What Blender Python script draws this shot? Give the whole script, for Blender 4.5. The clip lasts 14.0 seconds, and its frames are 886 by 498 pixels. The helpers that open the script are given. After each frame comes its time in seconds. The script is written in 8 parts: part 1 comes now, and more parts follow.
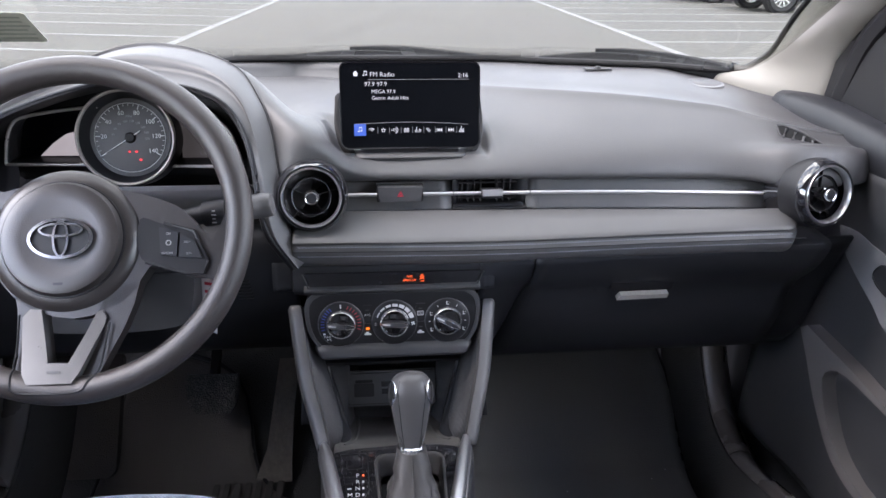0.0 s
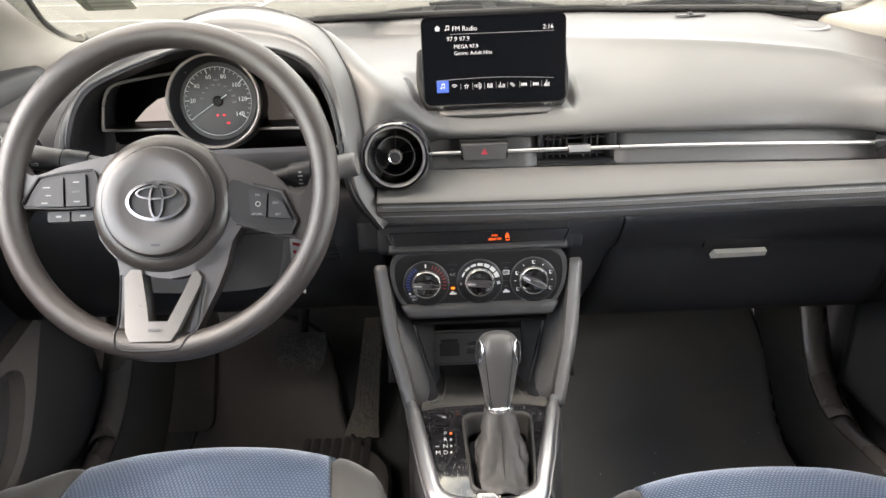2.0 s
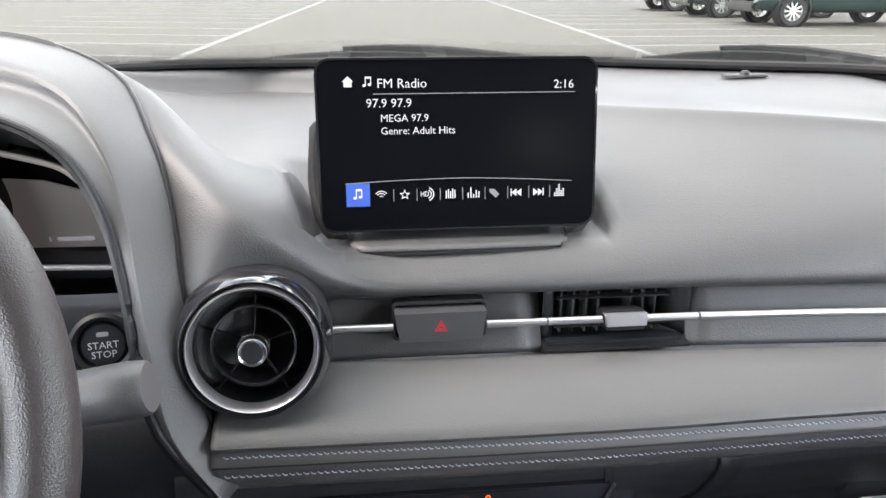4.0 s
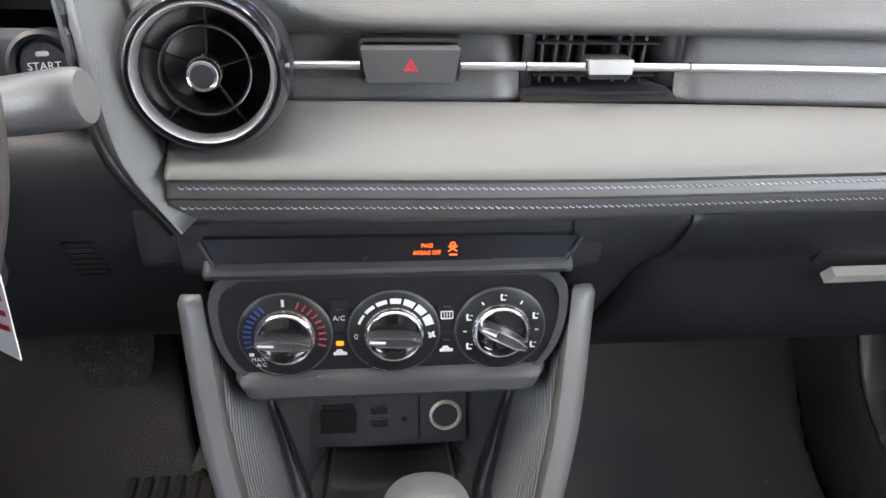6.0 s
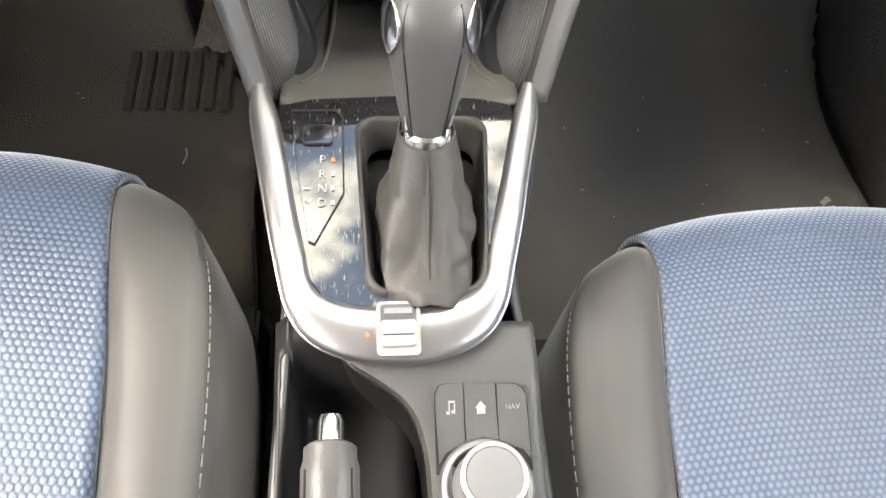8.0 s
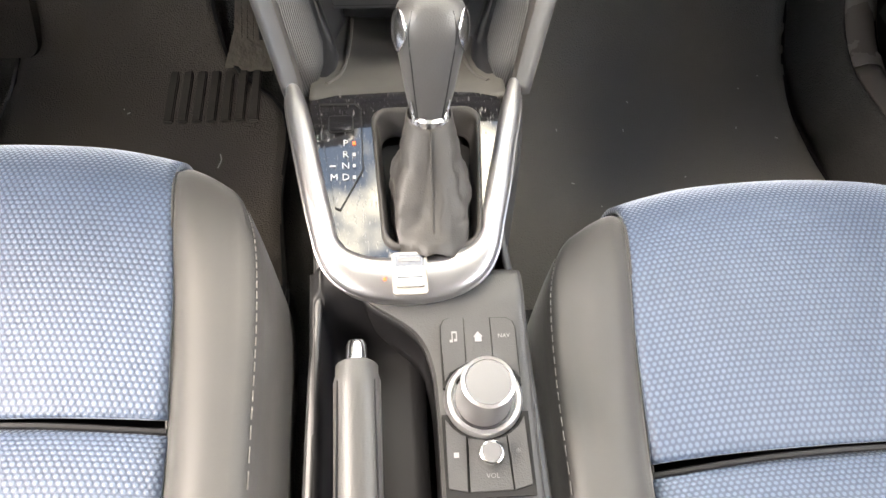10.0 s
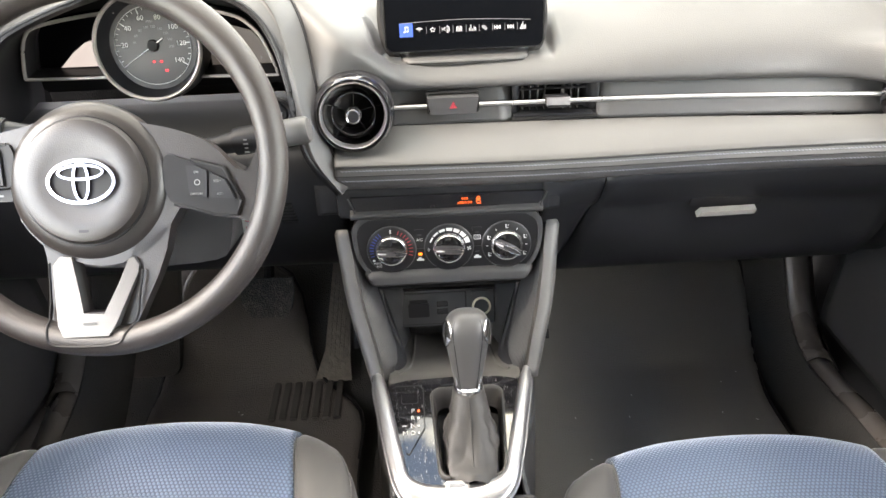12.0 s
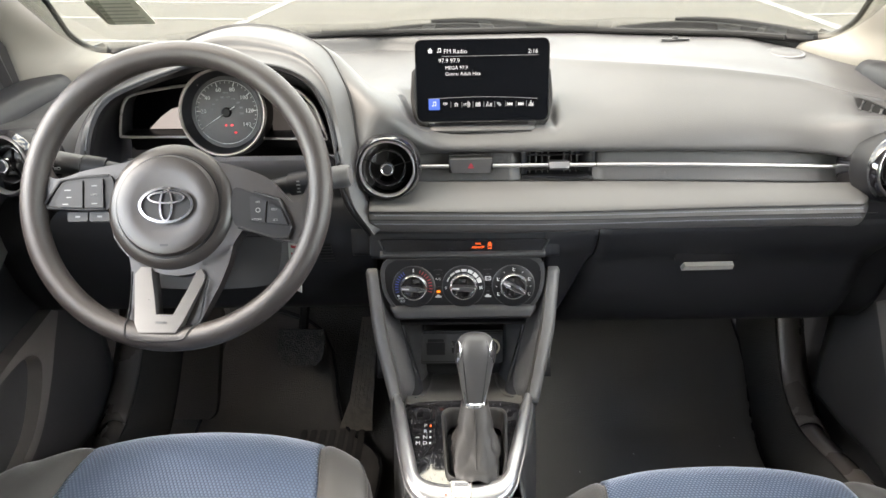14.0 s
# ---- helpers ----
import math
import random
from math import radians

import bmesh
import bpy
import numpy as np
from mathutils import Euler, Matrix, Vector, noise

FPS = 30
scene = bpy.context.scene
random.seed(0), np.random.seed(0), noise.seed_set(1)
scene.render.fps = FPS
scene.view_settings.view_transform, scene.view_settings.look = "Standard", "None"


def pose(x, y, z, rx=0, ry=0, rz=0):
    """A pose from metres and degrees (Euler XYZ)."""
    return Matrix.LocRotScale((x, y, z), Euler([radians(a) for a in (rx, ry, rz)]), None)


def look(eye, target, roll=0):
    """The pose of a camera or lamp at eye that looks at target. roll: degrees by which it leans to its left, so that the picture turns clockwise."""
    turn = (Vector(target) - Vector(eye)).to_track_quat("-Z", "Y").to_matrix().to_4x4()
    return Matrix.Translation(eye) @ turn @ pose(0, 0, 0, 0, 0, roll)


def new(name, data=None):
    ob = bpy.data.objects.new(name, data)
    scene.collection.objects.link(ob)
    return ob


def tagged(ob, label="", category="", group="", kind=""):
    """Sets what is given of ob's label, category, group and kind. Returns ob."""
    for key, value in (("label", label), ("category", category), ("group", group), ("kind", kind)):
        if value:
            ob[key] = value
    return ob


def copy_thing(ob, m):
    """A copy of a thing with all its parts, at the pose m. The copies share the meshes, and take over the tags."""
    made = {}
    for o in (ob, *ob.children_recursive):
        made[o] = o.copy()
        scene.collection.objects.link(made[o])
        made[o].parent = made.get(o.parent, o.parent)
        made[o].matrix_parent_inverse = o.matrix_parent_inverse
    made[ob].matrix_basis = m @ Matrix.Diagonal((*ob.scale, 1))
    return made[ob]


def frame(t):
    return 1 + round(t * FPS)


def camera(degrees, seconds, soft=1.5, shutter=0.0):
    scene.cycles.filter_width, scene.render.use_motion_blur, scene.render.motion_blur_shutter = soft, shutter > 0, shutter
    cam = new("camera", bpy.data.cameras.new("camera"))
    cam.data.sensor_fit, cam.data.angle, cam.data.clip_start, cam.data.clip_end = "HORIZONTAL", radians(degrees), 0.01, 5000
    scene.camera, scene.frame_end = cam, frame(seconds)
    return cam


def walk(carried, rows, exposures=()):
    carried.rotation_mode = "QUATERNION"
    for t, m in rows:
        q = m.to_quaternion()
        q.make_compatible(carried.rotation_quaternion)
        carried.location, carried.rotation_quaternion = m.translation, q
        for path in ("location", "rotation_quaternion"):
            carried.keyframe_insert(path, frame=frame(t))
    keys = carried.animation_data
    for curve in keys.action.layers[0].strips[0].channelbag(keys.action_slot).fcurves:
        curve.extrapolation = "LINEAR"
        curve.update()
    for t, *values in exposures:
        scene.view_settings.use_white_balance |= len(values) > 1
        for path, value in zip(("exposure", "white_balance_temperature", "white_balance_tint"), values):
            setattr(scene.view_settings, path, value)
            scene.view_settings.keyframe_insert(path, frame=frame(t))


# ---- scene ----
cam = camera(62.1, 14.0)
PATH = [
    (0, (-0.035, 0.028, 1.2), (0.174, 1.87, 0.45), 0.8),
    (0.5, (-0.028, 0.013, 1.195), (-0.052, 1.825, 0.348), -1.7),
    (1, (-0.034, 0.011, 1.208), (-0.099, 1.809, 0.335), -2.4),
    (1.5, (-0.036, 0.02, 1.2), (-0.08, 1.823, 0.336), -2.5),
    (2, (-0.044, 0.04, 1.193), (-0.049, 1.852, 0.347), -2.4),
    (2.5, (-0.038, 0.184, 1.182), (0.03, 2.026, 0.405), -2.2),
    (2.7, (-0.041, 0.263, 1.16), (0.101, 2.13, 0.457), -2.0),
    (4.8, (-0.009, 0.573, 1.101), (0.188, 2.429, 0.383), 0.8),
    (5, (-0.001, 0.57, 1.094), (0.165, 2.411, 0.331), 0.5),
    (5.5, (-0.004, 0.563, 1.08), (0.191, 2.307, 0.121), 1.9),
    (6, (-0.011, 0.544, 1.063), (0.175, 2.171, -0.085), 2.5),
    (6.5, (-0.01, 0.539, 1.042), (0.166, 2.018, -0.292), 3.2),
    (7, (-0.008, 0.52, 1.021), (0.165, 1.846, -0.466), 3.7),
    (7.5, (-0.009, 0.507, 1.012), (0.152, 1.648, -0.622), 4.9),
    (8, (-0.014, 0.488, 1.0), (0.147, 1.432, -0.756), 7.4),
    (8.2, (-0.014, 0.475, 0.998), (0.144, 1.344, -0.796), 8.4),
    (10.3, (-0.017, 0.365, 1.104), (0.105, 1.456, -0.569), 2.5),
    (10.5, (-0.02, 0.34, 1.132), (0.1, 1.531, -0.47), 1.3),
    (11, (-0.021, 0.281, 1.181), (0.095, 1.669, -0.254), -0.4),
    (11.5, (-0.017, 0.212, 1.228), (0.062, 1.757, -0.039), -1.6),
    (12, (-0.019, 0.153, 1.245), (0.008, 1.811, 0.128), -2.4),
    (12.5, (-0.014, 0.096, 1.251), (-0.005, 1.817, 0.232), -2.4),
    (13, (-0.004, 0.031, 1.244), (-0.016, 1.799, 0.31), -1.8),
    (13.5, (-0.001, -0.019, 1.231), (-0.015, 1.79, 0.379), -1.1),
    (14, (-0.006, -0.026, 1.23), (-0.047, 1.788, 0.389), -1.3),
]
walk(cam, [(t, look(eye, target, roll)) for t, eye, target, roll in PATH], exposures=[(0, 3.45, 6250, 24), (0.5, 3.80, 6600, 18), (1.5, 3.95, 7100, 18), (2.5, 3.90, 7600, 18), (5, 3.50, 6150, 20), (5.5, 3.90, 6800, 18), (6.5, 4.65, 6900, 18), (7, 5.05, 7200, 17), (8, 4.55, 7550, 16), (10.5, 4.65, 7750, 18), (12, 4.42, 7450, 17), (14, 3.95, 7300, 16)])

# ---------------------------------------------------------------- world, sun, exposure
world = bpy.data.worlds.new("sky")
scene.world = world
world.use_nodes = True
wn, wl = world.node_tree.nodes, world.node_tree.links
wn.clear()
SUN_ELEV, SUN_TURN = 50.0, 266.0
sky = wn.new("ShaderNodeTexSky")
sky.sky_type = "NISHITA"
sky.sun_disc = False
sky.sun_elevation, sky.sun_rotation = radians(SUN_ELEV), radians(SUN_TURN)
sky.air_density, sky.dust_density = 1.0, 1.0
wtc = wn.new("ShaderNodeTexCoord")
wmap = wn.new("ShaderNodeMapping")
wmap.inputs["Scale"].default_value = (1.0, 1.0, 1.8)
cloud = wn.new("ShaderNodeTexNoise")
cloud.inputs["Scale"].default_value = 6.0
cloud.inputs["Detail"].default_value = 7.0
cloud.inputs["Roughness"].default_value = 0.55
cramp = wn.new("ShaderNodeValToRGB")
cramp.color_ramp.elements[0].position, cramp.color_ramp.elements[1].position = 0.46, 0.58
wmix = wn.new("ShaderNodeMix")
wmix.data_type = "RGBA"
wmix.inputs[7].default_value = (13.5, 13.4, 13.2, 1)
wbg = wn.new("ShaderNodeBackground")
wbg.inputs["Strength"].default_value = 0.165
wout = wn.new("ShaderNodeOutputWorld")
wl.new(wtc.outputs["Generated"], wmap.inputs["Vector"])
wl.new(wmap.outputs["Vector"], cloud.inputs["Vector"])
wl.new(cloud.outputs["Fac"], cramp.inputs["Fac"])
wl.new(cramp.outputs["Color"], wmix.inputs[0])
wl.new(sky.outputs["Color"], wmix.inputs[6])
wl.new(wmix.outputs[2], wbg.inputs["Color"])
wl.new(wbg.outputs["Background"], wout.inputs["Surface"])

sun_data = bpy.data.lights.new("sun", "SUN")
sun_data.energy, sun_data.angle, sun_data.color = 0.40, radians(30), (1.0, 0.96, 0.90)
sun = new("sun", sun_data)
sun.rotation_euler = (radians(90 - SUN_ELEV), 0, radians(180 - SUN_TURN))

# ---------------------------------------------------------------- materials


def node_mat(name):
    m = bpy.data.materials.new(name)
    m.use_nodes = True
    n, l = m.node_tree.nodes, m.node_tree.links
    return m, n, l, n["Principled BSDF"]


def surface(name, a, b=None, rough=0.5, metal=0.0, blotch=9.0, grain=900.0, bump=0.15, depth=0.0006, cell=False, spec=0.5, coat=0.0, rvar=0.08, stretch=(1, 1, 1)):
    """A two-scale procedural surface: blotches of two colours, roughness variation and a fine relief."""
    b = b or tuple(c * 0.82 for c in a)
    m, n, l, p = node_mat(name)
    tc = n.new("ShaderNodeTexCoord")
    mp = n.new("ShaderNodeMapping")
    mp.inputs["Scale"].default_value = stretch
    l.new(tc.outputs["Object"], mp.inputs["Vector"])
    big = n.new("ShaderNodeTexNoise")
    big.inputs["Scale"].default_value, big.inputs["Detail"].default_value = blotch, 6
    l.new(mp.outputs["Vector"], big.inputs["Vector"])
    mix = n.new("ShaderNodeMix")
    mix.data_type = "RGBA"
    mix.inputs[6].default_value, mix.inputs[7].default_value = (*a, 1), (*b, 1)
    l.new(big.outputs["Fac"], mix.inputs[0])
    l.new(mix.outputs[2], p.inputs["Base Color"])
    mr = n.new("ShaderNodeMapRange")
    mr.inputs["To Min"].default_value, mr.inputs["To Max"].default_value = max(0.02, rough - rvar), min(1, rough + rvar)
    l.new(big.outputs["Fac"], mr.inputs["Value"])
    l.new(mr.outputs["Result"], p.inputs["Roughness"])
    if bump:
        fine = n.new("ShaderNodeTexVoronoi" if cell else "ShaderNodeTexNoise")
        fine.inputs["Scale"].default_value = grain
        l.new(mp.outputs["Vector"], fine.inputs["Vector"])
        bp = n.new("ShaderNodeBump")
        bp.inputs["Strength"].default_value, bp.inputs["Distance"].default_value = bump, depth
        l.new(fine.outputs["Distance" if cell else "Fac"], bp.inputs["Height"])
        l.new(bp.outputs["Normal"], p.inputs["Normal"])
    p.inputs["Metallic"].default_value = metal
    p.inputs["Specular IOR Level"].default_value = spec
    p.inputs["Coat Weight"].default_value = coat
    return m


def glow(name, colour, strength):
    m, n, l, p = node_mat(name)
    p.inputs["Base Color"].default_value = (*[c * 0.2 for c in colour], 1)
    p.inputs["Emission Color"].default_value = (*colour, 1)
    p.inputs["Emission Strength"].default_value = strength
    return m


def pane_mat(name, tint):
    m, n, l, p = node_mat(name)
    n.remove(p)
    tr, gl, fr, mx = (n.new("ShaderNode" + k) for k in ("BsdfTransparent", "BsdfGlossy", "LayerWeight", "MixShader"))
    tr.inputs["Color"].default_value = (*tint, 1)
    gl.inputs["Roughness"].default_value = 0.02
    pw = n.new("ShaderNodeMath")
    pw.operation = "POWER"
    pw.inputs[1].default_value = 5.0
    ad = n.new("ShaderNodeMath")
    ad.operation = "MULTIPLY_ADD"
    ad.inputs[1].default_value, ad.inputs[2].default_value = 0.6, 0.03
    l.new(fr.outputs["Facing"], pw.inputs[0])
    l.new(pw.outputs[0], ad.inputs[0])
    l.new(ad.outputs[0], mx.inputs["Fac"])
    l.new(tr.outputs["BSDF"], mx.inputs[1])
    l.new(gl.outputs["BSDF"], mx.inputs[2])
    l.new(mx.outputs["Shader"], n["Material Output"].inputs["Surface"])
    return m


def fabric(name, light, dark, pitch):
    """Woven mesh cloth: a hexagonal lattice of small raised cells."""
    m, n, l, p = node_mat(name)
    tc = n.new("ShaderNodeTexCoord")
    sp = n.new("ShaderNodeSeparateXYZ")
    l.new(tc.outputs["Object"], sp.inputs["Vector"])

    def math_node(op, a, b=None):
        k = n.new("ShaderNodeMath")
        k.operation = op
        for i, v in enumerate((a, b)):
            if v is None:
                continue
            if isinstance(v, (int, float)):
                k.inputs[i].default_value = v
            else:
                l.new(v, k.inputs[i])
        return k.outputs[0]
    u = sp.outputs["X"]
    v = math_node("SUBTRACT", sp.outputs["Y"], sp.outputs["Z"])
    total = None
    for ang in (90, 30, 150):
        w = math_node("ADD", math_node("MULTIPLY", u, math.cos(radians(ang)) * 2 * math.pi / pitch), math_node("MULTIPLY", v, math.sin(radians(ang)) * 2 * math.pi / pitch))
        c = math_node("COSINE", w)
        total = c if total is None else math_node("ADD", total, c)
    mr = n.new("ShaderNodeMapRange")
    mr.inputs["From Min"].default_value, mr.inputs["From Max"].default_value = -1.2, 1.6
    l.new(total, mr.inputs["Value"])
    big = n.new("ShaderNodeTexNoise")
    big.inputs["Scale"].default_value = 7.0
    mix = n.new("ShaderNodeMix")
    mix.data_type = "RGBA"
    mix.inputs[6].default_value, mix.inputs[7].default_value = (*dark, 1), (*light, 1)
    l.new(mr.outputs["Result"], mix.inputs[0])
    mix2 = n.new("ShaderNodeMix")
    mix2.data_type, mix2.blend_type = "RGBA", "MULTIPLY"
    mix2.inputs[0].default_value = 0.25
    l.new(mix.outputs[2], mix2.inputs[6])
    l.new(big.outputs["Fac"], mix2.inputs[7])
    l.new(tc.outputs["Object"], big.inputs["Vector"])
    l.new(mix2.outputs[2], p.inputs["Base Color"])
    bp = n.new("ShaderNodeBump")
    bp.inputs["Strength"].default_value, bp.inputs["Distance"].default_value = 0.5, 0.001
    l.new(mr.outputs["Result"], bp.inputs["Height"])
    l.new(bp.outputs["Normal"], p.inputs["Normal"])
    p.inputs["Roughness"].default_value = 0.46
    p.inputs["Specular IOR Level"].default_value = 0.7
    p.inputs["Sheen Weight"].default_value = 1.0
    p.inputs["Sheen Tint"].default_value = (0.80, 0.88, 1.0, 1.0)
    p.inputs["Sheen Roughness"].default_value = 0.34
    return m


def ribbed(name, a, pitch, direction):
    """Plastic with fine parallel ribs, the shade in the grooves painted into its colour."""
    m, n, l, p = node_mat(name)
    tc = n.new("ShaderNodeTexCoord")
    dot = n.new("ShaderNodeVectorMath")
    dot.operation = "DOT_PRODUCT"
    dot.inputs[1].default_value = tuple(c * 2 * math.pi / pitch for c in direction)
    l.new(tc.outputs["Object"], dot.inputs[0])
    s = n.new("ShaderNodeMath")
    s.operation = "SINE"
    l.new(dot.outputs["Value"], s.inputs[0])
    mr = n.new("ShaderNodeMapRange")
    mr.inputs["From Min"].default_value = -1
    l.new(s.outputs[0], mr.inputs["Value"])
    mix = n.new("ShaderNodeMix")
    mix.data_type = "RGBA"
    # groove floors at 0.30 of the rib colour, as painted shade
    mix.inputs[6].default_value, mix.inputs[7].default_value = (*[c * 0.30 for c in a], 1), (*a, 1)
    l.new(mr.outputs["Result"], mix.inputs[0])
    l.new(mix.outputs[2], p.inputs["Base Color"])
    bp = n.new("ShaderNodeBump")
    bp.inputs["Strength"].default_value, bp.inputs["Distance"].default_value = 0.8, 0.0008
    l.new(mr.outputs["Result"], bp.inputs["Height"])
    l.new(bp.outputs["Normal"], p.inputs["Normal"])
    p.inputs["Roughness"].default_value = 0.38
    return m


DASH = surface("dash_grained_plastic", (0.053, 0.053, 0.053), (0.046, 0.046, 0.046), 0.50, grain=850, bump=0.28, depth=0.0005, cell=True, spec=0.6)
PAD = surface("stitched_leatherette", (0.070, 0.069, 0.067), (0.061, 0.060, 0.059), 0.42, grain=900, bump=0.25, depth=0.0004, cell=True, spec=0.6)
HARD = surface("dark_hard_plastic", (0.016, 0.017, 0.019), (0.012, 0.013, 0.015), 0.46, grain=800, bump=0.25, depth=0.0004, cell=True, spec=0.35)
CONS = surface("console_plastic", (0.044, 0.045, 0.046), (0.036, 0.037, 0.038), 0.44, grain=800, bump=0.25, depth=0.0004, cell=True, spec=0.5)
TRAY = surface("dusty_tray_plastic", (0.105, 0.102, 0.094), (0.066, 0.065, 0.061), 0.5, blotch=22, grain=800, bump=0.25, depth=0.0004, cell=True)
SAIL = surface("door_black_trim", (0.007, 0.007, 0.008), (0.005, 0.005, 0.006), 0.5, bump=0.1, spec=0.3)
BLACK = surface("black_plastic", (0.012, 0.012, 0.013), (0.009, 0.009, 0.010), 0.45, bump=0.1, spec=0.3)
VOID = surface("duct_black", (0.006, 0.006, 0.006), None, 0.8, bump=0)
GLOSS = surface("piano_black", (0.008, 0.008, 0.009), None, 0.06, bump=0, coat=1.0, spec=0.6, rvar=0.0, blotch=60)


def scuffed(name):
    """Gloss black plastic with fine lengthwise scratches and settled dust."""
    m, n, l, p = node_mat(name)
    tc = n.new("ShaderNodeTexCoord")
    mp = n.new("ShaderNodeMapping")
    mp.inputs["Scale"].default_value = (1.0, 0.16, 1.0)
    l.new(tc.outputs["Object"], mp.inputs["Vector"])
    last = None
    for src, scale, lo, hi in ((mp, 620.0, 0.60, 0.72), (tc, 900.0, 0.66, 0.74)):
        k = n.new("ShaderNodeTexNoise")
        k.inputs["Scale"].default_value, k.inputs["Detail"].default_value = scale, 4
        l.new(src.outputs["Vector" if src == mp else "Object"], k.inputs["Vector"])
        r = n.new("ShaderNodeMapRange")
        r.inputs["From Min"].default_value, r.inputs["From Max"].default_value = lo, hi
        l.new(k.outputs["Fac"], r.inputs["Value"])
        if last is None:
            last = r.outputs["Result"]
        else:
            mx = n.new("ShaderNodeMath")
            mx.operation = "MAXIMUM"
            l.new(last, mx.inputs[0])
            l.new(r.outputs["Result"], mx.inputs[1])
            last = mx.outputs[0]
    mix = n.new("ShaderNodeMix")
    mix.data_type = "RGBA"
    mix.inputs[6].default_value, mix.inputs[7].default_value = (0.008, 0.008, 0.009, 1), (0.13, 0.125, 0.12, 1)
    l.new(last, mix.inputs[0])
    l.new(mix.outputs[2], p.inputs["Base Color"])
    rr = n.new("ShaderNodeMapRange")
    rr.inputs["To Min"].default_value, rr.inputs["To Max"].default_value = 0.04, 0.4
    l.new(last, rr.inputs["Value"])
    l.new(rr.outputs["Result"], p.inputs["Roughness"])
    p.inputs["Specular IOR Level"].default_value = 0.8
    p.inputs["Coat Weight"].default_value = 0.3
    return m


PLATE = scuffed("scratched_piano_black")
SCREEN = surface("display_glass_black", (0.003, 0.0035, 0.0045), None, 0.2, bump=0, rvar=0.03, blotch=20, spec=0.06)
GREY = surface("grey_soft_plastic", (0.15, 0.15, 0.152), (0.13, 0.13, 0.132), 0.45, grain=1000, bump=0.15, depth=0.0004)
RAIL = surface("grey_satin_plastic", (0.098, 0.097, 0.095), (0.086, 0.085, 0.083), 0.40, metal=0.1, grain=1200, bump=0.1)
RIB = ribbed("ribbed_plastic", (0.085, 0.087, 0.090), 0.0027, (0.0, 0.72, -0.69))
CHROME = surface("chrome", (0.93, 0.93, 0.93), None, 0.16, metal=1.0, bump=0, rvar=0.04, blotch=40)
SATIN = surface("satin_silver", (0.58, 0.58, 0.585), (0.53, 0.53, 0.535), 0.30, metal=0.9, bump=0.03, blotch=14, rvar=0.02)
TRIMSILVER = surface("console_satin_silver", (0.43, 0.43, 0.435), (0.39, 0.39, 0.395), 0.30, metal=0.9, bump=0.03, blotch=14, rvar=0.02)
LATCH = surface("pale_latch", (0.27, 0.26, 0.24), None, 0.4, bump=0)
SPOKE = surface("spoke_silver", (0.135, 0.133, 0.130), (0.105, 0.104, 0.102), 0.30, metal=0.55, bump=0.05, blotch=30)
SOCKET = surface("socket_ring_metal", (0.74, 0.68, 0.54), None, 0.35, metal=0.15, bump=0)
BEZEL = surface("bronze_grey_bezel", (0.42, 0.39, 0.355), None, 0.36, metal=0.2, bump=0)
EMBLEM = surface("emblem_chrome", (0.62, 0.62, 0.62), None, 0.12, metal=1.0, bump=0)
DARKMETAL = surface("dark_chrome", (0.22, 0.22, 0.23), None, 0.22, metal=0.9, bump=0)
WHEEL = surface("wheel_grained_skin", (0.032, 0.028, 0.026), (0.027, 0.0235, 0.022), 0.38, grain=1100, bump=0.4, depth=0.0006, cell=True, spec=0.55)
HUB = surface("wheel_soft_grey", (0.025, 0.022, 0.0203), (0.021, 0.0187, 0.0173), 0.34, grain=900, bump=0.3, depth=0.0004, cell=True, spec=0.6)
BOOT = surface("gaiter_leatherette", (0.056, 0.053, 0.050), (0.045, 0.043, 0.041), 0.48, grain=800, bump=0.3, depth=0.0004, cell=True, spec=0.35)
CREAM = surface("cream_trim", (0.33, 0.31, 0.275), (0.30, 0.285, 0.25), 0.75, grain=1200, bump=0.25, depth=0.0005)
PILLAR = surface("pillar_trim", (0.215, 0.205, 0.182), (0.195, 0.187, 0.165), 0.7, grain=1200, bump=0.25, depth=0.0005)
BOLSTER = surface("grey_seat_cloth", (0.060, 0.059, 0.057), (0.051, 0.050, 0.049), 0.56, grain=1600, bump=0.3, depth=0.0004)
for node in BOLSTER.node_tree.nodes:
    if node.type == "BSDF_PRINCIPLED":
        node.inputs["Sheen Weight"].default_value, node.inputs["Sheen Roughness"].default_value = 0.45, 0.35
CLOTH = fabric("blue_mesh_cloth", (0.088, 0.130, 0.200), (0.033, 0.053, 0.096), 0.0043)
THREAD = surface("pale_thread", (0.26, 0.28, 0.32), None, 0.7, bump=0)
SEATTHREAD = surface("seat_thread", (0.125, 0.12, 0.115), None, 0.7, bump=0)
CARPET = surface("black_carpet", (0.034, 0.034, 0.034), (0.052, 0.050, 0.048), 0.95, blotch=7, grain=420, bump=0.9, depth=0.003)
DUSTMAT = surface("dusty_mat_fibre", (0.080, 0.073, 0.068), (0.140, 0.126, 0.113), 0.95, blotch=6, grain=500, bump=0.9, depth=0.002)
SILL = surface("sill_plastic", (0.112, 0.102, 0.095), (0.092, 0.085, 0.080), 0.28, grain=600, bump=0.3, depth=0.0004, cell=True)
POCKET = surface("pocket_plastic", (0.125, 0.118, 0.113), (0.105, 0.098, 0.095), 0.45, grain=800, bump=0.2, depth=0.0004)
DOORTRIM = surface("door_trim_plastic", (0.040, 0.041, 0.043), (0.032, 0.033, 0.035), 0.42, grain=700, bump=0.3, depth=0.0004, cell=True)
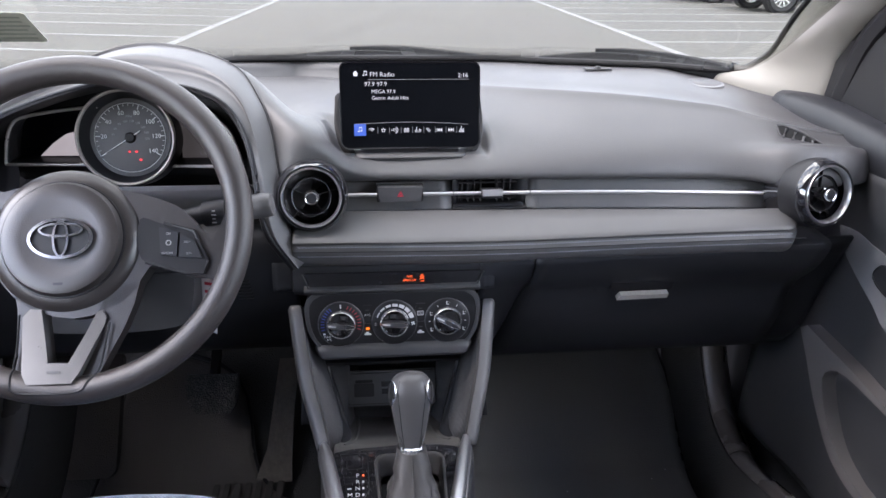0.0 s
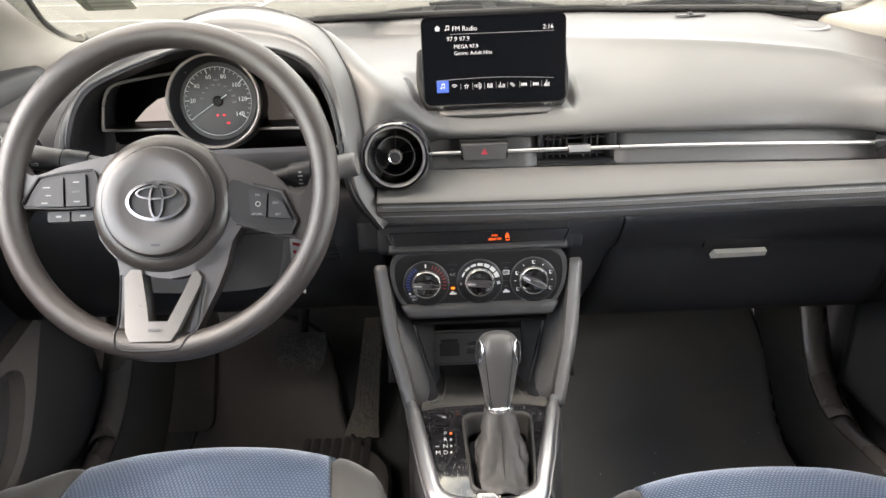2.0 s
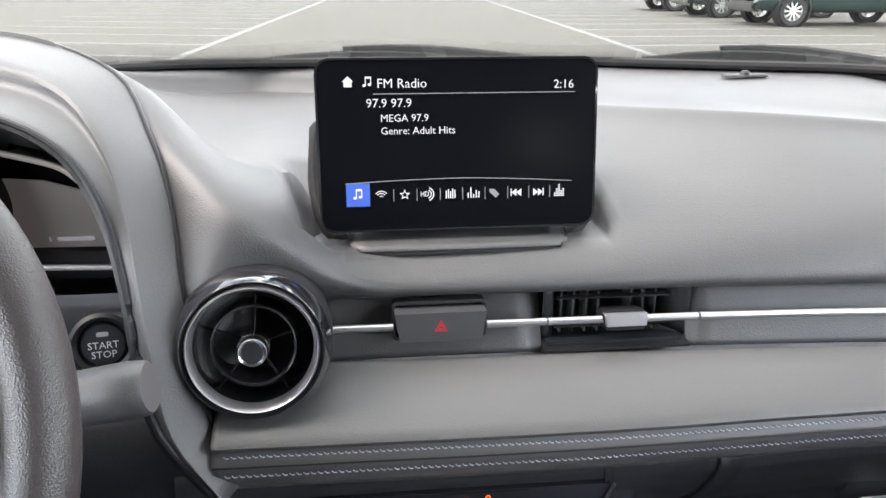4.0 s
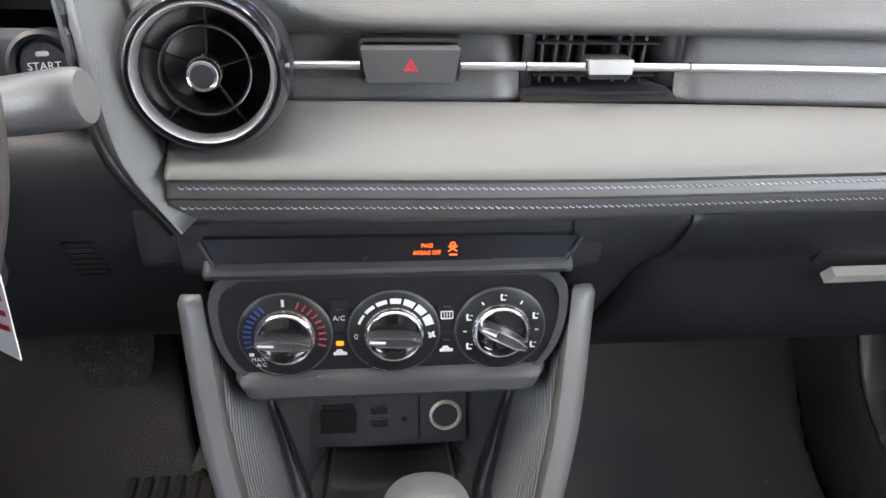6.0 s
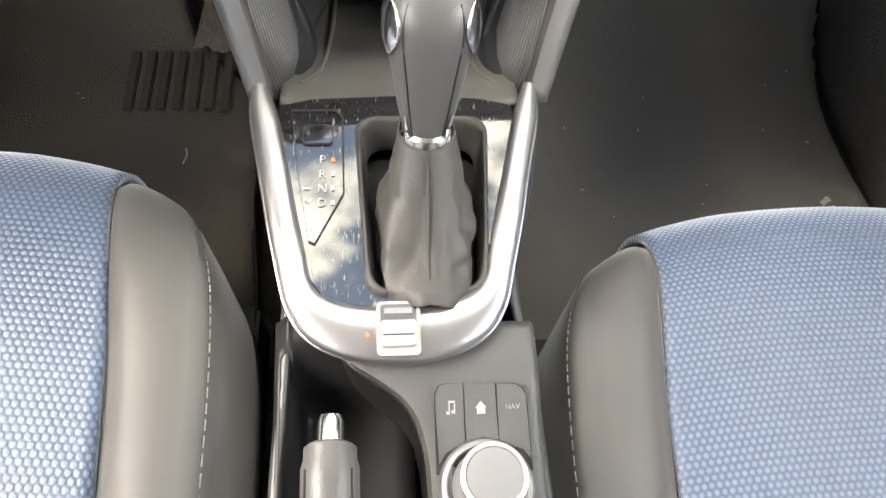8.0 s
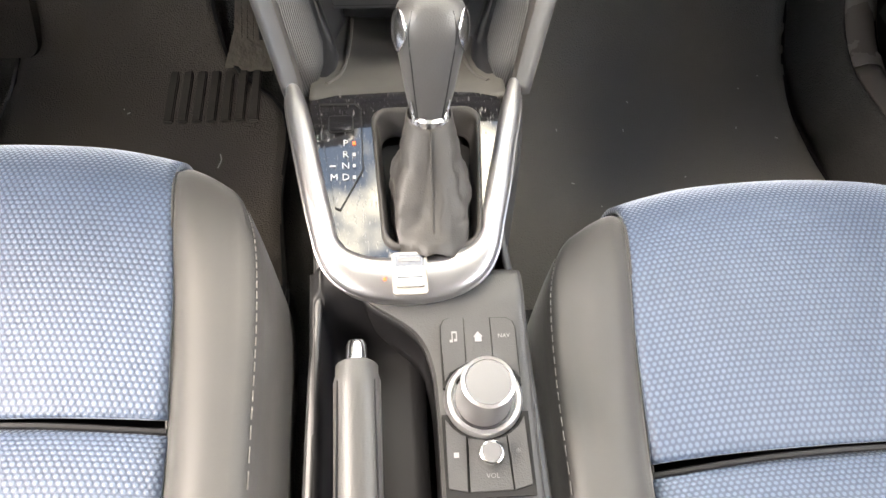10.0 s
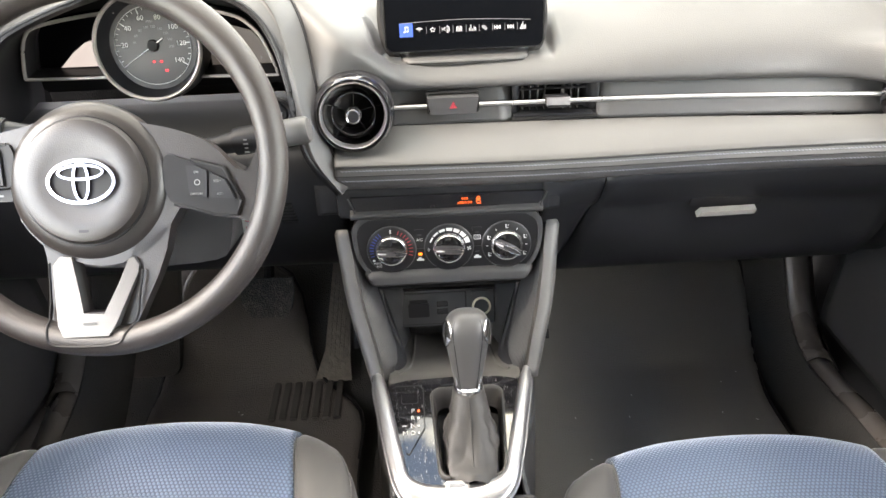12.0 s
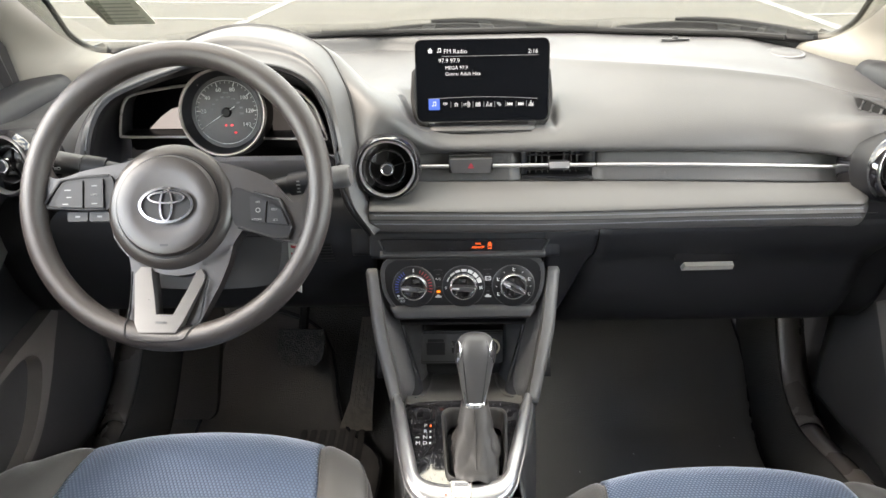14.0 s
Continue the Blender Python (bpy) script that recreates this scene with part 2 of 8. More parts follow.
MAT = surface("floor_mat_fibre", (0.160, 0.159, 0.153), (0.215, 0.210, 0.198), 0.95, blotch=5, grain=500, bump=0.9, depth=0.002)
RUBBER = surface("worn_rubber", (0.075, 0.066, 0.057), (0.190, 0.165, 0.138), 0.75, blotch=95, grain=130, bump=1.0, depth=0.002)


def worn_rubber_skin(name):
    """Black rubber with a pebbled face, its speckle and bright sheen spots painted pale."""
    m, n, l, p = node_mat(name)
    tc = n.new("ShaderNodeTexCoord")
    cells, patch, ramp, add, mix, bp = (n.new("ShaderNode" + k) for k in ("TexVoronoi", "TexNoise", "ValToRGB", "Math", "Mix", "Bump"))
    cells.inputs["Scale"].default_value = 380.0
    patch.inputs["Scale"].default_value, patch.inputs["Detail"].default_value = 70.0, 5
    l.new(tc.outputs["Object"], cells.inputs["Vector"])
    l.new(tc.outputs["Object"], patch.inputs["Vector"])
    add.operation = "SUBTRACT"
    l.new(patch.outputs["Fac"], add.inputs[0])
    l.new(cells.outputs["Distance"], add.inputs[1])
    ramp.color_ramp.elements[0].position, ramp.color_ramp.elements[1].position = 0.0, 0.55
    l.new(add.outputs[0], ramp.inputs["Fac"])
    mix.data_type = "RGBA"
    # the pale colour on the knobs includes painted sheen
    mix.inputs[6].default_value, mix.inputs[7].default_value = (0.040, 0.037, 0.034, 1), (0.20, 0.18, 0.155, 1)
    l.new(ramp.outputs["Color"], mix.inputs[0])
    l.new(mix.outputs[2], p.inputs["Base Color"])
    bp.inputs["Strength"].default_value, bp.inputs["Distance"].default_value = 0.9, 0.0015
    bp.invert = True
    l.new(cells.outputs["Distance"], bp.inputs["Height"])
    l.new(bp.outputs["Normal"], p.inputs["Normal"])
    p.inputs["Roughness"].default_value = 0.5
    return m


PEDAL = worn_rubber_skin("pebbled_pedal_rubber")
HEEL = surface("heel_rubber", (0.046, 0.042, 0.039), (0.080, 0.072, 0.066), 0.8, grain=300, bump=0.4)
ASPHALT = surface("sunlit_asphalt", (0.049, 0.045, 0.037), (0.072, 0.066, 0.054), 0.9, blotch=0.7, grain=35, bump=0.5, depth=0.01)
LINE = surface("white_road_paint", (0.22, 0.22, 0.21), (0.11, 0.11, 0.105), 0.8, blotch=14, bump=0.2, grain=60)
GREENCAR = surface("dark_green_car_paint", (0.010, 0.028, 0.026), None, 0.25, coat=0.8, bump=0, blotch=3)
GREYCAR = surface("grey_car_paint", (0.05, 0.055, 0.06), None, 0.25, coat=0.8, bump=0, blotch=3)
HOODPAINT = surface("car_body_paint", (0.09, 0.09, 0.095), None, 0.3, coat=0.8, bump=0, blotch=3)
TYRE = surface("tyre_rubber", (0.02, 0.02, 0.02), None, 0.8, bump=0.1)
ALLOY = surface("alloy_wheel", (0.6, 0.6, 0.6), None, 0.35, metal=0.7, bump=0)
GLASS = pane_mat("clear_glass", (0.93, 0.96, 0.94))
SCREENGLASS = pane_mat("windscreen_glass", (0.60, 0.615, 0.58))
# tint for the unseen rear panes, set dark to cut light from behind
REARTINT = pane_mat("light_cutting_rear_glass", (0.16, 0.165, 0.165))
TINTED = pane_mat("dark_tinted_glass", (0.10, 0.11, 0.12))
FAINT = surface("grey_print", (0.26, 0.26, 0.26), None, 0.6, bump=0)
WHITE = glow("display_white", (0.85, 0.88, 0.92), 0.075)
DIM = glow("display_grey", (0.5, 0.52, 0.55), 0.03)
BLUE = glow("display_blue", (0.06, 0.16, 0.70), 0.065)
ORANGE = glow("amber_lamp", (1.0, 0.13, 0.02), 0.17)
AMBER = glow("yellow_lamp", (1.0, 0.22, 0.01), 0.14)
REDLAMP = glow("red_lamp", (1.0, 0.015, 0.03), 0.16)
PRINT = surface("white_print", (0.62, 0.62, 0.61), None, 0.6, bump=0)
REDPRINT = surface("red_print", (0.50, 0.02, 0.04), None, 0.5, bump=0)
REDMARK = surface("red_scale_mark", (0.30, 0.03, 0.035), None, 0.6, bump=0)
BLUEMARK = surface("blue_scale_mark", (0.03, 0.06, 0.28), None, 0.6, bump=0)
LCD = glow("lit_trip_lcd", (0.80, 0.75, 0.73), 0.045)
GREYLCD = glow("dim_fuel_lcd", (0.40, 0.37, 0.35), 0.010)
GRIP = surface("gear_grip_skin", (0.070, 0.069, 0.068), (0.060, 0.059, 0.058), 0.42, grain=900, bump=0.25, depth=0.0004, cell=True)
DIALCAP = surface("dial_cap_metal", (0.16, 0.16, 0.165), None, 0.28, metal=0.85, bump=0.02, blotch=30)
BRASS = surface("socket_lining", (0.07, 0.045, 0.025), None, 0.4, metal=0.5, bump=0)

# ---------------------------------------------------------------- mesh helpers


def thing(name, loc, label, category, group="", kind=""):
    e = new(name)
    e.location = loc
    e.empty_display_size = 0.02
    return tagged(e, label, category, group, kind)


def part(name, bm, material, parent=None, label="", m=None, smooth=True, thick=0.0, flip=False):
    """Link a bmesh as one mesh object, under a thing or under a part."""
    if m is not None:
        bm.transform(m)
    bmesh.ops.recalc_face_normals(bm, faces=bm.faces)
    if flip:
        bmesh.ops.reverse_faces(bm, faces=bm.faces)
    me = bpy.data.meshes.new(name)
    bm.to_mesh(me)
    bm.free()
    me.materials.append(material)
    if smooth:
        me.shade_smooth()
        me.set_sharp_from_angle(angle=radians(38))
    ob = new(name, me)
    if thick:
        s = ob.modifiers.new("thickness", "SOLIDIFY")
        s.thickness, s.offset = thick, -1
    if parent is not None:
        ob.parent = parent
        if parent.type == "EMPTY":
            ob.matrix_parent_inverse = Matrix.Translation(-Vector(parent.location))
    if label:
        ob["label"] = label
    return ob


def catmull(p, n, closed=False):
    p = np.asarray(p, float)
    k = len(p)
    out = []
    for i in range(k if closed else k - 1):
        if closed:
            a, b, c, d = p[(i - 1) % k], p[i], p[(i + 1) % k], p[(i + 2) % k]
        else:
            b, c = p[i], p[i + 1]
            a = p[i - 1] if i else 2 * b - c
            d = p[i + 2] if i + 2 < k else 2 * c - b
        for j in range(n):
            t = j / n
            out.append(0.5 * (2 * b + (c - a) * t + (2 * a - 5 * b + 4 * c - d) * t * t + (3 * b - a - 3 * c + d) * t ** 3))
    if not closed:
        out.append(p[-1])
    return np.array(out)


def surf(grid, n=5, k=4, bm=None, close_u=False, close_v=False):
    """A smooth sheet through a grid of points (rows, columns, 3)."""
    bm = bm or bmesh.new()
    g = np.asarray(grid, float)
    g = catmull(g, n, close_u) if n > 1 else g
    g = np.swapaxes(catmull(np.swapaxes(g, 0, 1), k, close_v), 0, 1) if k > 1 else g
    vs = [[bm.verts.new(q) for q in row] for row in g]
    a, b = len(vs), len(vs[0])
    for i in range(a if close_u else a - 1):
        for j in range(b if close_v else b - 1):
            bm.faces.new((vs[i][j], vs[(i + 1) % a][j], vs[(i + 1) % a][(j + 1) % b], vs[i][(j + 1) % b]))
    return bm


def bevel_all(bm, width, seg=2, angle=30):
    es = [e for e in bm.edges if e.is_manifold and e.calc_face_angle(0) > radians(angle)]
    if es and width > 0:
        bmesh.ops.bevel(bm, geom=es, offset=width, segments=seg, affect="EDGES", clamp_overlap=True)
    return bm


def box(c, s, bevel=0.0, m=None, bm=None, seg=2):
    t = bmesh.new()
    bmesh.ops.create_cube(t, size=1)
    for v in t.verts:
        v.co = Vector((v.co.x * s[0], v.co.y * s[1], v.co.z * s[2]))
    bevel_all(t, bevel, seg)
    bmesh.ops.translate(t, verts=t.verts, vec=c)
    if m is not None:
        t.transform(m)
    return merge(bm, t)


def merge(bm, t):
    if bm is None:
        return t
    me = bpy.data.meshes.new("tmp")
    t.to_mesh(me)
    t.free()
    bm.from_mesh(me)
    bpy.data.meshes.remove(me)
    return bm


def lathe(profile, seg=40, m=None, bm=None, closed=False):
    """Turn a profile of (radius, height) round the local z axis."""
    t = bmesh.new()
    rings = []
    for r, z in profile:
        rings.append([t.verts.new((r * math.cos(2 * math.pi * i / seg), r * math.sin(2 * math.pi * i / seg), z)) for i in range(seg)] if r > 1e-6 else [t.verts.new((0, 0, z))])
    pairs = list(zip(rings, rings[1:])) + ([(rings[-1], rings[0])] if closed else [])
    for a, b in pairs:
        for i in range(seg):
            j = (i + 1) % seg
            if len(a) == 1 and len(b) == 1:
                continue
            if len(a) == 1:
                t.faces.new((a[0], b[i], b[j]))
            elif len(b) == 1:
                t.faces.new((a[i], a[j], b[0]))
            else:
                t.faces.new((a[i], a[j], b[j], b[i]))
    if m is not None:
        t.transform(m)
    return merge(bm, t)


def prism(outline, z0, z1, bevel=0.0, m=None, bm=None, seg=2):
    """A plate: an outline in local x, y, from z0 to z1."""
    t = bmesh.new()
    lo = [t.verts.new((x, y, z0)) for x, y in outline]
    hi = [t.verts.new((x, y, z1)) for x, y in outline]
    t.faces.new(lo[::-1])
    t.faces.new(hi)
    k = len(lo)
    for i in range(k):
        t.faces.new((lo[i], lo[(i + 1) % k], hi[(i + 1) % k], hi[i]))
    bevel_all(t, bevel, seg, 50)
    if m is not None:
        t.transform(m)
    return merge(bm, t)


def band(outer, inner, z0, z1, bevel=0.0, m=None, bm=None, closed=True):
    """A flat frame between two outlines of equal length."""
    t = bmesh.new()
    k = len(outer)
    ring = [[t.verts.new((x, y, z)) for x, y in o] for o, z in ((outer, z0), (outer, z1), (inner, z1), (inner, z0))]
    for a in range(4):
        p, q = ring[a], ring[(a + 1) % 4]
        for i in range(k if closed else k - 1):
            j = (i + 1) % k
            t.faces.new((p[i], p[j], q[j], q[i]))
    if not closed:
        t.faces.new([r[0] for r in ring])
        t.faces.new([r[-1] for r in ring][::-1])
    bevel_all(t, bevel, 2, 50)
    if m is not None:
        t.transform(m)
    return merge(bm, t)


def tube(path, r, seg=12, closed=False, bm=None, squash=1.0):
    """Sweep a circle (r may be a list) along points."""
    p = [Vector(q) for q in path]
    k = len(p)
    t = bm or bmesh.new()
    rings = []
    up = Vector((0, 0, 1))
    for i in range(k):
        d = (p[(i + 1) % k] - p[i - 1]) if closed or 0 < i < k - 1 else (p[1] - p[0] if i == 0 else p[-1] - p[-2])
        d.normalize()
        side = d.cross(up if abs(d.z) < 0.95 else Vector((0, 1, 0))).normalized()
        top = side.cross(d).normalized()
        rr = r[i] if isinstance(r, (list, tuple)) else r
        rings.append([t.verts.new(p[i] + side * rr * math.cos(2 * math.pi * j / seg) + top * rr * squash * math.sin(2 * math.pi * j / seg)) for j in range(seg)])
    for i in range(k if closed else k - 1):
        a, b = rings[i], rings[(i + 1) % k]
        for j in range(seg):
            t.faces.new((a[j], a[(j + 1) % seg], b[(j + 1) % seg], b[j]))
    if not closed:
        t.faces.new(rings[0][::-1])
        t.faces.new(rings[-1])
    return t


def rounded(w, h, r, n=5, cx=0.0, cy=0.0):
    out = []
    for sx, sy, a0 in ((1, 1, 0), (-1, 1, 90), (-1, -1, 180), (1, -1, 270)):
        for i in range(n + 1):
            a = radians(a0 + 90 * i / n)
            out.append((cx + sx * (w / 2 - r) + r * math.cos(a), cy + sy * (h / 2 - r) + r * math.sin(a)))
    return out


def smooth_outline(points, n=4):
    return [tuple(q) for q in catmull(points, n, True)]


def ellipse(a, b, n=40, cx=0.0, cy=0.0):
    return [(cx + a * math.cos(2 * math.pi * i / n), cy + b * math.sin(2 * math.pi * i / n)) for i in range(n)]


def writing(name, body, size, m, material, parent, align="CENTER", depth=0.0002, label="", squeeze=1.0):
    """Raised lettering as a mesh, lying in the local x, y plane of m."""
    cu = bpy.data.curves.new(name, "FONT")
    cu.body, cu.size, cu.extrude, cu.align_x, cu.align_y = body, size, depth, align, "CENTER"
    cu.resolution_u = 2
    cu.offset = -size * 0.006
    tmp = bpy.data.objects.new(name, cu)
    me = bpy.data.meshes.new_from_object(tmp)
    bpy.data.objects.remove(tmp)
    bpy.data.curves.remove(cu)
    me.transform(m @ Matrix.Diagonal((squeeze, 1, 1, 1)))
    me.materials.clear()
    me.materials.append(material)
    ob = new(name, me)
    ob.parent = parent
    if parent.type == "EMPTY":
        ob.matrix_parent_inverse = Matrix.Translation(-Vector(parent.location))
    if label:
        ob["label"] = label
    return ob


def facing(c, back=0.0, yaw=0.0):
    """A pose whose local x is to the right, y up and z towards the cabin, leaning back by that many degrees; yaw turns it to the left."""
    return Matrix.Translation(c) @ Matrix.Rotation(radians(yaw), 4, "Z") @ Matrix.Rotation(radians(90 - back), 4, "X")


def flat(c, tilt=0.0):
    """A pose lying flat: local x right, y forward, z up."""
    return Matrix.Translation(c) @ Matrix.Rotation(radians(tilt), 4, "X")


def lerp(xs, ys, x):
    return float(np.interp(x, xs, ys))


def ray_to(outline, cx, cy, a):
    """Distance from a centre to a closed outline in the direction a."""
    best = 0.0
    for (x0, y0), (x1, y1) in zip(outline, outline[1:] + outline[:1]):
        dx, dy, ex, ey = math.cos(a), math.sin(a), x1 - x0, y1 - y0
        det = ex * dy - ey * dx
        if abs(det) > 1e-12:
            k = ((x0 - cx) * -ey + (y0 - cy) * ex) / det
            w = (dx * (y0 - cy) - dy * (x0 - cx)) / det
            if k > 0 and -1e-6 <= w <= 1 + 1e-6:
                best = max(best, k)
    return best


def ring_between(outer, inner, cx, cy, n=120):
    """Two outlines of equal length round one centre, for band()."""
    turns = [2 * math.pi * (i + 0.5) / n for i in range(n)]
    return [[(cx + ray_to(o, cx, cy, a) * math.cos(a), cy + ray_to(o, cx, cy, a) * math.sin(a)) for a in turns] for o in (outer, inner)]

# ---------------------------------------------------------------- outside: ground, lines, cars, bonnet
bm = bmesh.new()
bmesh.ops.create_grid(bm, x_segments=8, y_segments=8, size=600)
tagged(part("ground", bm, ASPHALT), "worn grey asphalt of a wide parking lot", "asphalt", kind="structure")

LANE = Matrix.Translation((0.65, 0, 0)) @ Matrix.Rotation(radians(-3.0), 4, "Z")


def stripe(x0, y0, x1, y1, w=0.11):
    d = Vector((x1 - x0, y1 - y0, 0))
    a = math.atan2(d.y, d.x)
    bm = box((0, 0, 0.004), (d.length, w, 0.006))
    for v in bm.verts:
        v.co.y += 0.01 * noise.noise((v.co.x * 3, y0, 0))
    mm = LANE @ Matrix.Translation(((x0 + x1) / 2, (y0 + y1) / 2, 0)) @ Matrix.Rotation(a, 4, "Z")
    ob = part("parking_line", bm, LINE, m=mm, smooth=False)
    return tagged(ob, "faded white painted parking line on asphalt", "road marking", "parking lot lines")


stripe(-3.75, 4.0, -3.75, 70.0, 0.13)
stripe(2.95, 3.0, 2.95, 70.0, 0.13)
for i in range(18):
    y = 5.8 + i * 1.75
    stripe(-3.75, y + 0.1, -9.3, y + 1.0)
    stripe(2.95, y - 0.1, 8.4, y + 0.15)
stripe(5.2, 10.6, 8.6, 9.6, 0.11)


def parked_car(loc, turn, paint, label):
    """A hatchback-like car: local x runs from its nose (0) to its tail."""
    c = thing("parked_car", loc, label, "car", "parked cars")
    mm = Matrix.Translation(loc) @ Matrix.Rotation(radians(turn), 4, "Z")
    secs = []
    for x, zt, zs, w in ((0.0, 0.62, 0.40, 0.66), (0.12, 0.78, 0.36, 0.80), (0.6, 0.90, 0.30, 0.88), (1.25, 1.00, 0.30, 0.90), (2.4, 1.00, 0.30, 0.91), (3.5, 1.00, 0.30, 0.90), (4.2, 0.98, 0.32, 0.86), (4.45, 0.80, 0.42, 0.72)):
        secs.append([(x, -w * 0.9, zs), (x, -w, zs + 0.15), (x, -w, zt - 0.18), (x, -w * 0.88, zt - 0.02), (x, 0, zt), (x, w * 0.88, zt - 0.02), (x, w, zt - 0.18), (x, w, zs + 0.15), (x, w * 0.9, zs)])
    body = part("body", surf(secs, 3, 2), paint, c, m=mm, thick=0.03)
    cab = []
    for x, z, w in ((1.15, 0.98, 0.84), (1.75, 1.40, 0.68), (2.3, 1.50, 0.66), (3.3, 1.47, 0.65), (4.1, 1.0, 0.78)):
        cab.append([(x, -w - 0.02, 0.96), (x, -w, z - 0.08 if z > 1.1 else z), (x, -w * 0.8, z), (x, 0, z + 0.02), (x, w * 0.8, z), (x, w, z - 0.08 if z > 1.1 else z), (x, w + 0.02, 0.96)])
    part("glasshouse", surf(cab, 3, 2), TINTED, c, "dark tinted glasshouse", m=mm, thick=0.02)
    roof = [[(x, y, z) for y in (-0.56, 0, 0.56)] for x, z in ((1.85, 1.46), (2.4, 1.53), (3.3, 1.50))]
    part("roof", surf(roof, 3, 3), paint, c, m=mm, thick=0.03)
    for x in (0.82, 3.55):
        for s in (-1, 1):
            wm = mm @ Matrix.Translation((x, s * 0.80, 0.33)) @ Matrix.Rotation(radians(90), 4, "X")
            w = part("wheel", lathe([(0.21, -0.1), (0.30, -0.11), (0.33, -0.07), (0.33, 0.07), (0.30, 0.11), (0.21, 0.1)], 32, wm, closed=True), TYRE, c, "black rubber tyre")
            rim = bmesh.new()
            lathe([(0.215, -0.09), (0.22, 0.09), (0.20, 0.09), (0.195, -0.09)], 32, wm, rim, closed=True)
            for k in range(10):
                box((0.12, 0, -s * 0.085), (0.17, 0.035, 0.03), 0.006, wm @ Matrix.Rotation(2 * math.pi * k / 10, 4, "Z"), rim)
            lathe([(0, -s * 0.11), (0.05, -s * 0.10), (0.055, -s * 0.06), (0, -s * 0.05)], 20, wm, rim)
            part("rim", rim, ALLOY, w, "silver multi-spoke alloy rim")
            part("wheel_arch", lathe([(0.36, -0.13), (0.36, 0.13), (0.40, 0.12), (0.40, -0.12)], 32, mm @ Matrix.Translation((x, s * 0.80, 0.36)) @ Matrix.Rotation(radians(90), 4, "X"), closed=True), BLACK, c, "black wheel arch lining")
    part("bumper", box((0.06, 0, 0.42), (0.22, 1.5, 0.22), 0.06, mm), BLACK, c, "black lower bumper")
    for s in (-1, 1):
        part("headlight", box((0.2, s * 0.66, 0.72), (0.3, 0.22, 0.12), 0.04, mm), ALLOY, c, "clear headlight")
    return c


parked_car((8.75, 17.6, 0), -3.0, GREENCAR, "dark green car parked nose towards the lane, bright alloy wheels")
parked_car((8.75, 21.0, 0), -3.0, GREYCAR, "dark grey car parked nose in beside the green one")
parked_car((8.9, 24.4, 0), -3.0, GREYCAR, "dark grey car at the far end of the row")

bonnet = thing("car_bonnet", (0, 1.9, 0.85), "grey painted bonnet ahead of the windscreen", "car bonnet")
grid = [[(x, y, z - 0.09 * (x / 0.75) ** 2) for x in (-0.75, -0.5, -0.2, 0.2, 0.5, 0.75)] for y, z in ((1.62, 0.90), (1.9, 0.87), (2.2, 0.80), (2.45, 0.68), (2.55, 0.5))]
part("panel", surf(grid, 3, 3), HOODPAINT, bonnet, thick=0.01)
cowl = [[(x, y - 0.22 * (x / 0.7) ** 2, z - 0.012 * (x / 0.7) ** 2) for x in (-0.7, -0.4, 0, 0.4, 0.7)] for y, z in ((1.445, 0.93), (1.52, 0.91), (1.62, 0.88))]
part("cowl_grille", surf(cowl, 3, 3), VOID, bonnet, "black plastic cowl below the windscreen", thick=0.01)


def wiper(x0, x1, y, lift, name_label):
    w = thing("wiper", ((x0 + x1) / 2, y, 1.0), name_label, "wiper", "windscreen wipers")
    n = 9
    pts = [(x0 + (x1 - x0) * i / (n - 1), y - 0.15 * ((x0 + (x1 - x0) * i / (n - 1)) / 0.65) ** 2, 0.985 + lift * math.sin(math.pi * (0.15 + 0.8 * i / (n - 1)))) for i in range(n)]
    part("blade", tube(pts, 0.005, 8, squash=1.4), VOID, w, "thin black rubber blade")
    arm = [(a, b + 0.03, c + 0.006) for a, b, c in pts[3:]]
    part("arm", tube(arm, [0.004, 0.006, 0.008, 0.009, 0.011, 0.012], 8), VOID, w, "grey metal arm")
    part("hinge", box(arm[-1], (0.06, 0.035, 0.024), 0.008), VOID, w)


wiper(-0.22, 0.22, 1.50, 0.030, "black wiper blade resting along the windscreen's foot")
wiper(0.28, 0.66, 1.50, 0.034, "black wiper on the passenger side of the windscreen's foot")

# ---------------------------------------------------------------- cabin shell: floor, firewall, roof, pillars, glass
fl = [[(x, y, z) for x in (-0.72, -0.40, -0.15, 0.15, 0.40, 0.72)] for y, z in ((-1.2, 0.216), (-0.4, 0.216), (0.4, 0.216), (0.9, 0.216), (1.15, 0.219), (1.32, 0.31), (1.46, 0.56), (1.5, 0.95))]
tagged(part("floor", surf(fl, 3, 3), CARPET, thick=0.02), "black car carpet over floor and firewall, brown dust in the fibres", "carpet", kind="structure")



def glass_edge(x):
    return lerp((0, 0.2, 0.3, 0.4, 0.5, 0.54, 0.59, 0.635), (1.432, 1.430, 1.398, 1.368, 1.336, 1.305, 1.272, 1.25), abs(x))


# glass-side and door-side edges of the windscreen pillar, from the dash up to the roof
GLASS_SIDE = [(0.575, 1.300, 0.990), (0.590, 1.274, 1.010), (0.622, 1.262, 1.016), (0.636, 1.240, 1.030), (0.638, 1.200, 1.055), (0.636, 1.165, 1.092), (0.630, 1.110, 1.140), (0.602, 0.900, 1.285), (0.570, 0.660, 1.390)]
DOOR_SIDE = [(0.690, 1.140, 0.940), (0.690, 1.123, 0.984), (0.690, 1.118, 1.020), (0.690, 1.108, 1.051), (0.689, 1.070, 1.096), (0.686, 1.023, 1.131), (0.680, 0.960, 1.178), (0.660, 0.780, 1.290), (0.625, 0.600, 1.370)]
